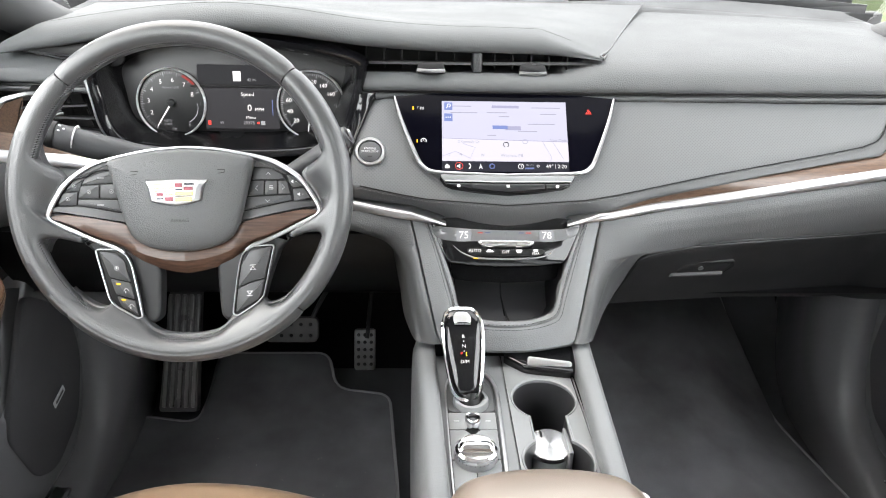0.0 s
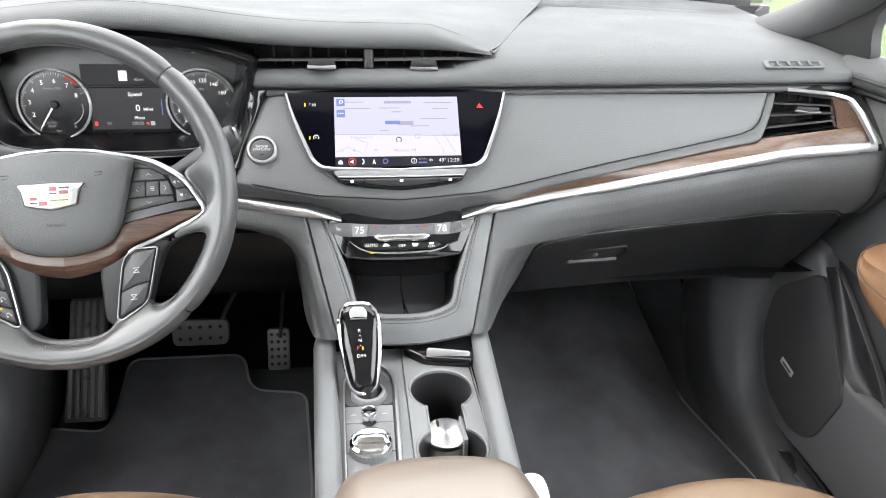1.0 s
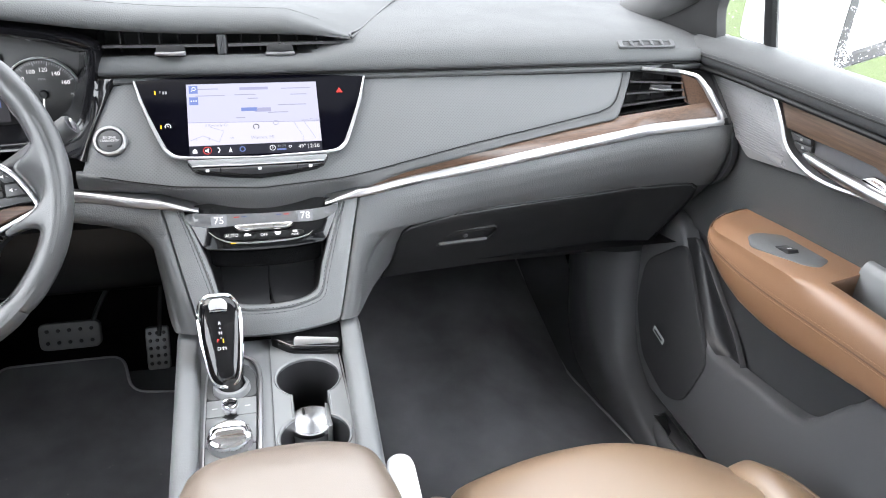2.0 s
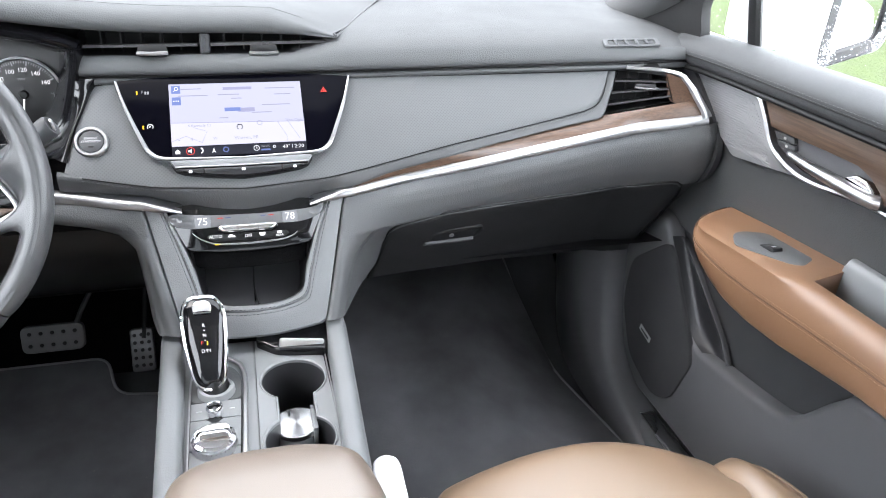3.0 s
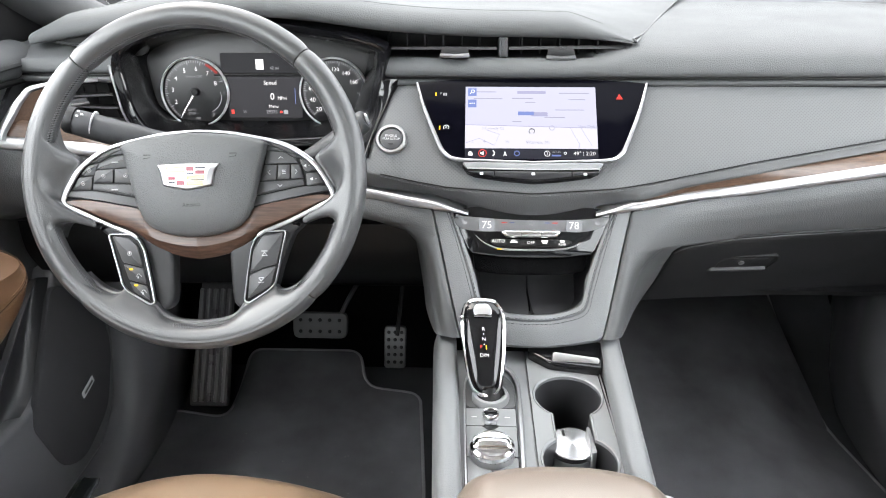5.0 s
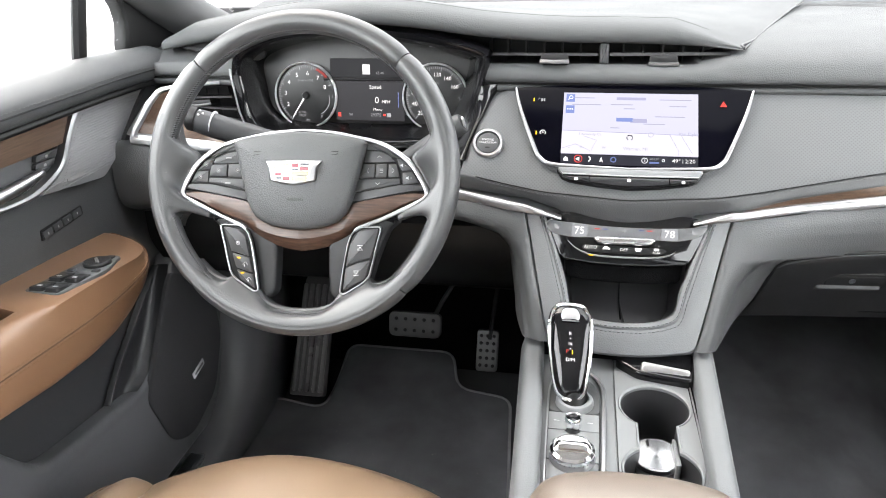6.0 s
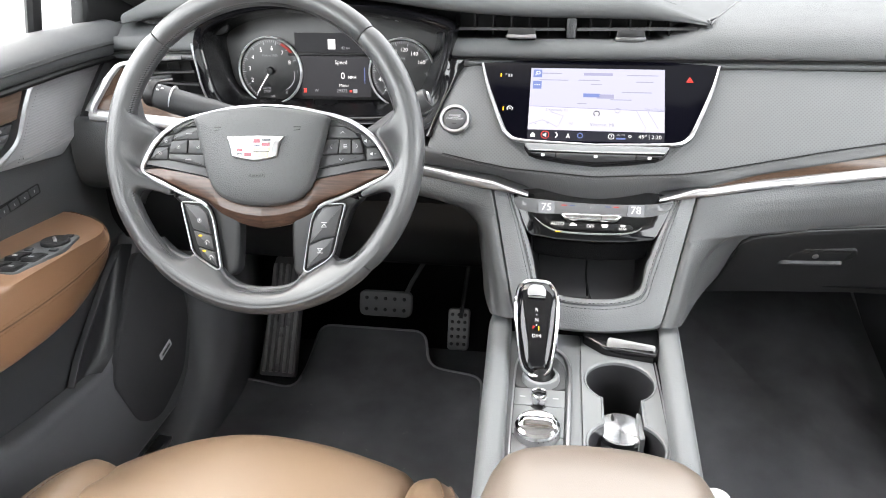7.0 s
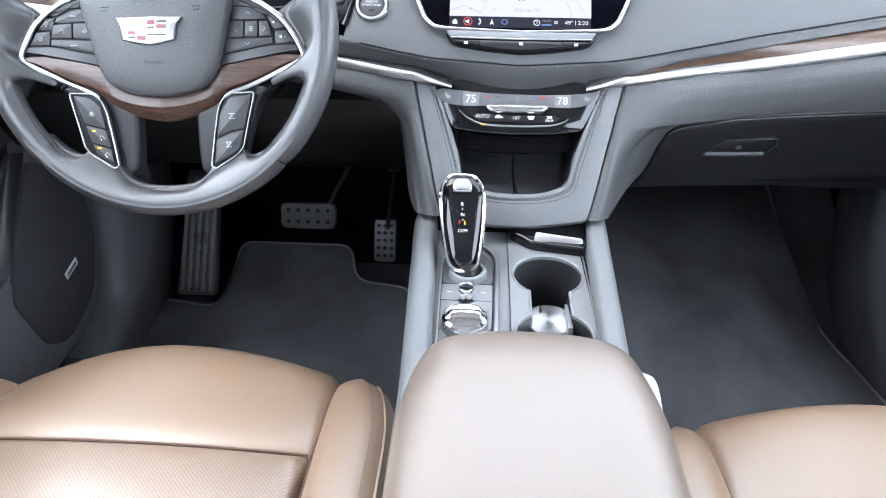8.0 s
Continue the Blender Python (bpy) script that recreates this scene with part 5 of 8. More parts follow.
part("lower_reflection", tube(B(), [STACK @ Vector((p.x, p.y, 0.0012)) for p in curve([(-0.073, -0.0367, 0), (-0.0605, -0.0468, 0), (-0.04, -0.0538, 0), (0, -0.0553, 0), (0.038, -0.0536, 0), (0.056, -0.0495, 0), (0.0635, -0.044, 0)], 6)], [0.0006 + 0.0012 * math.sin(math.pi * i / 36) for i in range(37)], 8, flat=0.8), node_material("grey_smile_reflection", (0.2, 0.2, 0.205), 0.2), cp)
bm = B()
slab(bm, STACK @ pose(-0.001, -0.0335, 0.009, -18), rounded([Vector(p) for p in ((-0.0365, 0.0052), (0.0365, 0.0052), (0.0395, 0.001), (0.032, -0.0045), (-0.032, -0.0045), (-0.0395, 0.001))], 0.004), 0.009, 0.003, 3)
ck = part("fan_key", bm, CHROME, cp, "bright chrome fan key")
for x in (-0.013, 0.013):
    part("key_gap", slab(B(), STACK @ pose(-0.001 + x, -0.0335, 0.0093, -18), rect(0.0005, 0.0085), 0.0005, 0.0001), BLACK, ck)


def clit(name, pts, mat, z=0.0032):
    return part(name, slab(B(), STACK @ pose(0, 0, z), pts, 0.0006, 0.0001, 1), mat, cp)


for x, n_ in ((-0.0587, "75"), (0.0549, "78")):
    f = clit("temperature_window", rect(0.0205, 0.0155, 0.002, cx=x, cy=-0.0232), LIT_WINDOW)
    lettering("digits", n_, 0.0138, STACK @ Matrix.Translation((x, -0.0232, 0.0038)), LIT_WHITE, f)
for x, c in ((-0.036, LIT_RED), (-0.026, LIT_BLUE), (0.02, LIT_BLUE), (0.03, LIT_RED)):
    clit("mark", rect(0.007, 0.0012, cx=x, cy=-0.0195), c)
clit("mark", rect(0.0045, 0.0045, 0.001, cx=-0.001, cy=-0.0205), LIT_GREY)
for x in (-0.0885, 0.085):
    clit("seat_mark", rounded([Vector((x - 0.003, -0.0145)), Vector((x - 0.0015, -0.0145)), Vector((x, -0.019)), Vector((x + 0.004, -0.0185)), Vector((x + 0.0035, -0.022)), Vector((x - 0.002, -0.022))], 0.0008, 2), LIT_GREY)
kp = [Vector(p) for p in ((-0.052, -0.0408), (0.049, -0.0418), (0.053, -0.0455), (0.044, -0.0505), (-0.046, -0.0505), (-0.055, -0.0445))]
part("key_strip", slab(B(), STACK @ pose(0, 0, 0.0035), rounded(kp, 0.003), 0.004, 0.0012), BLACK, cp)
lettering("words", "AUTO", 0.0062, STACK @ Matrix.Translation((-0.0435, -0.0443, 0.0042)), LIT_WHITE, cp)
lettering("words", "OFF", 0.0058, STACK @ Matrix.Translation((-0.0014, -0.0458, 0.0042)), LIT_WHITE, cp)
lettering("words", "REAR", 0.0042, STACK @ Matrix.Translation((0.0395, -0.0478, 0.0042)), LIT_WHITE, cp)
clit("mark", rect(0.006, 0.003, 0.0006, cx=0.0395, cy=-0.0435), LIT_WHITE, 0.0041)
clit("mark", rounded([Vector(p) for p in ((-0.0285, -0.046), (-0.018, -0.046), (-0.019, -0.044), (-0.021, -0.0435), (-0.0225, -0.042), (-0.0255, -0.042), (-0.0275, -0.0445))], 0.0006, 2), LIT_WHITE, 0.0041)
clit("mark", rounded([Vector(p) for p in ((0.012, -0.0425), (0.0215, -0.0425), (0.0195, -0.047), (0.014, -0.047))], 0.001, 2), LIT_WHITE, 0.0041)
clit("indicator", rect(0.006, 0.0016, cx=-0.0425, cy=-0.0543), LIT_AMBER)


# ---- instrument cluster ----
cluster = thing("instrument_cluster", "gloss-framed instrument cluster with two round dials and a lit display", "instrument cluster", (-0.387, 1.06, 0.65))
CX = -0.387
FACE = axes((CX, 1.088, 0.711), (1, 0, 0), (0, 0.14, 0.99))
FRONT = axes((CX, 1.047, 0.73), (1, 0, 0), (0, 0.06, 1))
fo = curve([(-0.187, 0.035, 0), (-0.184, -0.01, 0), (-0.179, -0.04, 0), (-0.167, -0.0625, 0), (-0.14, -0.078, 0), (-0.06, -0.086, 0), (0.06, -0.086, 0), (0.125, -0.079, 0), (0.152, -0.066, 0), (0.169, -0.045, 0), (0.184, -0.003, 0), (0.193, 0.038, 0), (0.184, 0.057, 0),
            (0.11, 0.076, 0), (0.01, 0.087, 0), (-0.09, 0.083, 0), (-0.16, 0.063, 0)], 5, True)
fo = [Vector((p.x, p.y)) for p in fo]
fi = grown(fo, -0.014)
bm = B()
rows = [ring(bm, FRONT, grown(fo, 0.002), -0.03), ring(bm, FRONT, fo, -0.004), ring(bm, FRONT, grown(fo, -0.003), 0.001), ring(bm, FRONT, grown(fo, -0.009), -0.001), ring(bm, FRONT, fi, -0.005), ring(bm, FRONT, fi, -0.012)]
for a, b in zip(rows, rows[1:]):
    bridge(bm, a, b)
part("gloss_frame", bm, GLOSS, cluster, "gloss black frame", 70)
bm = B()
rows = []
for k in range(25):
    sl = 0.004 + 0.118 * k / 24
    q = mid(left_end(sl) + 0.003, sl, 0.003)
    ly = (q.z - 0.73) / 0.998
    p = FRONT @ Vector((float(np.interp(ly, [-0.086, -0.079, -0.066, -0.045, -0.003, 0.038], [0.1, 0.125, 0.152, 0.169, 0.184, 0.193])) - 0.003, ly, 0.0005))
    rows.append(curve([p + Vector((-0.002, 0.006, 0)), p, p.lerp(q, 0.5) + Vector((0.001, -0.004, 0.002)), q, q + Vector((0.004, 0.012, -0.003))], 4))
sheet(bm, rows)
part("frame_flank", bm, GLOSS, cluster, "gloss black flank", 80)
part("chrome_line", tube(B(), [FRONT @ Vector((p.x, p.y, 0.0012)) for p in fo if p.x < -0.17 and p.y < 0.035], 0.0016, 6), SATIN, cluster)
bm = B()
inner = [Vector((p.x * 0.9, (p.y + 0.004) * 0.84 - 0.002)) for p in fi]
rows = [ring(bm, FRONT, fi, -0.01), ring(bm, FRONT, [a.lerp(b, 0.5) for a, b in zip(fi, inner)], -0.026), ring(bm, FACE @ pose(0, 0.019, 0), inner, -0.003)]
for a, b in zip(rows, rows[1:]):
    bridge(bm, a, b)
part("bowl", bm, textured("dark_bowl_plastic", (0.004, 0.004, 0.0045), 0.22, spec=0.5, grain=1500, bump=0.1), cluster, "dark grey recess")
bm = B()
slab(bm, FACE @ pose(0, 0.019, -0.004), grown(inner, 0.006), 0.004, 0.0005)
part("dial_board", bm, GAUGE, cluster)
lens_m = FACE @ pose(0, 0, 0.0)


RING_SILVER = node_material("silver_dial_ring", (0.62, 0.62, 0.63), 0.35, 0.4)
LIT_RED_DIM = glowing("lit_dark_red", (0.75, 0.1, 0.08), 0.2)


def dial(cx, labels, a0, a1, needle, red):
    m = FACE @ Matrix.Translation((cx, 0, 0))
    d = part("dial", lathe(B(), m, [(0.0475, -0.006), (0.0475, 0.0), (0.045, 0.0005), (0.001, 0.0005)], 48), GAUGE, cluster, "round grey dial")
    part("dial_ring", lathe(B(), m, [(0.0465, 0), (0.0495, 0), (0.0495, 0.004), (0.0478, 0.006), (0.0468, 0.004)], 56, False), RING_SILVER, d, "thin chrome ring")
    n_ = 48
    ticks = B()
    for k in range(n_ + 1):
        a = radians(a0 + (a1 - a0) * k / n_)
        big = k % 6 == 0
        r0, r1 = (0.0385 if big else 0.041), 0.044
        t = m @ Matrix.Translation((0, 0, 0.0009)) @ pose(0, 0, 0, 0, 0, math.degrees(a))
        slab(ticks, t, [(r0, -0.0004 - 0.0002 * big), (r1, -0.0004 - 0.0002 * big), (r1, 0.0004 + 0.0002 * big), (r0, 0.0004 + 0.0002 * big)], 0.0003, 0.00005, 1)
    tagged(part("scale_marks", ticks, LIT_GREY, d), kind="stuff")
    for k, w in enumerate(labels):
        a = radians(a0 + (a1 - a0) * k / (len(labels) - 1))
        lettering("numeral", w, 0.0088 if len(w) < 3 else 0.0078, m @ Matrix.Translation((0.0325 * math.cos(a), 0.0325 * math.sin(a), 0.0012)), LIT_WHITE, d)
    if red:
        arc = [m @ Vector((0.0425 * math.cos(radians(a)), 0.0425 * math.sin(radians(a)), 0.0014)) for a in range(38, 68, 3)]
        part("red_zone", tube(B(), arc, 0.0018, 6, flat=0.4, up=FACE.to_3x3() @ Vector((0, 0, 1))), LIT_RED_DIM, d)
    a = radians(needle)
    nb = B()
    tt = m @ Matrix.Translation((0, 0, 0.004)) @ pose(0, 0, 0, 0, 0, needle)
    slab(nb, tt, [(0.004, -0.0011), (0.039, -0.0004), (0.039, 0.0004), (0.004, 0.0011)], 0.001, 0.0002, 1)
    part("needle", nb, LIT_WHITE, d, "white needle")
    part("hub", lathe(B(), m, [(0.0058, 0), (0.0058, 0.004), (0.0045, 0.006), (0.001, 0.0062)], 20), BLACK, d)
    # small gauge at the lower side
    sm = [m @ Vector((0.028 * math.cos(radians(t)) + 0.009, 0.024 * math.sin(radians(t)) - 0.006, 0.0012)) for t in range(-62, 22, 6)]
    part("small_scale", tube(B(), sm, 0.0005, 4), LIT_GREY, d)
    return m, d


m1, d1 = dial(-0.0895, ["1", "2", "3", "4", "5", "6", "7", "8"], 236, 22, 236, True)
lettering("words", "1/min x 1000", 0.0046, m1 @ Matrix.Translation((0, 0.022, 0.0012)), LIT_GREY, d1)
lettering("words", "AUTO", 0.0045, m1 @ Matrix.Translation((-0.0075, -0.0255, 0.0012)), LIT_GREY, d1)
lettering("words", "STOP", 0.0045, m1 @ Matrix.Translation((-0.0075, -0.0305, 0.0012)), LIT_GREY, d1)
lettering("words", "OFF", 0.0042, m1 @ Matrix.Translation((0.001, -0.0375, 0.0012)), LIT_GREY, d1)
lettering("numeral", "1", 0.006, m1 @ Matrix.Translation((0.0415, -0.001, 0.0012)), LIT_GREY, d1)
lettering("numeral", "0", 0.006, m1 @ Matrix.Translation((0.0235, -0.0315, 0.0012)), LIT_GREY, d1)
m2, d2 = dial(0.1105, ["20", "40", "60", "80", "100", "120", "140", "160"], 226, 28, 262, False)
lettering("words", "MPH", 0.0046, m2 @ Matrix.Translation((0, 0.02, 0.0012)), LIT_GREY, d2)
lettering("words", "H", 0.0046, m2 @ Matrix.Translation((0.035, 0.0, 0.0012)), LIT_GREY, d2)
lettering("words", "C", 0.0046, m2 @ Matrix.Translation((0.026, -0.031, 0.0012)), LIT_GREY, d2)
LIT_PANEL = glowing("lit_display_grey", (0.3, 0.29, 0.31), 0.05)


def crect(x0, x1, y0, y1, z, name, mat, parent):
    return part(name, slab(B(), FACE @ pose(0, 0, z), [Vector(p) for p in ((x0, y0), (x1, y0), (x1, y1), (x0, y1))], 0.0008, 0.0001, 1), mat, parent)


dsp = crect(-0.043, 0.0635, -0.036, 0.022, 0.0, "display", LIT_PANEL, cluster)
up_ = crect(-0.05, 0.065, 0.027, 0.055, 0.0, "upper_display", glowing("lit_upper_display", (0.3, 0.29, 0.31), 0.022), cluster)
part("display_bar", tube(B(), [FACE @ Vector((x, 0.0245, 0.001)) for x in (-0.06, 0.07)], 0.0022, 8), BLACK, cluster)
crect(0.0005, 0.0115, 0.032, 0.046, 0.001, "traffic_sign", LIT_WHITE, up_)
lettering("words", "42 mi", 0.0058, FACE @ Matrix.Translation((0.027, 0.034, 0.0012)), LIT_GREY, up_)
lettering("words", "Speed", 0.0078, FACE @ Matrix.Translation((0.0195, 0.0135, 0.0012)), LIT_WHITE, dsp)
lettering("words", "0", 0.0135, FACE @ Matrix.Translation((0.0215, -0.006, 0.0012)), LIT_WHITE, dsp)
lettering("words", "MPH", 0.0066, FACE @ Matrix.Translation((0.0355, -0.008, 0.0012)), LIT_WHITE, dsp)
lettering("words", "Menu", 0.0062, FACE @ Matrix.Translation((0.0225, -0.0195, 0.0012)), LIT_WHITE, dsp)
lettering("words", "W", 0.0062, FACE @ Matrix.Translation((-0.0195, -0.0275, 0.0012)), LIT_GREY, dsp)
lettering("words", "29375", 0.0066, FACE @ Matrix.Translation((0.0195, -0.0275, 0.0012)), LIT_GREY, dsp)
crect(-0.0395, -0.0355, -0.0305, -0.0245, 0.001, "warning_mark", LIT_RED, dsp)
crect(0.0365, 0.0425, -0.0302, -0.0248, 0.001, "mark", LIT_GREY, dsp)
crect(0.031, 0.0345, -0.029, -0.026, 0.001, "warning_mark", LIT_RED, dsp)
crect(0.054, 0.0548, -0.016, 0.006, 0.001, "scroll_line", LIT_BLUE, dsp)

# ---- steering column and stalks ----
column = thing("steering_column", "black steering column shroud with two control stalks", "steering column", (CX, 0.95, 0.6))
ca = radians(23)
CN = Vector((0, -math.cos(ca), math.sin(ca)))
WC = Vector((CX, 0.8127, 0.6812))
bm = B()
pp = [WC - CN * d for d in (0.055, 0.075, 0.12, 0.2, 0.27)]
tube(bm, pp, [0.05, 0.06, 0.064, 0.07, 0.075], 20, flat=0.8)
part("shroud", bm, BLACK, column)
for s, tip, lab in ((-1, (-0.566, 0.897, 0.7235), "left"), (1, (-0.207, 0.905, 0.722), "right")):
    root = Vector((CX + s * 0.05, 0.91, 0.69 if s < 0 else 0.637))
    t_ = Vector(tip)
    pts = [root.lerp(t_, f) + Vector((0, 0, -0.004 * math.sin(math.pi * f))) for f in np.linspace(0, 1, 9)]
    st_ = part("stalk", tube(B(), pts, [g * (1.2 if s < 0 else 0.95) for g in (0.009, 0.0095, 0.0105, 0.0125, 0.013, 0.0135, 0.0135, 0.013, 0.0115)], 14), SKIN_DARK, column, "dark grey control stalk")
    d_ = (t_ - root).normalized()
    part("end_knob", tube(B(), [t_ - d_ * 0.012, t_ - d_ * 0.003, t_ + d_ * 0.001], [0.0165, 0.0165, 0.0135] if s < 0 else [0.0132, 0.0132, 0.0115], 14), BLACK if s < 0 else SKIN_DARK, st_)
    if s > 0:
        part("end_cap", lathe(B(), axes(t_ + d_ * 0.0012, Vector((0, -0.6, 0.8)), d_.cross(Vector((0, -0.6, 0.8)))), [(0.0075, -0.001), (0.0075, 0.001), (0.006, 0.0022), (0.001, 0.0024)], 20), SATIN, st_, "small satin end cap")
    part("collar", tube(B(), [t_ - d_ * 0.034, t_ - d_ * 0.0325], [0.0167, 0.0167] if s < 0 else [0.0135, 0.0135], 16), PRINT, st_)
    e1 = Vector((0, -0.55, 0.83))
    for k in range(3):
        o_m = axes(t_ - d_ * (0.021 + 0.005 * (k % 2)) + e1 * (0.0164 if s < 0 else 0.0132) + Vector((0, 0.003 * (k - 1), 0.002 * (k - 1))), d_, Vector((0, 0.83, 0.55)))
        part("mark", slab(B(), o_m, rect(0.003, 0.0022, 0.0008), 0.0006, 0.0001, 1), PRINT, st_)

# ---- steering wheel ----
wheel = thing("steering_wheel", "worn grey leather steering wheel with wood and chrome trim", "steering wheel", tuple(WC))
WH = axes(WC, (1, 0, 0), (0, math.sin(ca), math.cos(ca))) @ pose(0, 0, 0, 0, 0, 1.8)
PAD_SKIN = textured("grained_airbag_skin", (0.075, 0.077, 0.079), 0.5, grain=700, bump=0.5, vary=0.06)
SKIN_KEY = textured("grey_switch_rubber", (0.05, 0.051, 0.053), 0.45, grain=2000, bump=0.08, vary=0.05)
THREAD_RIM = node_material("grey_rim_thread", (0.16, 0.16, 0.165), 0.7)
PRINT_DIM = node_material("dull_print", (0.3, 0.3, 0.3), 0.6)
RIM = textured("worn_wheel_leather", (0.045, 0.046, 0.048), 0.42, spec=0.7, coat=0.45, grain=1000, bump=0.35, vary=0.15, blotch=14, rough_vary=0.12)
RIM.node_tree.nodes["Principled BSDF"].inputs["Coat Roughness"].default_value = 0.32
R0, RA, RB = 0.1775, 0.0138, 0.0152


def rim_point(a, b, grow=0.0):
    """A point on the rim: a round the wheel, b round the section (0 outwards, 90 towards the driver)."""
    thick = 1.0 + 0.06 * math.exp(-((math.cos(a) ** 2 - 1) / 0.35) ** 2) * (0.6 if math.sin(a) < 0 else 0.9)
    r = R0 + (RA + grow) * thick * math.cos(b)
    return WH @ Vector((r * math.cos(a), r * math.sin(a), (RB + grow) * thick * math.sin(b)))


SEAMS = [radians(d) for d in (46, 134, 226, 314)]
for k, nm in enumerate(("upper", "left", "lower", "right")):
    a0, a1 = SEAMS[k], SEAMS[(k + 1) % 4] + (2 * math.pi if k == 3 else 0)
    rows = []
    n_ = 40
    for i in range(n_ + 1):
        f = i / n_
        a = a0 + 0.004 + (a1 - a0 - 0.008) * f
        tuck = -0.0016 if i in (0, n_) else (-0.0004 if i in (1, n_ - 1) else 0)
        rows.append([rim_point(a, 2 * math.pi * j / 20, tuck) for j in range(20)])
    bm = B()
    sheet(bm, rows, True)
    part("rim_leather", bm, RIM, wheel, "worn grey leather cover")
    # cross-stitching in a groove along the inner side
    part("rim_groove", tube(B(), [rim_point(a0 + (a1 - a0) * i / 60, radians(155), -0.0003) for i in range(61)], 0.0007, 6), BLACK, wheel)
    bm = B()
    for i in range(90):
        p, q = rim_point(a0 + (a1 - a0) * i / 90, radians(166), 0.0004), rim_point(a0 + (a1 - a0) * (i + 1) / 90, radians(144), 0.0004)
        tube(bm, [p, rim_point(a0 + (a1 - a0) * (i + 0.5) / 90, radians(155), 0.0008), q], 0.00042, 4)
    part("stitching", bm, THREAD_RIM, wheel)


def wslab(name, pts, z, depth, bevel, mat, parent=None, label="", sm=0):
    pts = [Vector((p[0], p[1])) for p in pts]
    if sm:
        pts = [Vector((p.x, p.y)) for p in curve([(p.x, p.y, 0) for p in pts], sm, True)]
    return part(name, slab(B(), WH @ pose(0, 0, z), pts, depth, bevel, 3), mat, parent or wheel, label)


# leather webs that flow from the rim into the spokes
def web(name, line, a0, a1, s, floor_z):
    """A skin from the rim's front to the line, whose edge turns back."""
    n_ = 64
    line = curve([(p[0], p[1], 0) for p in line], 8)
    bm = B()
    rows = []
    for i in range(n_ + 1):
        f = i / n_
        q = f * (len(line) - 1)
        k = min(int(q), len(line) - 2)
        e = line[k].lerp(line[k + 1], q - k)
        a = radians(a0 + (a1 - a0) * f)
        top, low = rim_point(a, radians(72), 0.0006), rim_point(a, radians(118), 0.0003)
        w0, w1 = WH.inverted() @ top, WH.inverted() @ low
        c_ = Vector((e.x, e.y, floor_z))
        d_ = Vector((w1.x, w1.y, 0)) - c_
        d_.z = 0
        d_ = d_.normalized() if d_.length > 1e-6 else Vector((1, 0, 0))
        pts = [w0, w1, w1.lerp(c_, 0.45) + Vector((0, 0, 0.001)), c_ + d_ * 0.006 + Vector((0, 0, 0.0005)), c_ + d_ * 0.002 - Vector((0, 0, 0.0012)), c_ - Vector((0, 0, 0.005)), c_ + d_ * 0.002 - Vector((0, 0, 0.016))]
        rows.append([WH @ Vector((s * p.x, p.y, p.z)) for p in curve(pts, 4)])
    sheet(bm, rows)
    return part(name, bm, RIM, wheel, "worn grey leather web", 60)


for s in (-1, 1):
    web("side_web", [(0.1635, 0.06), (0.159, 0.045), (0.153, 0.035), (0.1405, 0.0285), (0.1325, 0.018), (0.142, 0.002), (0.1505, -0.0135), (0.152, -0.024), (0.146, -0.032), (0.131, -0.0395), (0.117, -0.0465), (0.1185, -0.053), (0.131, -0.0487), (0.145, -0.0458), (0.1525, -0.05), (0.1595, -0.062)], 23, -24, s, -0.0075)
    web("lower_web", [(0.1285, -0.103), (0.119, -0.1125), (0.108, -0.1205), (0.0965, -0.1253), (0.0885, -0.1247), (0.0835, -0.1195), (0.077, -0.122), (0.067, -0.128), (0.057, -0.1335), (0.0505, -0.138), (0.047, -0.1425), (0.0405, -0.15), (0.0305, -0.1553), (0.017, -0.158), (0, -0.159)], -37, -90, s, -0.003)
    # Shade on the spokes' inner side is painted with the dark plastic.
    part("lower_spoke", slab(B(), WH @ pose(0, 0, -0.012), rounded([Vector((s * a, b)) for a, b in ((0.1195, -0.0525), (0.1055, -0.064), (0.0965, -0.0855), (0.0895, -0.105), (0.0855, -0.1195), (0.082, -0.132), (0.045, -0.15), (0.035, -0.142), (0.033, -0.12), (0.032, -0.09), (0.034, -0.07), (0.09, -0.045))][::s], 0.005, 3), 0.02, 0.005, 4), DARK_SHADE_PLASTIC, wheel)
    part("web_stitching", stitches([WH @ Vector((s * p.x, p.y, -0.0028)) for p in curve([(0.0485, -0.1445, 0), (0.042, -0.1522, 0), (0.0315, -0.1575, 0), (0.0175, -0.1605, 0), (0, -0.1615, 0)], 6)], 0.0022, 0.0012, 0.0004, CN), THREAD_RIM, wheel)
wslab("hub", mirrored([(0, 0.046), (0.07, 0.04), (0.12, 0.018), (0.14, -0.02), (0.06, -0.06), (0.045, -0.075), (0, -0.082)]), -0.022, 0.03, 0.008, BLACK)
FZ = -0.009
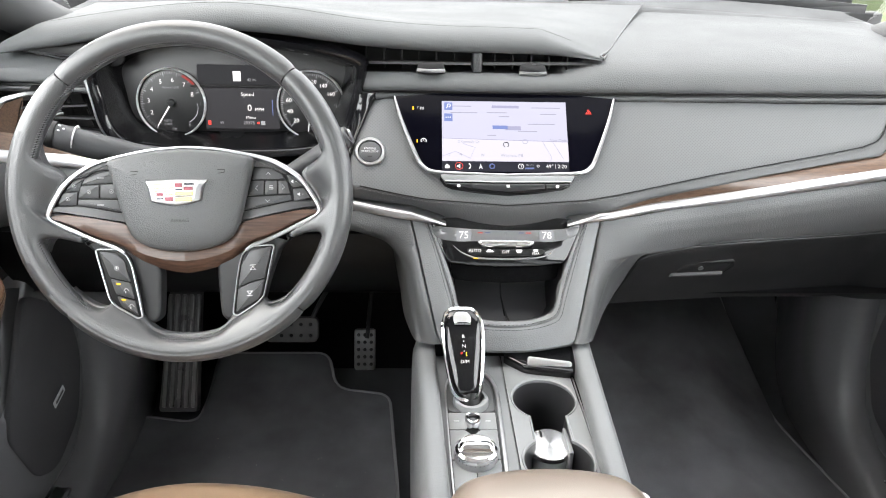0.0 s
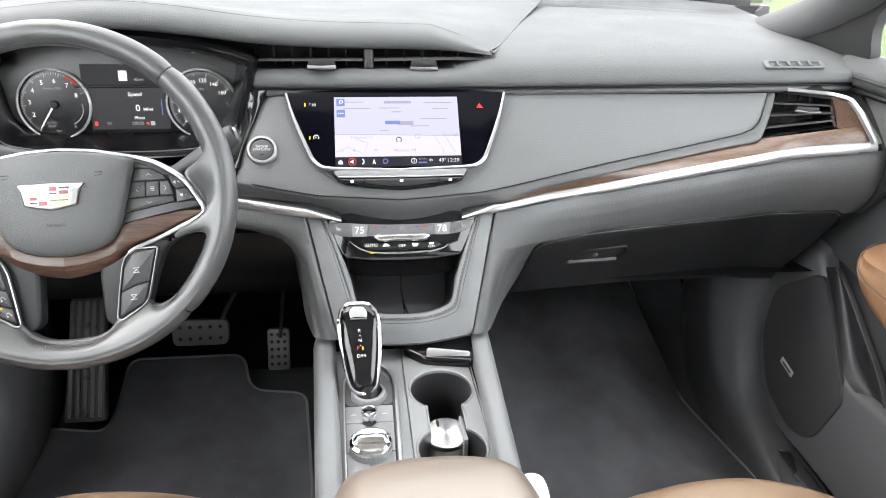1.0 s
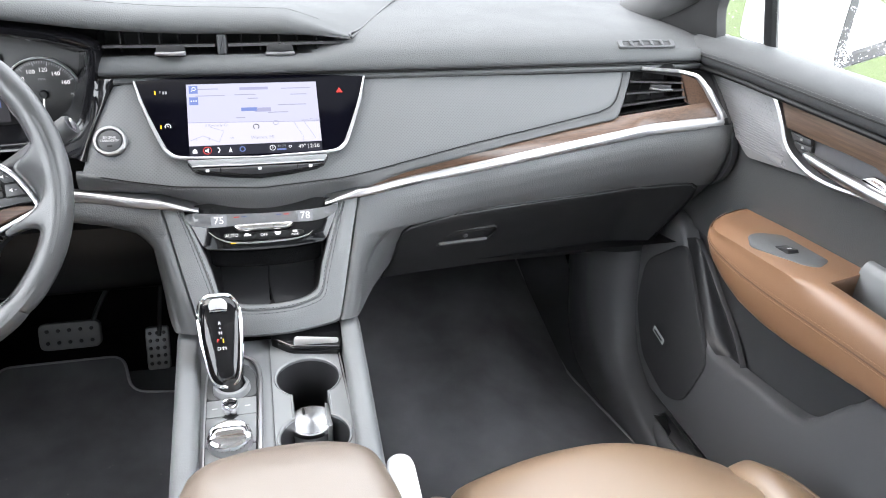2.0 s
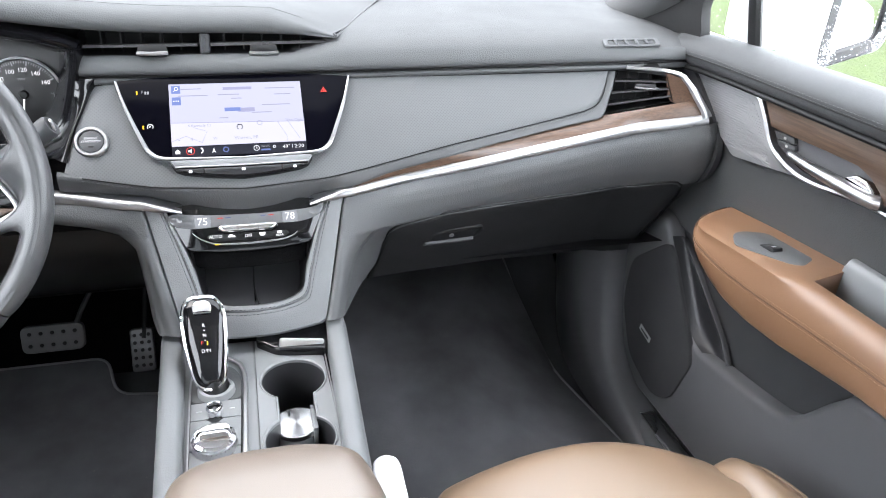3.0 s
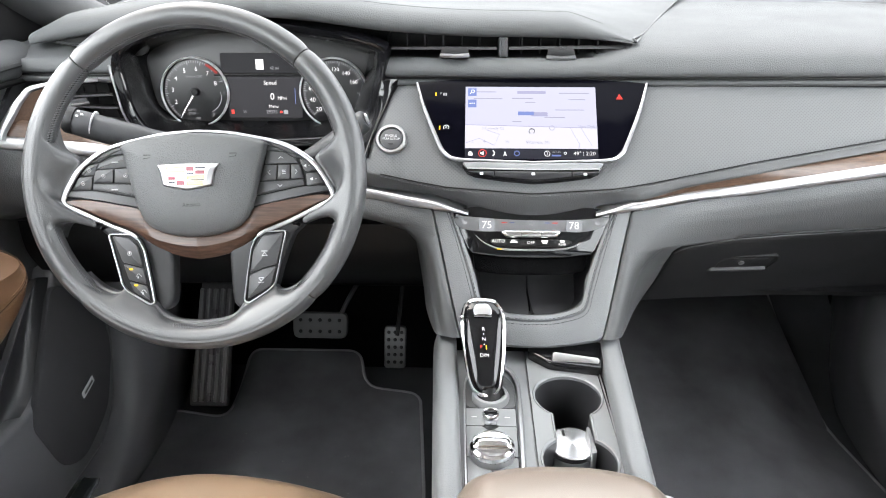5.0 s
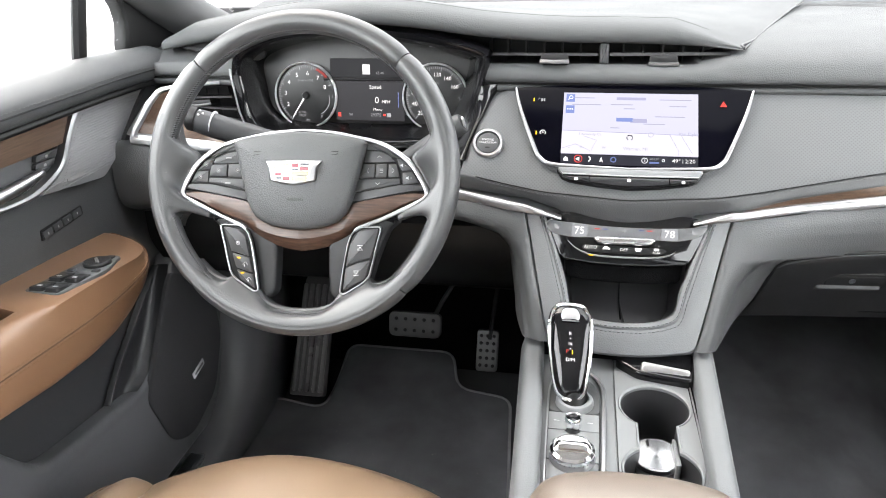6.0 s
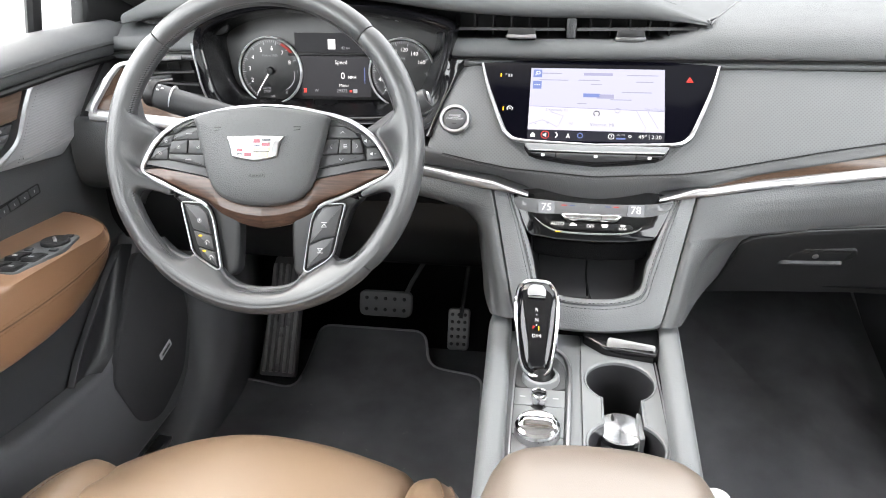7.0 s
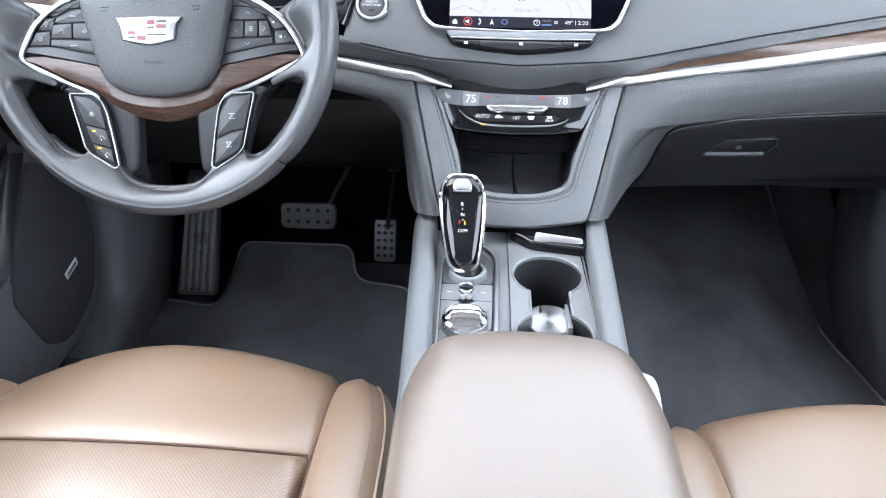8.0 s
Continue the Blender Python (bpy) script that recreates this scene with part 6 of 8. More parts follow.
# wood crescent with a folded lower face
for s in (-1, 1):
    up_w = curve([(0.149, -0.0225, 0), (0.131, -0.0215, 0), (0.098, -0.027, 0), (0.066, -0.034, 0), (0.058, -0.045, 0), (0.044, -0.057, 0), (0.02, -0.063, 0), (0, -0.064, 0)], 5)
    fold_w = curve([(0.149, -0.0262, 0), (0.133, -0.0318, 0), (0.1, -0.046, 0), (0.07, -0.0565, 0), (0.0585, -0.0635, 0), (0.044, -0.0705, 0), (0.02, -0.0765, 0), (0, -0.0785, 0)], 5)
    low_w = curve([(0.149, -0.0285, 0), (0.134, -0.0355, 0), (0.1, -0.0513, 0), (0.0745, -0.061, 0), (0.063, -0.0705, 0), (0.0475, -0.0795, 0), (0.023, -0.0873, 0), (0, -0.0912, 0)], 5)
    bm = B()
    rows = []
    for u, f_, l_ in zip(up_w, fold_w, low_w):
        lift = 0.008 * max(0.0, 1 - abs(u.x) / 0.12)
        z = FZ + lift
        rows.append([WH @ Vector((s * p.x, p.y, zz)) for p, zz in ((u, z - 0.008), (u, z - 0.0005), (u.lerp(f_, 0.15), z + 0.0006), (u.lerp(f_, 0.85), z + 0.0012), (f_, z), (f_.lerp(l_, 0.5), z - 0.0045), (l_, z - 0.0105), (l_, z - 0.02))])
    sheet(bm, rows)
    part("wood_inlay", bm, WOOD_WHEEL, wheel, "brown wood inlay", 30)
# chrome-edged switch fields left and right of the airbag
for s in (-1, 1):
    line = curve([(0, 0.0522, 0), (0.0365, 0.0495, 0), (0.071, 0.0427, 0), (0.0885, 0.0385, 0), (0.104, 0.033, 0), (0.1215, 0.0222, 0), (0.1345, 0.0105, 0), (0.1435, -0.003, 0), (0.151, -0.0165, 0), (0.1525, -0.0235, 0), (0.149, -0.0285, 0)], 6)
    n_ = len(line)
    part("chrome_line", tube(B(), [WH @ Vector((s * p.x, p.y, FZ + 0.0015)) for p in line], [0.0013 + 0.0017 * min(1, i / (n_ * 0.6)) for i in range(n_)], 8, flat=0.7, up=CN), SATIN, wheel, "satin chrome outline")
    tail_ = curve([(0.149, -0.0285, FZ + 0.0015), (0.131, -0.037, FZ + 0.001), (0.1, -0.0515, -0.007), (0.0765, -0.0605, -0.004), (0.068, -0.066, -0.003)], 5)
    part("chrome_line", tube(B(), [WH @ Vector((s * p.x, p.y, p.z)) for p in tail_], [0.003 - 0.001 * i / len(tail_) for i in range(len(tail_))], 8, flat=0.7, up=CN), SATIN, wheel)
    part("field_bed", slab(B(), WH @ pose(s * 0.003, 0, FZ - 0.0015), rounded([Vector((s * a, b)) for a, b in ((0.05, 0.047), (0.08, 0.0395), (0.1, 0.033), (0.118, 0.0225), (0.1325, 0.009), (0.149, -0.0195), (0.131, -0.0208), (0.098, -0.0262), (0.05, -0.036))][::s], 0.003, 2), 0.012, 0.001), BLACK, wheel)
    base = part("switch_field", slab(B(), WH @ pose(s * 0.003, 0, FZ + 0.0005), rounded([Vector((s * a, b)) for a, b in ((0.055, 0.0455), (0.08, 0.0382), (0.1, 0.0315), (0.1155, 0.022), (0.119, 0.0185), (0.107, 0.0205), (0.095, 0.0272), (0.074, 0.0288), (0.06, 0.029))][::s], 0.001, 2), 0.008, 0.001), SKIN_KEY, wheel, "dark grey switch surround")
    part("field_foot", slab(B(), WH @ pose(s * 0.003, 0, FZ + 0.0005), rounded([Vector((s * a, b)) for a, b in ((0.06, -0.0228), (0.107, -0.0135), (0.118, -0.0118), (0.1445, -0.0122), (0.1475, -0.018), (0.13, -0.0198), (0.098, -0.0255), (0.055, -0.034))][::s], 0.001, 2), 0.008, 0.001), SKIN_KEY, base)
    if s < 0:
        keys_ = [[(-0.1135, 0.0183), (-0.0962, 0.0254), (-0.0735, 0.028), (-0.073, 0.0134), (-0.1177, 0.0118)], [(-0.118, 0.0109), (-0.0969, 0.0121), (-0.0979, -0.0035), (-0.1212, -0.003)],
                 [(-0.0959, 0.0121), (-0.0725, 0.0127), (-0.069, -0.005), (-0.0969, -0.0035)], [(-0.1214, -0.0042), (-0.068, -0.006), (-0.062, -0.0215), (-0.1075, -0.0126), (-0.1224, -0.0105)],
                 [(-0.1265, 0.0165), (-0.1145, 0.0183), (-0.1195, 0.0055), (-0.1369, 0.0042)], [(-0.138, 0.003), (-0.1215, 0.0043), (-0.1234, -0.0108), (-0.1454, -0.0102)]]
    else:
        keys_ = [[(0.076, 0.0278), (0.0939, 0.0271), (0.1067, 0.0204), (0.1124, 0.0131), (0.0735, 0.0135)], [(0.073, 0.0124), (0.0879, 0.0125), (0.0866, -0.0037), (0.068, -0.0047)],
                 [(0.0889, 0.0125), (0.1024, 0.0125), (0.1019, -0.0035), (0.0874, -0.0037)], [(0.1034, 0.0125), (0.1134, 0.0125), (0.117, -0.0028), (0.1029, -0.0035)],
                 [(0.067, -0.006), (0.1169, -0.0041), (0.1177, -0.0105), (0.061, -0.0215)], [(0.1126, 0.0189), (0.1246, 0.0172), (0.1312, 0.0055), (0.1202, 0.0038), (0.1163, 0.008)],
                 [(0.1196, 0.0025), (0.1322, 0.003), (0.1398, -0.0093), (0.1202, -0.0118)]]
    for j_, pts in enumerate(keys_):
        q = rounded([Vector((p[0] + 0.003, p[1])) for p in pts], 0.0016, 3)
        k = part("switch", slab(B(), WH @ pose(0, 0, FZ + (0.0022 if s < 0 and j_ in (1, 2) or s > 0 and j_ in (1, 2, 3) else 0.0012)), grown(q, -0.0002), 0.008, 0.0009, 2), SKIN_KEY, base, "dark grey rubber switch")
        cx_, cy_ = sum(p.x for p in q) / len(q), sum(p.y for p in q) / len(q)
        mz = FZ + 0.0027
        if s > 0 and j_ in (0, 4, 1, 3):
            # arrow heads
            t_ = {0: (0, 1), 4: (0, -1), 1: (-1, 0), 3: (1, 0)}[j_]
            n2 = (t_[1], t_[0])
            part("mark", tube(B(), [WH @ Vector((cx_ - t_[0] * 0.0012 + n2[0] * d2 - t_[0] * 0.0, cy_ - t_[1] * 0.0012 + n2[1] * d2, mz)) if d2 else WH @ Vector((cx_ + t_[0] * 0.0012, cy_ + t_[1] * 0.0012, mz)) for d2 in (-0.0026, 0, 0.0026)], 0.0003, 4), PRINT, k)
        elif s > 0 and j_ == 2:
            for dy in (-0.0018, 0, 0.0018):
                part("mark", slab(B(), WH @ pose(cx_, cy_ + dy, mz), rect(0.0042, 0.0007), 0.0004, 0.0001, 1), PRINT, k)
        elif s > 0:
            part("mark", slab(B(), WH @ pose(cx_ - 0.001, cy_, mz), [Vector(p) for p in ((-0.0022, -0.0008), (-0.001, -0.0008), (0.0006, -0.0022), (0.0006, 0.0022), (-0.001, 0.0008), (-0.0022, 0.0008))], 0.0004, 0.0001, 1), PRINT, k)
            part("mark", slab(B(), WH @ pose(cx_ + 0.0028, cy_, mz), rect(0.0018, 0.0005), 0.0004, 0.0001, 1), PRINT, k)
        elif j_ in (0, 3):
            part("mark", slab(B(), WH @ pose(cx_, cy_, mz), rect(0.0075, 0.0014, 0.0005), 0.0004, 0.0001, 1), PRINT_DIM, k)
        else:
            part("mark", frame_slab(B(), WH @ pose(cx_, cy_, mz), disc(0.0024, 14), disc(0.0018, 14), 0.0004, 0.0001), PRINT_DIM, k)
            part("mark", slab(B(), WH @ pose(cx_, cy_, mz, 0, 0, 40), rect(0.0026, 0.0006), 0.0004, 0.0001, 1), PRINT, k)
    # chrome-edged switch column on the lower spoke
    col = rounded([Vector((s * a, b)) for a, b in ((0.1, -0.0608), (0.0925, -0.092), (0.0865, -0.1178), (0.0795, -0.1258), (0.056, -0.1405), (0.0508, -0.1385), (0.0552, -0.11), (0.0605, -0.08), (0.065, -0.069), (0.0735, -0.0618))][::s], 0.004, 3)
    part("chrome_edge", frame_slab(B(), WH @ pose(0, 0, -0.0005), grown(col, 0.0008), grown(col, -0.0006), 0.006, 0.0009), SATIN, wheel, "satin chrome edge")
    sw = part("switch_column", slab(B(), WH @ pose(0, 0, -0.0035), col, 0.008, 0.001), BLACK, wheel)
    if s < 0:
        cols = [((-0.0955, -0.0632), (-0.0767, -0.0662), (-0.0675, -0.0745), (-0.0622, -0.0985), (-0.085, -0.0925), (-0.0905, -0.0773)), ((-0.0843, -0.0945), (-0.062, -0.1003), (-0.0583, -0.1181), (-0.079, -0.112)), ((-0.0783, -0.1142), (-0.0578, -0.1203), (-0.0545, -0.1368), (-0.0735, -0.1258))]
    else:
        cols = [((0.0735, -0.0662), (0.0975, -0.0625), (0.0885, -0.0976), (0.0728, -0.1012), (0.0582, -0.1075), (0.0625, -0.0831)), ((0.0576, -0.1103), (0.0722, -0.1038), (0.0878, -0.0998), (0.0815, -0.1213), (0.0548, -0.1365))]
    for k, pts in enumerate(cols):
        q = rounded([Vector(p) for p in pts], 0.0022, 3)
        key = part("switch", slab(B(), WH @ pose(0, 0, -0.0008), q, 0.004, 0.0011), SKIN_KEY, sw)
        c_ = sum(q, Vector((0, 0))) / len(q)
        mz = -0.0004
        if s < 0:
            if k:
                part("mark", tube(B(), [WH @ Vector((c_.x + 0.004 + x, c_.y - 0.001 + y, mz)) for x, y in ((-0.0032, -0.0016), (-0.0006, 0.0016), (0.0006, 0.0016), (0.0032, -0.0016))], 0.0005, 4), PRINT_DIM, key)
                part("lamp", slab(B(), WH @ pose(c_.x - 0.0045, c_.y + 0.0058, mz), rect(0.0045, 0.002, 0.0006), 0.0006, 0.0001, 1), LIT_AMBER, key)
            else:
                part("mark", frame_slab(B(), WH @ pose(c_.x + 0.003, c_.y - 0.004, mz), disc(0.0026, 14), disc(0.0018, 14), 0.0004, 0.0001), PRINT_DIM, key)
            part("mark", slab(B(), WH @ pose(c_.x + 0.003, c_.y - 0.0035, mz), rect(0.0012, 0.0026, 0.0004), 0.0005, 0.0001, 1), PRINT, key)
        else:
            d_ = -1 if k else 1
            part("mark", frame_slab(B(), WH @ pose(c_.x, c_.y, mz), [Vector((-0.0034, -0.002 * d_)), Vector((0.0034, -0.002 * d_)), Vector((0, 0.0024 * d_))], [Vector((-0.0024, -0.0015 * d_)), Vector((0.0024, -0.0015 * d_)), Vector((0, 0.0015 * d_))], 0.0006, 0.0001), PRINT, key)
            part("mark", slab(B(), WH @ pose(c_.x, c_.y + 0.0034 * d_, mz), rect(0.0066, 0.0007), 0.0006, 0.0001, 1), PRINT, key)
# airbag cover
half = [(0, 0.0492), (0.027, 0.0478), (0.055, 0.0447), (0.074, 0.0404), (0.0805, 0.0362), (0.0792, 0.03), (0.0755, 0.016), (0.0712, -0.001), (0.066, -0.0222), (0.0613, -0.0362), (0.0563, -0.0465), (0.0492, -0.0537), (0.0375, -0.0597), (0.0195, -0.0642), (0, -0.0655)]
pad_o = [Vector((p[0], p[1])) for p in mirrored([Vector(p) for p in half])]
pad_o = [Vector((p.x, p.y)) for p in curve([(p.x, p.y, 0) for p in pad_o], 3, True)]
bm = B()
rows = []
for f, z in ((1.0, -0.02), (1.0, -0.009), (0.99, -0.005), (0.965, -0.0025), (0.9, 0.0), (0.6, 0.0025), (0.25, 0.0032), (0.02, 0.0034)):
    rows.append(ring(bm, WH, [Vector((p.x * f, (p.y + 0.005) * f - 0.005)) for p in pad_o], z + 0.009))
for a, b in zip(rows, rows[1:]):
    bridge(bm, a, b)
bm.faces.new(rows[-1])
pad = part("airbag_cover", bm, PAD_SKIN, wheel, "grey grained airbag cover")
lettering("words", "AIRBAG", 0.0058, WH @ Matrix.Translation((0, -0.0305, 0.0117)), BLACK, pad, thick=0.0002)
for s in (-1, 1):
    part("horn_mark", tube(B(), [WH @ Vector((s * 0.0475 + a, 0.0228 + b, 0.0112)) for a, b in ((-0.004, -0.002), (0.003, -0.001), (0.004, 0.002), (-0.004, 0.002))], 0.0005, 5), BLACK, pad)
# shield-shaped badge, plain fields of colour
bo = [Vector(p) for p in ((-0.0345, 0.0155), (0, 0.0165), (0.0325, 0.0155), (0.0275, 0.0075), (0.0245, -0.0075), (0.012, -0.0105), (-0.0025, -0.0127), (-0.017, -0.0105), (-0.0295, -0.0075), (-0.0325, 0.0075))]
badge = part("badge", slab(B(), WH @ pose(0, -0.0015, 0.0155), bo, 0.008, 0.002, 3), SATIN, wheel, "chrome shield badge")
part("enamel_base", slab(B(), WH @ pose(0, -0.0015, 0.0158), [Vector((p.x * 0.78 - 0.0005, (p.y - 0.001) * 0.8 + 0.001)) for p in bo], 0.002, 0.0003), SILVER_, badge)
bars = [(-0.015, 0.0115, 0.021, 0.0022, GOLD), (-0.015, 0.0072, 0.021, 0.0022, GOLD), (-0.0145, 0.0035, 0.02, 0.0014, GOLD), (-0.019, 0.0002, 0.0075, 0.0034, RED), (-0.0095, -0.0003, 0.009, 0.0016, GOLD), (-0.0095, -0.005, 0.0085, 0.0045, RED),
        (-0.019, -0.0045, 0.007, 0.0016, NAVY), (0.0012, 0.01, 0.008, 0.0046, RED), (0.0128, 0.0112, 0.0105, 0.002, NAVY), (0.0012, 0.0052, 0.008, 0.0016, NAVY), (0.012, 0.0062, 0.0098, 0.0036, RED),
        (0.007, 0.0008, 0.0195, 0.0036, GOLD), (0.0068, -0.0021, 0.019, 0.001, NAVY), (0.0062, -0.0055, 0.0175, 0.0045, GOLD)]
for x, y, w, h, mt in bars:
    part("colour_field", slab(B(), WH @ pose(x, y - 0.0015, 0.0163), rect(w, h), 0.001, 0.0002, 1), mt, badge)


# ---- centre console ----
console = thing("centre_console", "satin grey centre console with cup holders", "centre console", (0, 0.7, 0.02))
CZ = 0.418
for s in (-1, 1):
    # rounded side rails with the joint below the stack's wings
    bm = B()
    rows = []
    for y in np.linspace(0.885, 0.28, 30):
        k = (0.885 - y) / 0.6
        xo = 0.1205 - 0.012 * min(1, k * 2) - (0.002 if s > 0 else -0.004)
        xi = 0.0925 - 0.011 * min(1, k * 2) - (0.002 if s > 0 else -0.004)
        z = 0.442 - 0.012 * k
        rows.append([Vector((s * a, y, c)) for a, c in [(p[0], p[1]) for p in curve([(xi, CZ - 0.02, 0), (xi, CZ + 0.004, 0), (xi + 0.003, z - 0.003, 0), (xi + 0.011, z, 0), (xo - 0.006, z - 0.001, 0), (xo, z - 0.012, 0), (xo + 0.004, z - 0.05, 0), (xo + 0.006, 0.2, 0), (xo + 0.004, 0.0, 0)], 3)]])
    vs = sheet(bm, rows)
    bm.faces.new(vs[0])
    part("side_rail", bm, SKIN_LIGHT, console, "grey padded side rail")
# top plate with the joined cup openings cut out: built as a ring between the openings' edge and the border
def keyhole(n=36):
    """Outline of two round wells joined by a straight channel, from the rear middle round to it again."""
    c1, c2, r1, r2, w = Vector((0.039, 0.7805)), Vector((0.0388, 0.669)), 0.0395, 0.0395, 0.0212
    a1, a2 = math.asin(w / r1), math.asin(w / r2)
    pts = []
    for i in range(n + 1):
        a = -math.pi / 2 + a1 + (2 * math.pi - 2 * a1) * i / n
        pts.append(c1 + Vector((math.cos(a), math.sin(a))) * r1)
    for i in range(n + 1):
        a = math.pi / 2 + a2 + (2 * math.pi - 2 * a2) * i / n
        pts.append(c2 + Vector((math.cos(a), math.sin(a))) * r2)
    return pts


kh = keyhole()
bm = B()
border = []
for i, p in enumerate(kh):
    # each well's edge is joined to its own half of the plate's rim
    c_ = Vector((0.039, 0.7805)) if i < len(kh) // 2 else Vector((0.0388, 0.669))
    y0_, y1_ = (0.7245, 0.875) if i < len(kh) // 2 else (0.5, 0.7245)
    d = p - c_
    f = min((0.0845 - c_.x) / d.x if d.x > 1e-6 else 1e9, (-0.006 - c_.x) / d.x if d.x < -1e-6 else 1e9, (y1_ - c_.y) / d.y if d.y > 1e-6 else 1e9, (y0_ - c_.y) / d.y if d.y < -1e-6 else 1e9)
    border.append(c_ + d * f)
for corner in ((-0.006, 0.5), (-0.006, 0.875), (0.0845, 0.5), (0.0845, 0.875), (-0.006, 0.7245), (0.0845, 0.7245)):
    corner = Vector(corner)
    for half in (range(len(kh) // 2), range(len(kh) // 2, len(kh))):
        i = min(half, key=lambda i: (border[i] - corner).length)
        if (border[i] - corner).length < 0.02:
            border[i] = corner
M0 = Matrix.Translation((0, 0, CZ))
rows = [ring(bm, M0, border, 0.0), ring(bm, M0, grown(kh, 0.003), 0.0), ring(bm, M0, grown(kh, 0.0022), 0.0014), ring(bm, M0, kh, 0.0), ring(bm, M0, kh, -0.006)]
for a, b in zip(rows, rows[1:]):
    bridge(bm, a, b)
part("cup_plate", bm, PLATE, console, "satin grey cup holder plate")
bm = B()
rows = [ring(bm, M0, kh, -0.004), ring(bm, M0, grown(kh, -0.002), -0.04), ring(bm, M0, grown(kh, -0.004), -0.085)]
for a, b in zip(rows, rows[1:]):
    bridge(bm, a, b)
bm.faces.new(rows[-1])
part("cup_well", bm, textured("dark_cup_rubber", (0.03, 0.03, 0.032), 0.4, grain=900, bump=0.15), console, "black cup wells")
bm = B()
slab(bm, axes((-0.055, 0.66, CZ - 0.002), (1, 0, 0), (0, 1, 0)), rect(0.098, 0.44, 0.004), 0.03, 0.002)
part("selector_plate", bm, PLATE, console, "satin grey selector plate")
bm = B()
slab(bm, axes((0.0, 0.6, CZ - 0.095), (1, 0, 0), (0, 1, 0)), rect(0.2, 0.62, 0.004), 0.3, 0.002)
part("core", bm, BLACK, console)
for x in (0.0868,):
    part("slot", slab(B(), axes((x, 0.69, CZ + 0.001), (1, 0.02, 0), (-0.02, 1, 0)), rect(0.0055, 0.3, 0.002), 0.006, 0.001), GLOSS, console, "gloss black slot")
    part("slot_edge", tube(B(), [(x - 0.0032, 0.83, CZ + 0.001), (x - 0.0005, 0.55, CZ + 0.001)], 0.001, 6), SATIN, console)
# chrome loop round the selector
lp = curve([(-0.0825, 0.6, CZ + 0.0015), (-0.0853, 0.76, CZ + 0.0015), (-0.083, 0.812, CZ + 0.0015), (-0.07, 0.835, CZ + 0.0015), (-0.053, 0.8405, CZ + 0.0015), (-0.036, 0.835, CZ + 0.0015), (-0.0235, 0.815, CZ + 0.0015), (-0.02, 0.77, CZ + 0.0015), (-0.0245, 0.6, CZ + 0.0015)], 6)
part("chrome_loop", tube(B(), lp, [0.0012 + 0.0014 * min(1, max(0, i - 20) / 10) for i in range(len(lp))], 8, flat=0.8), SATIN, console, "satin chrome loop")
bm = B()
pl = axes((-0.0555, 0.715, CZ + 0.0005), (1, 0, 0), (0, 1, 0))
slab(bm, pl, rounded([Vector(p) for p in ((-0.029, -0.115), (0.028, -0.115), (0.031, 0.03), (0.031, 0.085), (0.018, 0.11), (-0.018, 0.11), (-0.03, 0.09))], 0.012), 0.006, 0.001)
part("key_plate", bm, BLACK, console)
part("boot_well", slab(B(), pl @ pose(0, 0, 0.0009), rounded([Vector(p) for p in ((-0.0285, 0.0385), (0.0305, 0.0385), (0.0305, 0.085), (0.018, 0.108), (-0.018, 0.108), (-0.0292, 0.09))], 0.01), 0.004, 0.0008), SKIN_MID, console, "dark grey well round the lever")
cells = [((-0.0277, 0.0058), (-0.0095, 0.0058), (-0.0006, 0.012), (-0.0006, 0.0366), (-0.0283, 0.0366)), ((0.0006, 0.012), (0.0095, 0.0058), (0.0295, 0.0058), (0.0298, 0.0366), (0.0006, 0.0366)),
         ((-0.0268, -0.045), (-0.0006, -0.045), (-0.0006, -0.004), (-0.0095, 0.0046), (-0.0276, 0.0046)), ((0.0006, -0.045), (0.0285, -0.045), (0.0295, 0.0046), (0.0095, 0.0046), (0.0006, -0.004)),
         ((-0.0255, -0.108), (-0.0006, -0.108), (-0.0006, -0.0465), (-0.0267, -0.0465)), ((0.0006, -0.108), (0.0265, -0.108), (0.0284, -0.0465), (0.0006, -0.0465))]
for i_, c in enumerate(cells):
    q = rounded([Vector(p) for p in c], 0.0012, 2)
    k = part("key", slab(B(), pl @ pose(0, 0, 0.0014), q, 0.003, 0.0006), PLATE, console, "satin grey key")
    if i_ < 2:
        part("mark", slab(B(), pl @ pose(-0.0185 if i_ == 0 else 0.0195, 0.0205, 0.0018), rect(0.0062, 0.0014), 0.0005, 0.0001, 1), PRINT, k)
# small volume knob and large drive-mode knob
vk = thing("volume_knob", "small chrome-ringed volume knob on the console", "knob", (-0.0565, 0.724, CZ))
km = Matrix.Translation((-0.0553, 0.7285, CZ + 0.001))
part("ring", lathe(B(), km, [(0.0098, 0), (0.0102, 0.008), (0.0095, 0.0125), (0.0082, 0.014), (0.0074, 0.0136), (0.007, 0.012)], 28, False), CHROME, vk)
part("cap", lathe(B(), km, [(0.0072, 0.002), (0.0071, 0.0126), (0.001, 0.0134)], 24), GLOSS, vk)
bk = thing("rotary_controller", "large silver rotary controller with a raised grip bar", "knob", (-0.057, 0.668, CZ))
km = Matrix.Translation((-0.0552, 0.674, CZ + 0.001)) @ Matrix.Diagonal((0.93, 0.93, 1, 1))
part("skirt", lathe(B(), km, [(0.0265, 0), (0.0268, 0.006), (0.025, 0.0105), (0.0235, 0.0115)], 44), SATIN, bk)
part("rim", lathe(B(), km, [(0.0255, 0.0085), (0.0262, 0.0105), (0.0255, 0.0135), (0.0225, 0.0155), (0.021, 0.0145)], 44, False), CHROME, bk)
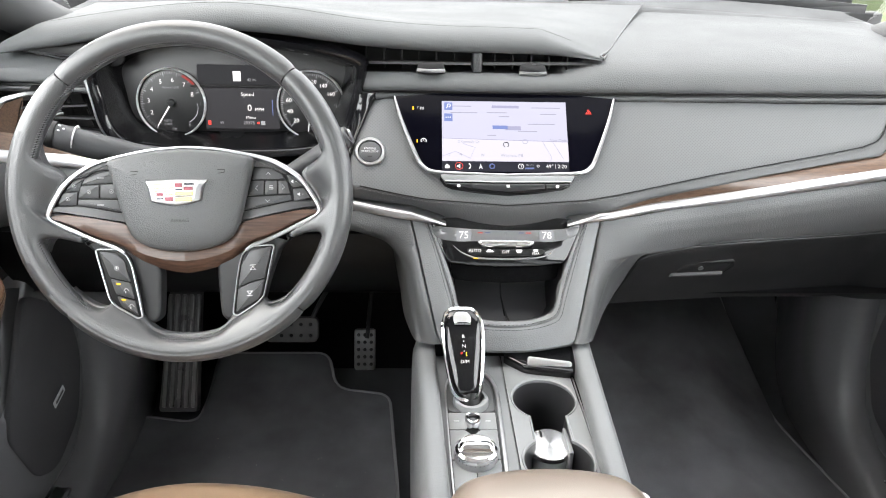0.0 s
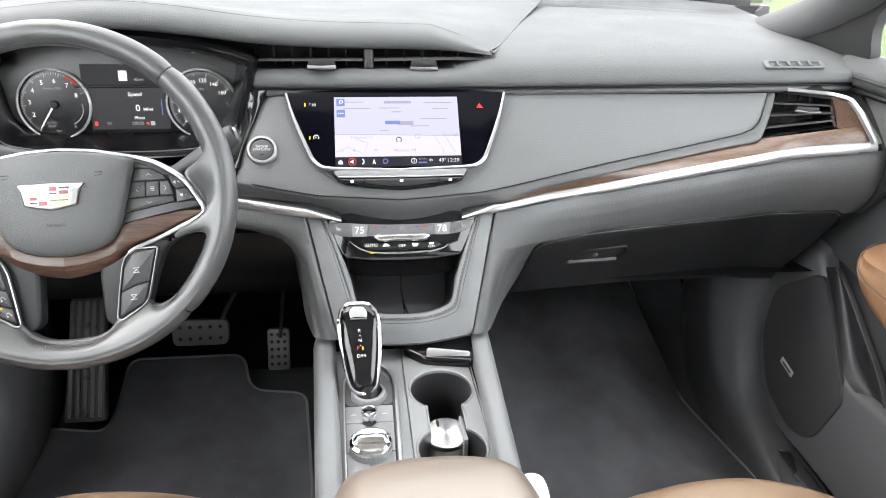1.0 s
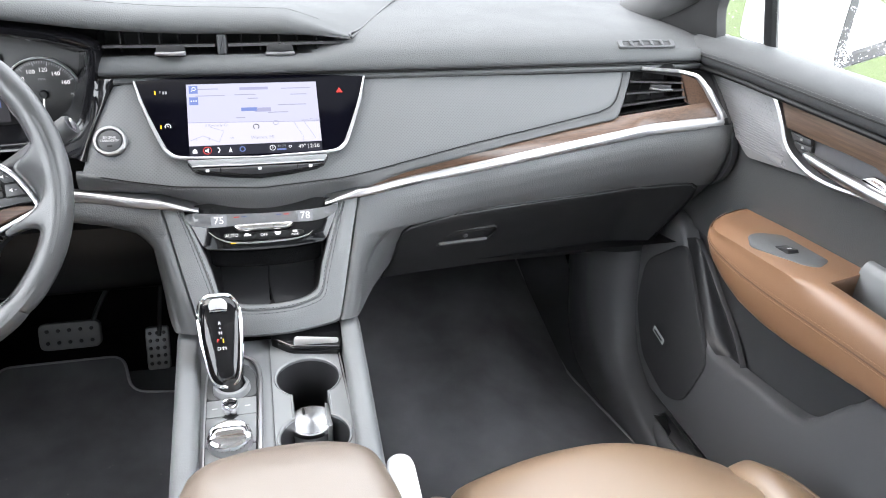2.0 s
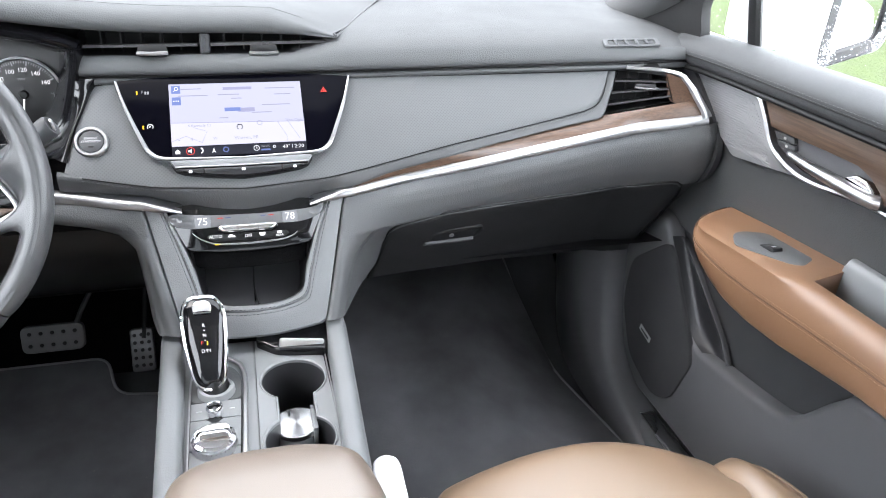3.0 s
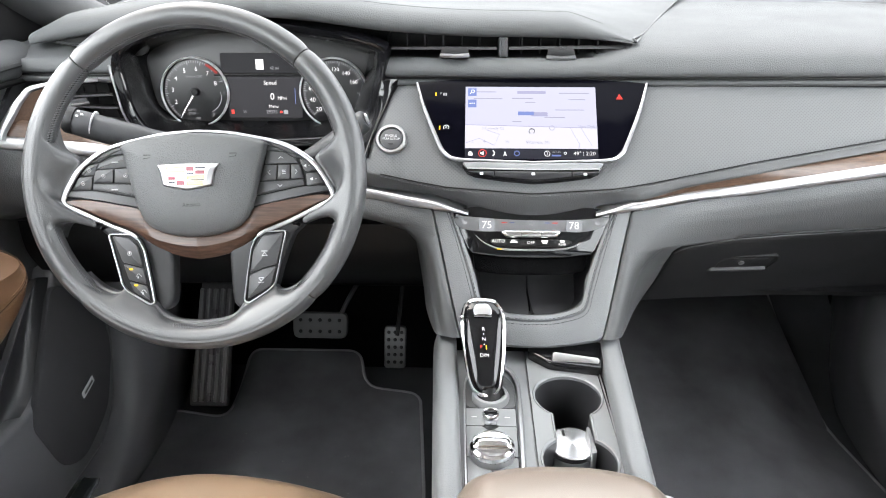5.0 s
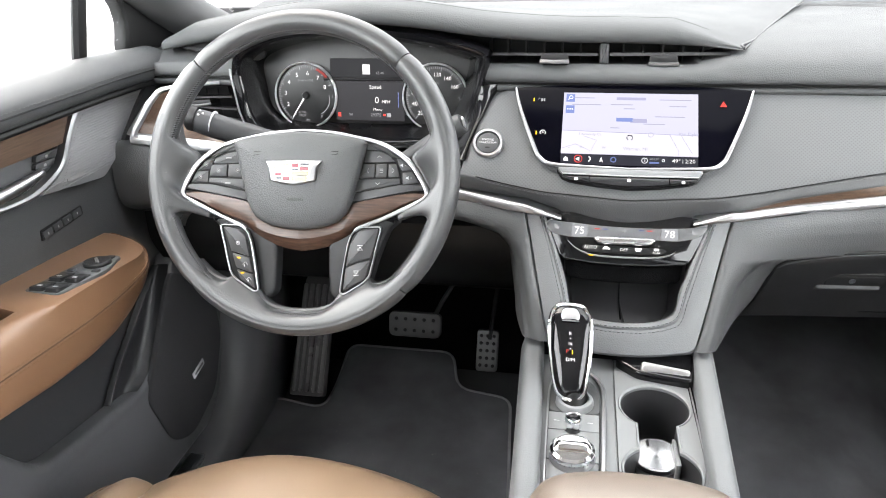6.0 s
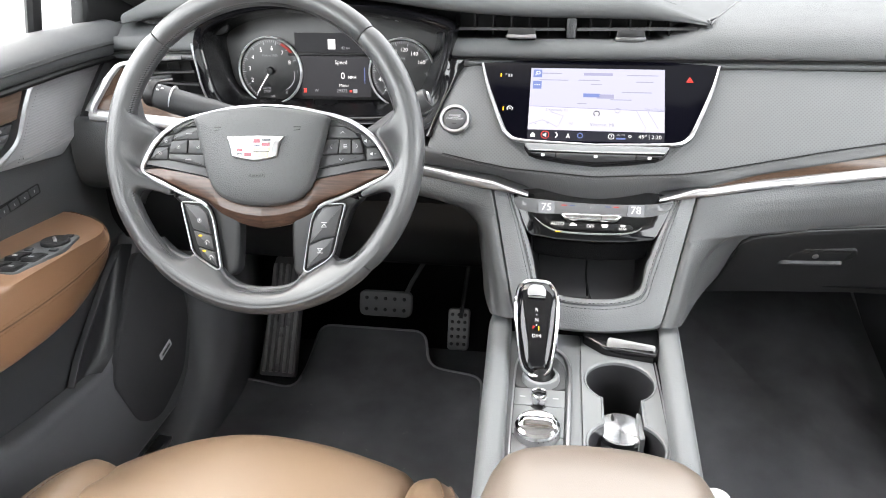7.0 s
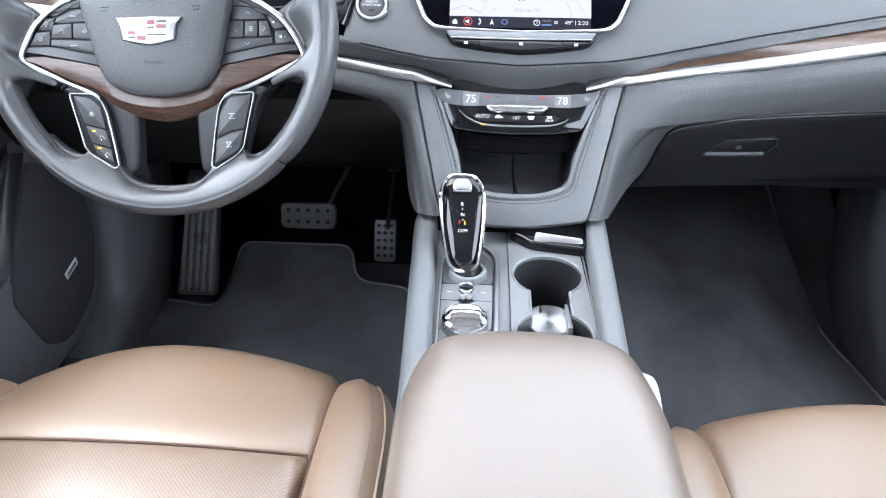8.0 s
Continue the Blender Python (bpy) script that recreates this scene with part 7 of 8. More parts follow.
part("dish", lathe(B(), km, [(0.0215, 0.0115), (0.0215, 0.0148), (0.02, 0.0142), (0.001, 0.0141)], 40), CHROME, bk)
bm = B()
gr_ = [Vector((x, 0.001 + 0.0085 * math.cos(t), 0.0138 + 0.0072 * math.sin(t) * (1 - (abs(x) / 0.0222) ** 6))) for x in np.linspace(-0.0215, 0.0215, 15) for t in np.linspace(0, math.pi, 10)]
sheet(bm, [[km @ v for v in gr_[10 * i:10 * i + 10]] for i in range(15)])
part("grip", bm, CHROME, bk, "bright chrome grip bar")
for k in range(30):
    a = 2 * math.pi * k / 30
    part("notch", slab(B(), km @ pose(0.0262 * math.cos(a), 0.0262 * math.sin(a), 0.0055, 90, 0, math.degrees(a) + 90), rect(0.0007, 0.007), 0.0006, 0.0001, 1), SKIN_DARK, bk)

# tray lid in front of the cup wells
lid = thing("tray_lid", "gloss black tray lid with a chrome front edge", "lid", (0.045, 0.86, CZ))
bm = B()
slab(bm, axes((0.045, 0.854, CZ + 0.014), (1, -0.16, 0), (0.16, 1, 0.1)), rounded([Vector(p) for p in ((-0.05, -0.004), (-0.02, -0.024), (0.046, -0.026), (0.05, 0.03), (-0.045, 0.03))], 0.006), 0.016, 0.004, 3)
part("cover", bm, GLOSS, lid)
bm = B()
slab(bm, axes((0.0545, 0.8345, CZ + 0.0125), (1, -0.17, -0.06), (0.1, 0.78, 0.62)), rounded([Vector(p) for p in ((-0.031, -0.007), (0.031, -0.009), (0.03, 0.011), (-0.029, 0.010))], 0.004), 0.006, 0.003, 3)
part("chrome_edge", bm, SATIN, lid, "satin chrome edge")

# brushed metal disc in the channel between the cup wells, on an added body
tin = thing("channel_metal_disc", "round brushed metal disc on a plain body between the cup wells", "tin", (0.036, 0.716, CZ - 0.085))
tm = Matrix.Translation((0.0372, 0.7150, CZ - 0.078)) @ Matrix.Diagonal((1.38, 1.38, 1, 1))
part("body", lathe(B(), tm, [(0.0195, 0), (0.0195, 0.058), (0.0185, 0.06)], 32), PLATE, tin, "grey plastic body")
RADIAL = node_material("radial_brushed_metal", (0.75, 0.75, 0.76), 0.25, 1.0)
RADIAL.node_tree.nodes["Principled BSDF"].inputs["Anisotropic"].default_value = 0.85
tg = RADIAL.node_tree.nodes.new("ShaderNodeTangent")
tg.axis = "Z"
RADIAL.node_tree.links.new(tg.outputs[0], RADIAL.node_tree.nodes["Principled BSDF"].inputs["Tangent"])
top_ = part("metal_top", lathe(B(), Matrix.Identity(4), [(0.02, -0.004), (0.02, 0.0015), (0.019, 0.0025), (0.0004, 0.0028)], 48), RADIAL, None, "brushed metal top")
adopt(top_, tin)
top_.matrix_basis = tm @ pose(0, 0, 0.06)
part("notch", slab(B(), tm @ pose(-0.006, 0.012, 0.0632, 0, 0, 0), rect(0.0022, 0.0085, 0.001), 0.0006, 0.0002, 1), BLACK, tin)
part("mark", slab(B(), tm @ pose(0.009, -0.008, 0.0632, 0, 0, -25), rect(0.009, 0.0014), 0.0006, 0.0002, 1), PRINT, tin)
bm = B()
slab(bm, axes((0.0585, 0.712, CZ - 0.007), (1, 0, 0), (0, 1, 0)), rounded([Vector(p) for p in ((-0.0035, -0.024), (0.0025, -0.022), (0.0005, 0.02), (-0.0035, 0.022))], 0.002), 0.07, 0.001)
part("well_divider", bm, PLATE, console, "grey flap in the channel")

# ---- gear selector ----
sel = thing("gear_selector", "gloss black gear selector with a chrome outline", "gear lever", (-0.058, 0.77, CZ))
p0, p1 = Vector((-0.0598, 0.764, 0.432)), Vector((-0.0652, 0.8435, 0.5135))
dirv = (p1 - p0).normalized()
SEL = axes(p0.lerp(p1, 0.5) + Vector((0, 0.003, -0.003)), (1, 0, 0), dirv)
hw = [(0.0, 0.0585), (0.0125, 0.0577), (0.0203, 0.052), (0.0246, 0.040), (0.0258, 0.024), (0.0246, 0.0), (0.0215, -0.025), (0.0188, -0.041), (0.0148, -0.0525), (0.008, -0.058), (0.0, -0.0595)]
so = [Vector((p.x, p.y)) for p in curve([(p.x, p.y, 0) for p in mirrored([Vector(p) for p in hw])], 3, True)]
bm = B()
rows = []
for f, z in ((0.25, -0.03), (0.62, -0.027), (0.9, -0.018), (1.0, -0.006), (0.985, -0.001)):
    rows.append(ring(bm, SEL, [Vector((p.x * f, p.y * (0.55 + 0.45 * f))) for p in so], z))
for a, b in zip(rows, rows[1:]):
    bridge(bm, a, b)
bm.faces.new(rows[0])
part("shell", bm, GLOSS, sel, "gloss black shell")
part("chrome_outline", tube(B(), [SEL @ Vector((p.x * 0.985, p.y * 0.985, 0.0)) for p in so], 0.0024, 8, closed=True), CHROME, sel, "bright chrome outline")
bm = B()
rows = [ring(bm, SEL, [p * f for p in so], z) for f, z in ((0.965, -0.0005), (0.9, 0.0022), (0.78, 0.0045), (0.6, 0.0064), (0.4, 0.0076), (0.2, 0.0082), (0.02, 0.0084))]
for a, b in zip(rows, rows[1:]):
    bridge(bm, a, b)
bm.faces.new(rows[-1])
fc = part("face", bm, GLOSS, sel, "gloss black face")
bt = part("thumb_button", slab(B(), SEL @ pose(0, 0, 0.0078, -3), rounded([Vector(p) for p in ((-0.0115, 0.036), (0.0115, 0.036), (0.0115, 0.046), (0.007, 0.0525), (-0.007, 0.0525), (-0.0115, 0.046))], 0.004), 0.005, 0.0016, 3), KNOB, fc, "satin grey thumb button")
part("button_edge", tube(B(), [SEL @ Vector((x, 0.0355, 0.0086)) for x in np.linspace(-0.0105, 0.0105, 6)], 0.0012, 6), CHROME, bt)
for w, y, c in (("R", 0.0195, LIT_WHITE), ("N", 0.007, LIT_WHITE), ("P", -0.0025, LIT_RED), ("D/M", -0.0125, LIT_WHITE)):
    lettering("words", w, 0.0062, SEL @ Matrix.Translation((-0.0035 if w == "P" else 0.0, y, 0.0087)), c, fc)
for y in (0.0135, 0.001):
    part("mark", slab(B(), SEL @ pose(0.0, y, 0.0086), rect(0.0013, 0.0013), 0.0004, 0.0001, 1), LIT_WHITE, fc)
part("mark", slab(B(), SEL @ pose(0.0025, -0.0028, 0.0087), rect(0.0012, 0.005), 0.0004, 0.0001, 1), LIT_AMBER, fc)
part("neck", tube(B(), [(-0.0545, 0.77, 0.405), (-0.0553, 0.779, 0.423), (-0.059, 0.797, 0.44)], [0.0172, 0.0165, 0.0145], 20), BLACK, sel)
part("boot", lathe(B(), axes((-0.0543, 0.7715, CZ + 0.001), (1, 0, 0), (0, 1, 0)), [(0.0225, 0), (0.0222, 0.005), (0.0205, 0.008), (0.0172, 0.0086), (0.0165, 0.004)], 32), PLATE, sel, "satin grey collar")

# ---- armrest ----
arm = thing("console_box", "console box with a tan leather padded lid", "console box", (0.003, 0.35, 0.02))
ao = rounded([Vector(p) for p in ((-0.107, -0.3), (0.107, -0.3), (0.103, 0.19), (0.088, 0.263), (0.035, 0.281), (-0.035, 0.281), (-0.088, 0.263), (-0.103, 0.19))], 0.06, 8)
bm = B()
AM = axes((0.002, 0.309, 0.003), (1, 0, 0), (0, 1, 0))
rows = []
def pad_z(y, z):
    return z - 0.012 * max(0, y / 0.28) ** 3 * (z > 0.47)


for f, z in ((0.0, 0.435), (0.004, 0.447), (0.005, 0.462), (0.003, 0.478), (-0.003, 0.49), (-0.012, 0.4985), (-0.026, 0.5035)):
    rows.append([bm.verts.new(AM @ Vector((p.x, p.y, pad_z(p.y, z)))) for p in grown(ao, f)])
for k in (0.88, 0.75, 0.6, 0.45, 0.3, 0.15, 0.01):
    rows.append([bm.verts.new(AM @ Vector((p.x * k, -0.01 + (p.y + 0.01) * k, pad_z(-0.01 + (p.y + 0.01) * k, 0.5035 + 0.0035 * (1 - k * k))))) for p in grown(ao, -0.026)])
for a, b in zip(rows, rows[1:]):
    bridge(bm, a, b)
bm.faces.new(rows[-1])
part("padded_lid", bm, TAN_LID, arm, "tan leather padded lid")
bm = B()
slab(bm, AM @ pose(0, 0, 0.437), grown(ao, -0.006), 0.42, 0.004)
part("bin", bm, SKIN_DARK, arm, "dark grey bin under the pad")

# white clasp-shaped object beside the passenger seat
wb = thing("white_buckle_cover", "white rounded plastic tongue standing beside the passenger seat", "buckle", (0.133, 0.62, 0.25))
bm = B()
slab(bm, axes((0.139, 0.632, 0.346), (1, 0.02, 0.1), (-0.02, 0.95, 0.3)), curve([(-0.017, -0.12), (-0.0175, 0.0), (-0.017, 0.04), (-0.008, 0.051), (0.006, 0.05), (0.0155, 0.038), (0.0165, 0.0), (0.016, -0.12)], 5), 0.012, 0.004, 3)
part("tongue", bm, WHITE_PLASTIC, wb)
part("stem", tube(B(), [(0.136, 0.56, 0.32), (0.136, 0.53, 0.2), (0.135, 0.53, 0.01)], 0.012, 8), BLACK, wb)


# ---- doors ----
def door(s):
    nm = "driver's" if s < 0 else "passenger's"
    d = thing("front_door", "closed front door, black and grey with tan leather armrest and " + ("switch panel" if s < 0 else "single window switch"), "door", (s * 0.74, 0.5, 0.1), group="front doors")

    def at(x):
        """A frame on the door at that distance from the middle: first axis forwards, second up, facing the cabin."""
        return Matrix(((0, 0, -s, s * x), (1, 0, 0, 0), (0, 1, 0, 0), (0, 0, 0, 1)))

    def fit_(pts):
        return [Vector((p[0], p[1])) for p in pts]

    part("door_skin", slab(B(), at(0.748), rounded(fit_([(1.16, 0.1), (1.17, 0.4), (1.13, 0.75), (-0.4, 0.75), (-0.4, 0.1)]), 0.03), 0.02, 0.004), SKIN_DARK, d)
    # padded window ledge
    bm = B()
    rows = []
    for y in np.linspace(1.125, -0.35, 34):
        e = max(0, (y - 1.0) / 0.125)
        dz = -0.006 * e
        rows.append([Vector((s * a, y + 0.0, b + dz)) for a, b in [(p[0], p[1]) for p in curve([(0.775, 0.782, 0), (0.752, 0.784, 0), (0.733, 0.779, 0), (0.7165, 0.77, 0), (0.7095, 0.761, 0), (0.7105, 0.749, 0), (0.7165, 0.74, 0), (0.727, 0.7335, 0), (0.75, 0.732, 0)], 3)]])
    vs = sheet(bm, rows)
    bm.faces.new(vs[0])
    part("window_ledge", bm, LEDGE, d, "grey padded window ledge")
    part("ledge_stitching", stitches([(s * 0.7075, y, 0.7605 - 0.006 * max(0, (y - 1.0) / 0.125)) for y in np.linspace(1.1, 0.2, 60)], 0.004, 0.003, 0.0005, (-s, 0, 0)), THREAD, d)
    part("ledge_seam", tube(B(), [(s * 0.7092, y, 0.7545 - 0.006 * max(0, (y - 1.0) / 0.125)) for y in np.linspace(1.115, -0.3, 20)], 0.0014, 6), BLACK, d)
    # Black tube stands in for the dark gap's shade under the ledge.
    part("ledge_gap", tube(B(), [(s * 0.716, y, 0.735 - 0.008 * max(0, (y - 1.0) / 0.125)) for y in np.linspace(1.1, -0.3, 20)], 0.0045, 8), BLACK, d)
    # dark grey middle field
    part("middle_panel", slab(B(), at(0.738), rounded(fit_([(1.13, 0.43), (1.1, 0.73), (-0.3, 0.735), (-0.3, 0.42), (0.6, 0.42), (0.9, 0.44), (1.02, 0.46)]), 0.02), 0.012, 0.003), SKIN_MID, d)
    # fluted metal panel in front of the handle
    pan = rounded(fit_([(1.085, 0.7325), (0.91, 0.7325), (0.889, 0.72), (0.862, 0.695), (0.832, 0.662), (0.792, 0.645), (0.925, 0.6265), (0.99, 0.66)]), 0.008)
    FLUTE = textured("fluted_satin_metal", (0.31, 0.314, 0.32), 0.42, 0.4, grain=300, bump=0.03)
    fp = part("fluted_panel", slab(B(), at(0.7285), pan, 0.006, 0.0015), FLUTE, d, "satin metal panel with fine flutes")
    for k in range(26):
        z = 0.6405 + 0.0035 * k
        # flutes run level, cut to the panel's slanting ends
        y0 = max(0.8, float(np.interp(z, [0.64, 0.662, 0.695, 0.72, 0.733], [0.83, 0.848, 0.875, 0.9, 0.925])))
        y1 = float(np.interp(z, [0.628, 0.66, 0.733], [0.93, 0.985, 1.078]))
        part("flute", tube(B(), [(s * 0.7285, y0 + 0.006, z), (s * 0.7285, y1 - 0.006, z)], 0.0007, 5, flat=1.0), FLUTE, fp)
    part("maker_plate", slab(B(), at(0.7268), rect(0.034, 0.005, cx=0.865, cy=0.6475), 0.0008, 0.0002, 1), PRINT_DIM, fp)
    # broad chrome sickle, its level tail, and the door handle in a recess under the wood
    so_ = curve([(0.912, 0.736, 0), (0.895, 0.727, 0), (0.8772, 0.7094, 0), (0.852, 0.677, 0), (0.824, 0.6575, 0), (0.786, 0.6475, 0), (0.74, 0.648, 0), (0.6874, 0.6545, 0), (0.61, 0.657, 0), (0.4, 0.659, 0)], 6)
    si_ = curve([(0.9, 0.738, 0), (0.88, 0.729, 0), (0.857, 0.703, 0), (0.837, 0.6765, 0), (0.814, 0.6655, 0), (0.778, 0.6565, 0), (0.74, 0.656, 0), (0.6874, 0.661, 0), (0.61, 0.663, 0), (0.4, 0.665, 0)], 6)
    bm = B()
    sheet(bm, [[(s * x_, q_.x, q_.y) for q_, x_ in ((o_, 0.7275), (o_.lerp(i_, 0.12), 0.7222), (o_.lerp(i_, 0.5), 0.7195), (o_.lerp(i_, 0.88), 0.7212), (i_, 0.731))] for o_, i_ in zip(so_, si_)])
    part("chrome_sickle", bm, SATIN, d, "satin chrome sickle")
    top_o = curve([(0.9, 0.7375, 0), (0.86, 0.7385, 0), (0.82, 0.739, 0), (0.79, 0.7395, 0)], 4)
    top_i = curve([(0.885, 0.7295, 0), (0.86, 0.731, 0), (0.825, 0.7335, 0), (0.79, 0.7385, 0)], 4)
    bm = B()
    sheet(bm, [[(s * x_, q_.x, q_.y) for q_, x_ in ((o_, 0.7255), (o_.lerp(i_, 0.2), 0.7195), (o_.lerp(i_, 0.8), 0.7185), (i_, 0.7255))] for o_, i_ in zip(top_o, top_i)])
    part("chrome_top", bm, SATIN, d)
    part("wood_inlay", slab(B(), at(0.7225), fit_([(0.8737, 0.729), (0.823, 0.7315), (0.79, 0.7365), (0.64, 0.735), (0.2, 0.735), (0.2, 0.666), (0.61, 0.664), (0.636, 0.669), (0.645, 0.679), (0.6637, 0.6915), (0.687, 0.6985), (0.74, 0.6985), (0.8, 0.697), (0.8508, 0.697)]), 0.012, 0.002), WOOD_DOOR, d, "brown wood inlay")
    part("handle_cup", slab(B(), at(0.7335), fit_([(0.856, 0.702), (0.8, 0.702), (0.68, 0.703), (0.63, 0.69), (0.625, 0.652), (0.78, 0.65), (0.83, 0.665)]), 0.008, 0.002), DOOR_DARK, d, "black handle recess")
    hd = curve([(0.802, 0.6745, 0), (0.79, 0.674, 0), (0.74, 0.6715, 0), (0.69, 0.67, 0), (0.655, 0.6685, 0), (0.642, 0.6685, 0)], 5)
    n_ = len(hd)
    hob = part("door_handle", tube(B(), [(s * (0.7265 - 0.010 * math.sin(math.pi * i / (n_ - 1)) ** 0.6), p.x, p.y) for i, p in enumerate(hd)], [0.0045 + 0.0055 * min(1, i / 14) - 0.004 * (i == n_ - 1) for i in range(n_)], 12, flat=0.85), SATIN, d, "satin chrome door handle")
    part("handle_boss", slab(B(), at(0.7195), rounded(fit_([(0.702, 0.679), (0.683, 0.6885), (0.664, 0.687), (0.648, 0.676), (0.655, 0.67), (0.69, 0.6725)]), 0.004, 3), 0.01, 0.004, 3), CHROME, hob, "bright chrome boss")
    for k, q in enumerate(([(0.846, 0.694), (0.8045, 0.6945), (0.801, 0.6865), (0.838, 0.6845)], [(0.8365, 0.6832), (0.8005, 0.6852), (0.797, 0.678), (0.824, 0.6745), (0.831, 0.6765)])):
        lk = part("lock_switch", slab(B(), at(0.7262), rounded(fit_(q), 0.002), 0.006, 0.001), SKIN_DARK, d)
        part("mark", slab(B(), at(0.7258), rect(0.005, 0.0035, 0.001, cx=0.821 - 0.006 * k, cy=0.6895 - 0.0095 * k), 0.0005, 0.0001, 1), PRINT_DIM, lk)
    # armrest
    bm = B()
    rows = []
    for y in np.linspace(0.0, 1.0, 40):
        yy = 0.9068 - 0.632 * y ** 1.8
        k = min(1.0, (0.907 - yy) / 0.085)
        k = math.sqrt(max(0.0, 1 - (1 - k) ** 2)) + 0.02
        low = float(np.interp(yy, [0.2, 0.522, 0.648, 0.71, 0.76, 0.8, 0.84, 0.875, 0.91], [0.5, 0.487, 0.47, 0.466, 0.4685, 0.478, 0.495, 0.514, 0.538]))
        top = float(np.interp(yy, [0.2, 0.635, 0.8, 0.91], [0.575, 0.568, 0.556, 0.545]))
        midz = low * 0.42 + top * 0.58
        xi = 0.736 - 0.104 * k
        xo = float(np.interp(yy, [0.648, 0.662], [0.668, 0.742]))
        sec = [(0.742, low + 0.012), (xi + 0.03 * k, low), (xi + 0.008 * k, low + 0.012), (xi + 0.001, midz - 0.003), (xi + 0.0022, midz), (xi + 0.0005, midz + 0.003), (xi + 0.006 * k, top - 0.012), (min(xi + 0.016 * k, xo), top - 0.001), (max(xo - 0.008, min(xi + 0.02 * k, xo)), top + 0.001), (xo, top - 0.004), (xo + 0.001, top - 0.045)]
        rows.append([Vector((s * p[0], yy, p[1])) for p in curve([(a, b, 0) for a, b in sec], 3)])
    vs = sheet(bm, rows)
    bm.faces.new(vs[0])
    ar = part("armrest", bm, TAN_DOOR, d, "tan leather armrest")
    part("seam", tube(B(), [r[13] + Vector((-s * 0.0002, 0, 0)) for r in rows[3:]], 0.0013, 6), SEAM_TAN, ar)
    for off in (0.0045, -0.0045):
        part("stitching", stitches([r[13] + Vector((-s * 0.0006, 0, off)) for r in rows[3:]], 0.004, 0.0026, 0.0005, (-s, 0, 0)), THREAD_TAN, ar)
    # switch plate on the armrest
    AT = Matrix(((1, 0, 0, s * (0.672 if s < 0 else 0.68)), (0, 1, 0, 0.757 if s < 0 else 0.75), (0, 0, 1, 0.561), (0, 0, 0, 1))) @ pose(0, 0, 0, -4, 0, 0)
    if s < 0:
        q = [(0.022, 0.062), (0.002, 0.0605), (-0.0155, 0.049), (-0.027, -0.0625), (0.0227, -0.064), (0.0325, 0.013)]
    else:
        q = [(-0.016, 0.0536), (-0.037, 0.019), (-0.008, -0.056), (0.0055, -0.066), (0.035, -0.051), (0.035, 0.044), (0.0045, 0.06)]
    plate = part("switch_plate", slab(B(), AT, rounded(fit_(q), 0.01, 4), 0.012, 0.0015), SKIN, ar, "grey switch plate")
    for ix, iy in (((-0.011, -0.047), (0.0105, -0.0475), (-0.0075, -0.0175), (0.0145, -0.018)) if s < 0 else ((0.003, -0.005),)):
        part("switch_well", slab(B(), AT @ pose(ix, iy, 0.0005), rect(0.0195, 0.027, 0.003), 0.002, 0.0003), BLACK, plate)
        sw = part("window_switch", slab(B(), AT @ pose(ix, iy - 0.002, 0.0032, -8), rect(0.0175, 0.021, 0.003), 0.006, 0.0015), DARK_SHADE_PLASTIC, plate)
        part("mark", slab(B(), AT @ pose(ix, iy - 0.004, 0.0038, -8), rect(0.006, 0.004, 0.001), 0.0006, 0.0001, 1), PRINT, sw)
    if s < 0:
        part("mirror_dial", lathe(B(), AT @ pose(0.008, 0.03, 0.0), [(0.0172, -0.002), (0.0172, 0.003), (0.0158, 0.0045), (0.001, 0.004)], 30), DARK_SHADE_PLASTIC, plate)
        part("dial_bar", slab(B(), AT @ pose(0.008, 0.03, 0.0058, 0, 0, -50), rect(0.018, 0.004, 0.0015), 0.002, 0.0008), PLATE, plate)
        for ix, iy in ((-0.009, 0.0035), (0.0225, 0.0065), (0.012, 0.0525)):
            part("mirror_switch", slab(B(), AT @ pose(ix, iy, 0.0022), rect(0.01, 0.008, 0.002), 0.004, 0.001), SKIN_DARK, plate)
        # seat memory keys
        MM = at(0.7365) @ pose(0.83, 0.594, 0, 0, 0, 4)
        mp = part("memory_plate", slab(B(), MM, rounded(fit_([(-0.043, -0.006), (0.043, -0.008), (0.044, 0.006), (-0.04, 0.0085)]), 0.003), 0.004, 0.0008), BLACK, d)
        for k in range(4):
            part("memory_key", slab(B(), MM @ pose(-0.03 + 0.02 * k, 0, 0.0015), rect(0.0175, 0.010, 0.0015), 0.002, 0.0006), SKIN_DARK, mp)
            part("mark", slab(B(), MM @ pose(-0.03 + 0.02 * k, 0, 0.0019), rect(0.0016, 0.003), 0.0005, 0.0001, 1), PRINT_DIM, mp)
    part("grab_cup", slab(B(), axes((s * 0.706, 0.42, 0.532), (1, 0, 0), (0, 1, 0)), rect(0.076, 0.5, 0.01), 0.01, 0.002), BLACK, d, "black floor of the grab cup")
    bm = B()
    sheet(bm, [[(s * 0.742, y_, 0.583), (s * 0.733, y_, 0.5845), (s * 0.728, y_, 0.582), (s * 0.7225, y_, 0.574), (s * 0.72, y_, 0.55), (s * 0.72, y_, 0.53)] for y_ in (0.66, 0.6, 0.45, 0.2)])
    part("grab_bar", bm, PLATE if s > 0 else SKIN_MID, d, "satin grey edge of the grab cup")
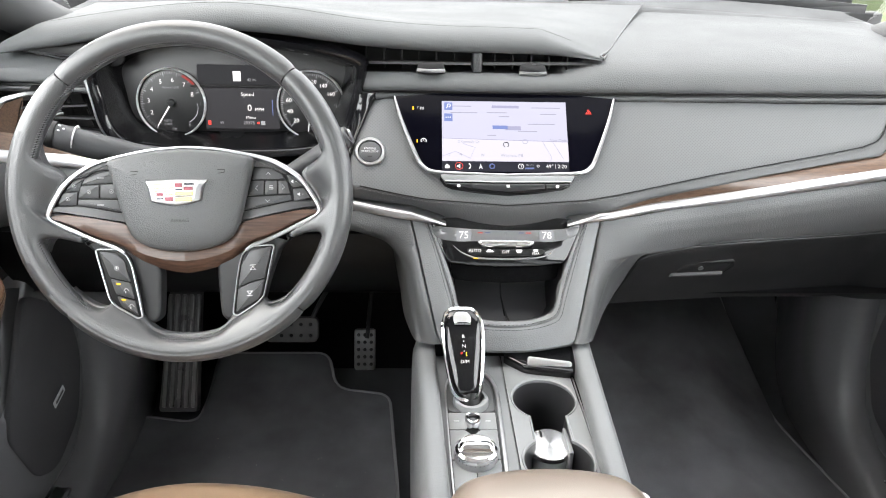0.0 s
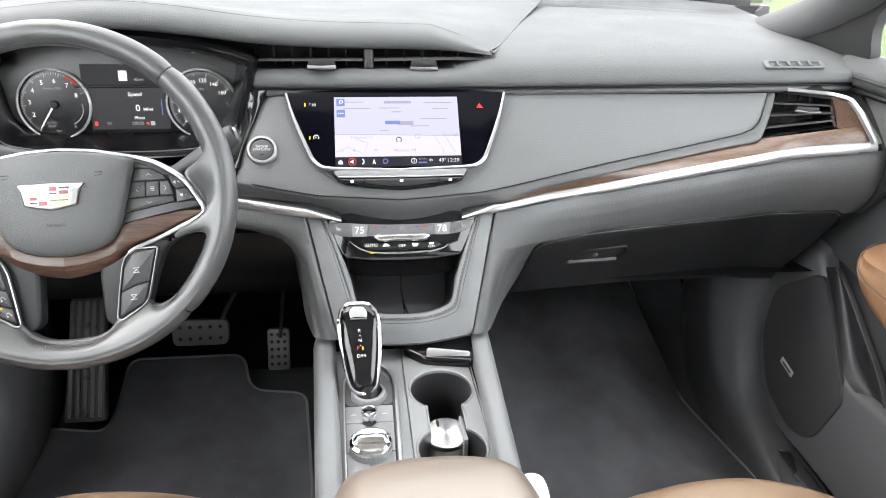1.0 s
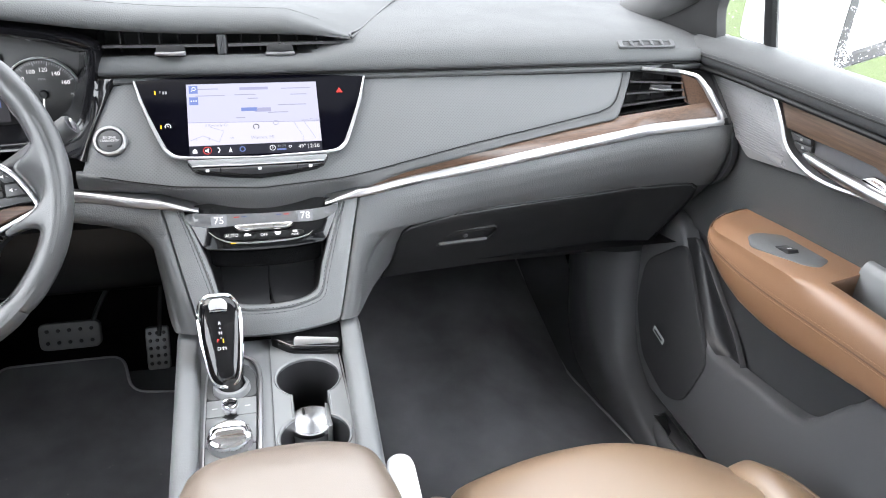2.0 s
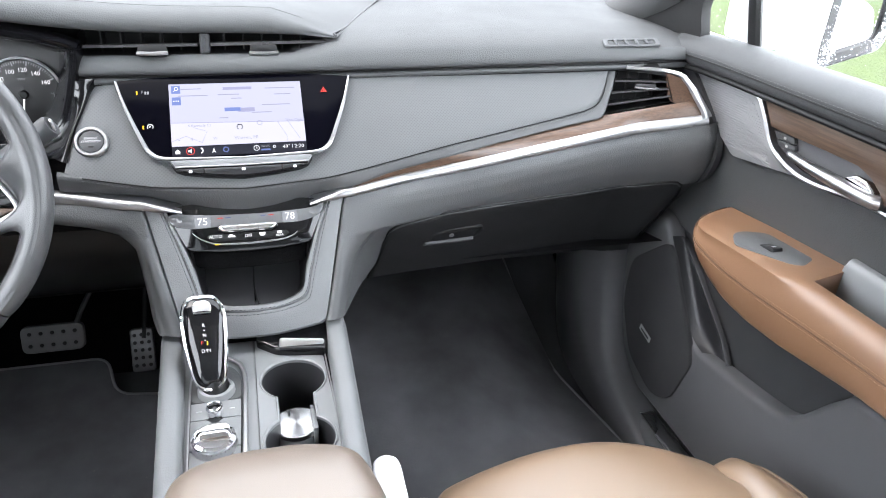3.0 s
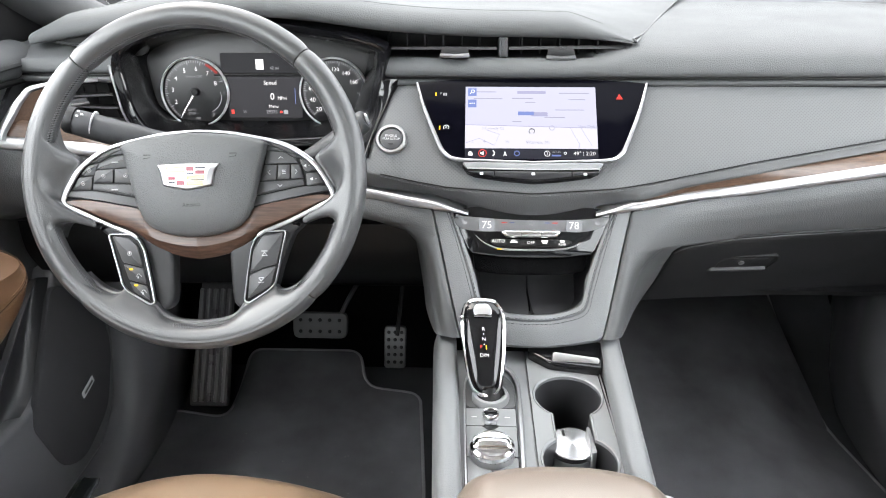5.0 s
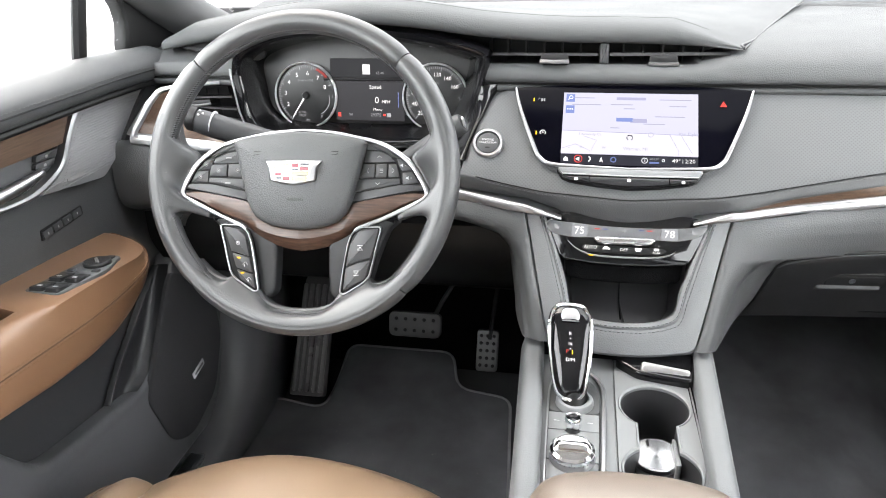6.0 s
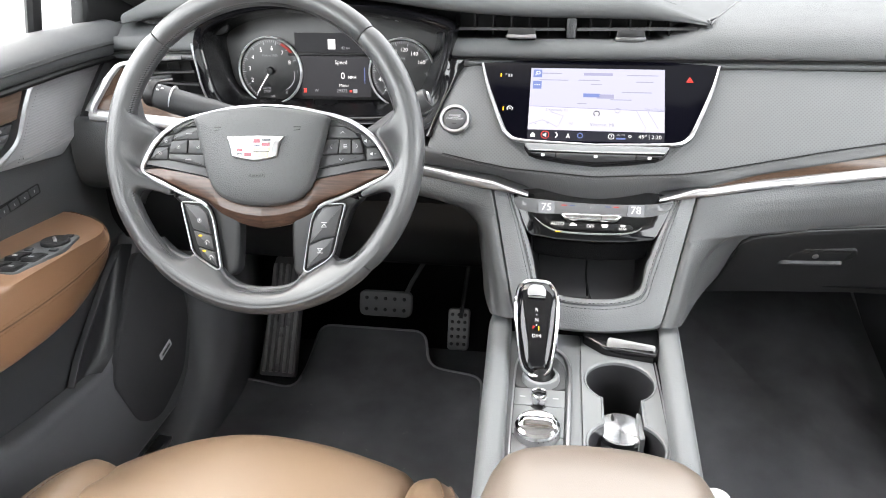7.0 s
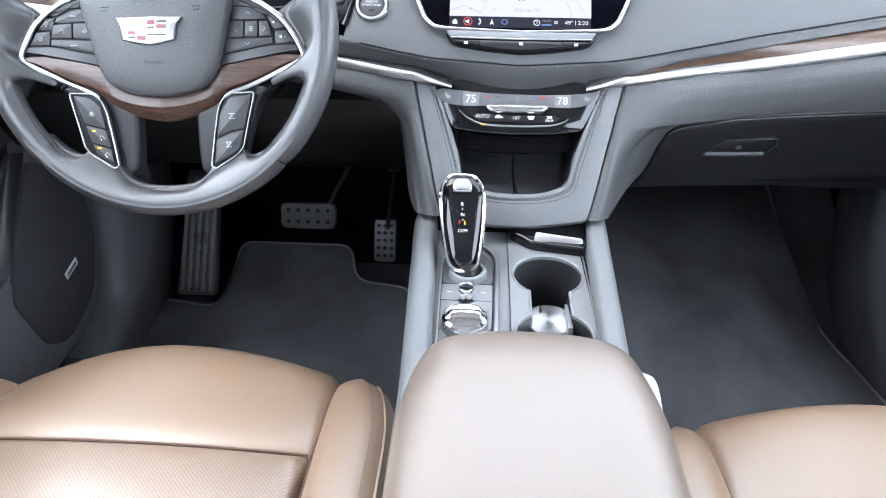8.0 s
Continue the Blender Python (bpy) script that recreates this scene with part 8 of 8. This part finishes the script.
    # lower panel whose upper edge is the rim of the map pocket
    low = [(1.17, 0.1), (1.175, 0.3), (1.15, 0.42), (1.1, 0.468), (1.045, 0.468), (1.02, 0.447), (0.985, 0.39), (0.935, 0.324), (0.905, 0.3), (0.87, 0.294), (0.805, 0.3005), (0.72, 0.312), (0.672, 0.324), (0.645, 0.35), (0.6, 0.408), (0.55, 0.435), (0.3, 0.44), (-0.3, 0.44), (-0.3, 0.1)]
    low = [Vector((p.x, p.y)) for p in curve([(a, b, 0) for a, b in low], 4)]
    part("lower_panel", slab(B(), at(0.715), low, 0.03, 0.012, 5), DOOR_DARK, d, "black lower panel with map pocket")
    bm = B()
    p_lo = curve([(1.018, 0.444, 0), (0.985, 0.4, 0), (0.935, 0.332, 0), (0.907, 0.305, 0), (0.873, 0.294, 0)], 6)
    p_rd = curve([(1.012, 0.443, 0), (0.972, 0.4185, 0), (0.92, 0.3795, 0), (0.864, 0.3365, 0), (0.828, 0.297, 0)], 6)
    rows = []
    for a_, b_ in zip(p_lo, p_rd):
        rows.append([Vector((s * x_, q_.x, q_.y)) for q_, x_ in ((a_, 0.7195), (a_.lerp(b_, 0.25), 0.737), (a_.lerp(b_, 0.8), 0.739), (b_, 0.7345), (b_ + Vector((-0.002, 0.0015, 0)), 0.7352), (b_ + Vector((-0.005, 0.003, 0)), 0.7425))])
    sheet(bm, [curve(r_, 3) for r_ in rows])
    # The door's plastic darkened here: the pocket's shade put into the colour.
    part("pocket_fold", bm, textured("pocket_plastic_shaded", (0.022, 0.022, 0.024), 0.4, grain=1200, bump=0.2), d, "folded front wall of the map pocket")
    spk = rounded(fit_([(1.122, 0.348), (1.008, 0.44), (0.895, 0.288), (0.884, 0.262), (0.922, 0.155), (0.978, 0.125), (1.075, 0.155), (1.128, 0.25)]), 0.03, 5)
    sp = part("speaker_grille", slab(B(), at(0.711), spk, 0.008, 0.003, 3), textured("speaker_mesh", (0.042, 0.042, 0.045), 0.6, grain=2400, bump=0.7, dist=0.001), d, "black fine-mesh speaker grille")
    bd = part("badge_plate", slab(B(), at(0.7095) @ pose(1.03, 0.232, 0, 0, 0, 12), rect(0.04, 0.0125, 0.001), 0.002, 0.0006), PRINT, sp, "small metal plate")
    part("mark", slab(B(), at(0.7089) @ pose(1.03, 0.232, 0, 0, 0, 12), rect(0.029, 0.0042, 0.001), 0.0005, 0.0001, 1), SKIN_MID, bd)
    if s < 0:
        # crumpled film wrapper in the door pocket
        bt = thing("plastic_wrapper", "crumpled clear plastic wrapper lying in the door pocket", "wrapper", (-0.725, 0.62, 0.335))
        rnd = random.Random(3)
        bm = B()
        for k in range(7):
            tube(bm, [(-0.722 - 0.01 * rnd.random(), 0.6 + 0.05 * rnd.random(), 0.325 + 0.015 * rnd.random()) for _ in range(3)], 0.005, 5)
        part("film", bm, clear_glass("clear_film", (0.9, 0.92, 0.95)), bt)
    return d


door(-1)
door(1)


# ---- seats ----
def seat(cx, yf, label):
    t = thing("front_seat", label, "seat", (cx, yf - 0.3, 0.02), group="front seats")

    def top(u, y):
        flat_ = min(1.0, max(0.0, (y - (yf - 0.19)) / 0.15))
        crown = 0.349 - (0.007 + (0.015 if u * cx > 0 else 0.007) * flat_) * (abs(u) / 0.18) ** 2
        return crown - 0.03 * max(0, (yf - 0.1 - y)) ** 1.0

    def front(u):
        return yf - (0.056 if u * cx > 0 else 0.03) * (abs(u) / 0.18) ** 2

    def prof(u, dip, y_end):
        f = front(u)
        seam = yf - 0.19
        z = top(u, seam)
        return curve([(cx + u, f - 0.05, 0.1), (cx + u, f - 0.012, 0.17), (cx + u, f, 0.24), (cx + u, f - 0.006, 0.295), (cx + u, f - 0.03, top(u, f) - 0.014), (cx + u, f - 0.065, top(u, f) - 0.002), (cx + u, seam + 0.04, z + 0.001), (cx + u, seam + 0.006, z - 0.001), (cx + u, seam, z - 0.006)], 5)

    bm = B()
    us = [-0.19, -0.186, -0.178] + list(np.linspace(-0.165, 0.165, 19)) + [0.178, 0.186, 0.19]
    rows = []
    for u in us:
        sink = 0.012 if abs(u) > 0.189 else (0.005 if abs(u) > 0.185 else 0.001 if abs(u) > 0.177 else 0)
        rows.append([p + Vector((0, -sink * 0.6, -sink)) for p in prof(u, 0, 0)])
    sheet(bm, rows)
    part("front_cushion", bm, TAN, t, "smooth tan leather cushion front")
    bm = B()
    rows = []
    for u in us:
        seam = yf - 0.19
        sink = 0.012 if abs(u) > 0.189 else (0.005 if abs(u) > 0.185 else 0)
        rows.append([Vector((cx + u * (1 - 0.02 * k), seam - y, top(u, seam - y) - sink - dz)) for k, (y, dz) in enumerate(((0.0, 0.008), (0.004, 0.002), (0.02, 0), (0.1, 0.002), (0.25, 0.012), (0.45, 0.03)))])
    sheet(bm, rows)
    part("cross_seam", tube(B(), [(cx + u, yf - 0.1895, top(u, yf - 0.19) - 0.0045) for u in np.linspace(-0.182, 0.182, 25)], 0.0014, 6), SEAM_TAN, t, "dark sunk seam")
    part("seat_panel", bm, TAN_PERF, t, "perforated tan leather seat panel")
    for s in (-1, 1):
        bm = B()
        rows = []
        wide = s * cx > 0
        path = [(yf - 0.098, 0.258, 0.7), (yf - 0.083, 0.288, 0.85), (yf - 0.085, 0.316, 0.97), (yf - 0.1, 0.335, 1.0), (yf - 0.14, 0.35, 1.0), (yf - 0.24, 0.358, 1.0), (yf - 0.4, 0.36, 1.0), (yf - 0.62, 0.36, 1.0)] if wide else [(yf - 0.076, 0.255, 0.7), (yf - 0.06, 0.285, 0.85), (yf - 0.062, 0.315, 0.97), (yf - 0.08, 0.338, 1.0), (yf - 0.125, 0.352, 1.0), (yf - 0.22, 0.36, 1.0), (yf - 0.4, 0.362, 1.0), (yf - 0.62, 0.36, 1.0)]
        path = curve([(a, b, c) for a, b, c in path], 4)
        for q in path:
            y, z, w = q.x, q.y, q.z
            o = (0.252 if wide else 0.272) - 0.022 * max(0, 1 - (yf - (0.105 if wide else 0.07) - y) / 0.12) ** 2
            i = 0.168 if wide else 0.187
            sec = [(i + 0.0, z - 0.03), (i + 0.002, z - 0.018), (i + 0.012, z - 0.006), (i + 0.03, z), (o - 0.028, z - 0.004), (o - 0.01, z - 0.018), (o - 0.002, z - 0.04), (o, z - 0.08), (o - 0.012, 0.12), (o - 0.02, 0.06)]
            rows.append([Vector((cx + s * p[0], y, max(0.05, p[1]))) for p in curve([(a, b, 0) for a, b in sec], 3)])
        vs = sheet(bm, rows)
        bm.faces.new(vs[0])
        bo_ = part("bolster", bm, TAN, t, "tan leather side bolster")
        part("piping", tube(B(), [r[14] + Vector((s * 0.0006, 0, 0.0006)) for r in rows[1:]], 0.0016, 6), TAN, bo_)
        part("stitching", stitches([r[12] + Vector((0, 0, 0.0005)) for r in rows[1:]], 0.004, 0.0026, 0.0005), THREAD_TAN, bo_)
        part("seam", tube(B(), [r[2] + Vector((-s * 0.001, 0.0, -0.002)) for r in rows[2:]], 0.0018, 5), SEAM_TAN, bo_)
    bm = B()
    slab(bm, axes((cx, yf - 0.36, 0.2), (1, 0, 0), (0, 1, 0)), rect(0.46, 0.56, 0.03), 0.178, 0.01)
    part("seat_base", bm, BLACK, t, "black seat base")
    return t


seat(-0.388, 0.755, "tan leather driver's seat with perforated middle panel")
seat(0.388, 0.703, "tan leather passenger seat with perforated middle panel")

# ---- floor mats ----
def mat(name, outline, z, label, r=0.03):
    t = thing(name, label, "floor mat", (outline[0][0], outline[0][1], z - 0.012), group="floor mats")
    o = rounded([Vector(p) for p in outline], r, 5)

    def lift(p):
        return max(0.0, p.y - 1.25) ** 1.5 * 0.9

    bm = slab(B(), Matrix.Translation((0, 0, z)), o, 0.013, 0.004, 2)
    for v in bm.verts:
        v.co.z += lift(v.co)
    part("mat_surface", bm, MAT_PILE, t)
    pts = [Vector((p.x, p.y, z + 0.0008)) for p in grown(o, -0.0025)]
    part("bound_edge", tube(B(), [p + Vector((0, 0, lift(p))) for p in pts], 0.003, 6, closed=True, flat=0.7), BINDING, t, "stitched black edge binding")


mat("driver_floor_mat", [(-0.655, 0.55), (-0.665, 1.0), (-0.669, 1.213), (-0.553, 1.19), (-0.551, 1.28), (-0.55, 1.375), (-0.308, 1.375), (-0.287, 1.29), (-0.173, 1.274), (-0.15, 1.0), (-0.14, 0.55)], 0.045, "black carpet floor mat with a notch for the pedals")
mat("passenger_floor_mat", [(0.135, 0.5), (0.68, 0.5), (0.668, 0.93), (0.654, 1.0), (0.622, 1.18), (0.612, 1.36), (0.59, 1.58), (0.16, 1.58)], 0.034, "black carpet floor mat with faint dust")

# paler carpet of the passenger's footwell, under and beside the mat
bm = B()
sheet(bm, [[(x, y, 0.0285 + max(0.0, y - 1.25) ** 1.5 * 0.9 + 0.25 * max(0.0, x - 0.655) ** 1.3) for y in np.linspace(0.5, 1.58, 28)] for x in np.linspace(0.54, 0.728, 12)])
tagged(part("carpet", bm, textured("passenger_floor_carpet", (0.075, 0.077, 0.082), 0.95, spec=0.1, grain=900, bump=0.9, cells=False, vary=0.4, blotch=9, dist=0.002)), "black floor carpet beside the passenger's mat", "carpet", kind="structure")

# ---- pedals ----
def pedal(name, m, w, h, cols, rows_, label, arm_pts, plate):
    t = thing(name, label, "pedal", tuple(m.translation))
    o = rounded([Vector(p) for p in ((-w / 2, -h / 2), (w / 2, -h / 2), (w / 2 * 1.02, h / 2), (-w / 2 * 1.02, h / 2))], 0.014 if w > h else 0.008, 5)
    part("pad", slab(B(), m, o, 0.012, 0.003, 3), plate, t)
    for i in range(cols):
        for j in range(rows_):
            x, y = (i + 0.5) / cols * w * 0.9 - w * 0.45, (j + 0.5) / rows_ * h * 0.88 - h * 0.44
            part("stud", lathe(B(), m @ pose(x, y, 0.0), [(0.0036, -0.001), (0.0036, 0.0014), (0.0026, 0.0024), (0.0004, 0.0026)], 10), BLACK, t)
    part("arm", tube(B(), arm_pts, 0.0045, 8), BLACK if name != "brake_pedal" else STEEL, t)


pedal("accelerator_pedal", axes((-0.226, 1.288, 0.15), (1, 0, 0), (0, 0.45, 0.9)), 0.043, 0.085, 3, 5, "steel-faced accelerator pedal with black studs", [(-0.222, 1.3, 0.17), (-0.212, 1.34, 0.26), (-0.205, 1.36, 0.34)], STEEL)
part("pivot_box", slab(B(), axes((-0.205, 1.29, 0.31), (1, 0, 0), (0, 0.1, 1)), rect(0.022, 0.02, 0.003), 0.05, 0.003), SKIN_MID, bpy.data.objects["accelerator_pedal"])
pedal("brake_pedal", axes((-0.364, 1.246, 0.224), (1, 0, 0), (0, 0.35, 0.93)), 0.104, 0.05, 5, 2, "wide brake pedal with black studs", [(-0.335, 1.255, 0.22), (-0.312, 1.262, 0.268), (-0.274, 1.29, 0.33), (-0.262, 1.34, 0.4)], textured("worn_grey_rubber", (0.075, 0.075, 0.077), 0.45, grain=500, bump=0.2))
# Ribs are paler than the pad: light on their crests put into colour.
RIB = textured("rib_rubber_lightened", (0.13, 0.13, 0.132), 0.34, grain=600, bump=0.2, vary=0.2, blotch=30)
rest = thing("foot_rest", "black ribbed driver's foot rest", "foot rest", (-0.585, 1.19, 0.05))
RM = axes((-0.582, 1.252, 0.168), (1, 0, 0), (-0.0, 0.575, 0.818))
part("pad", slab(B(), RM, rounded([Vector(p) for p in ((-0.04, -0.115), (0.035, -0.115), (0.03, 0.13), (-0.032, 0.13))], 0.008), 0.02, 0.004), RUBBER, rest)
for k in range(5):
    x = -0.028 + 0.0138 * k
    part("rib", slab(B(), RM @ pose(x, 0.004, 0.006), rect(0.0085, 0.222, 0.004), 0.008, 0.0028), RIB, rest)
bm = B()
for x, y in ((-0.02, -0.06), (-0.006, -0.03), (0.012, 0.0), (-0.018, 0.02), (0.004, -0.085), (0.026, -0.1), (-0.034, -0.1)):
    lathe(bm, RM @ pose(x, y, 0.004), [(0.0016, 0), (0.0012, 0.001), (0.0004, 0.0013)], 6)
tagged(part("water_drops", bm, WATER, rest), kind="stuff")
# lint and crumbs on the mats
LINT = node_material("pale_lint", (0.35, 0.34, 0.32), 0.9)
for nm_, x0_, x1_, y0_, y1_, z_ in (("driver_floor_mat", -0.52, -0.2, 0.8, 1.22, 0.0452), ("passenger_floor_mat", 0.2, 0.6, 0.75, 1.2, 0.0342)):
    rnd = random.Random(21)
    bm = B()
    for _ in range(46):
        c = Vector((rnd.uniform(x0_, x1_), rnd.uniform(y0_, y1_), z_))
        d = Vector((rnd.uniform(-1, 1), rnd.uniform(-1, 1), 0)).normalized() * rnd.uniform(0.0006, 0.002)
        tube(bm, [c - d, c + Vector((0, 0, 0.0003)), c + d], rnd.uniform(0.0003, 0.0006), 4)
    tagged(part("lint", bm, LINT, bpy.data.objects[nm_]), kind="stuff")
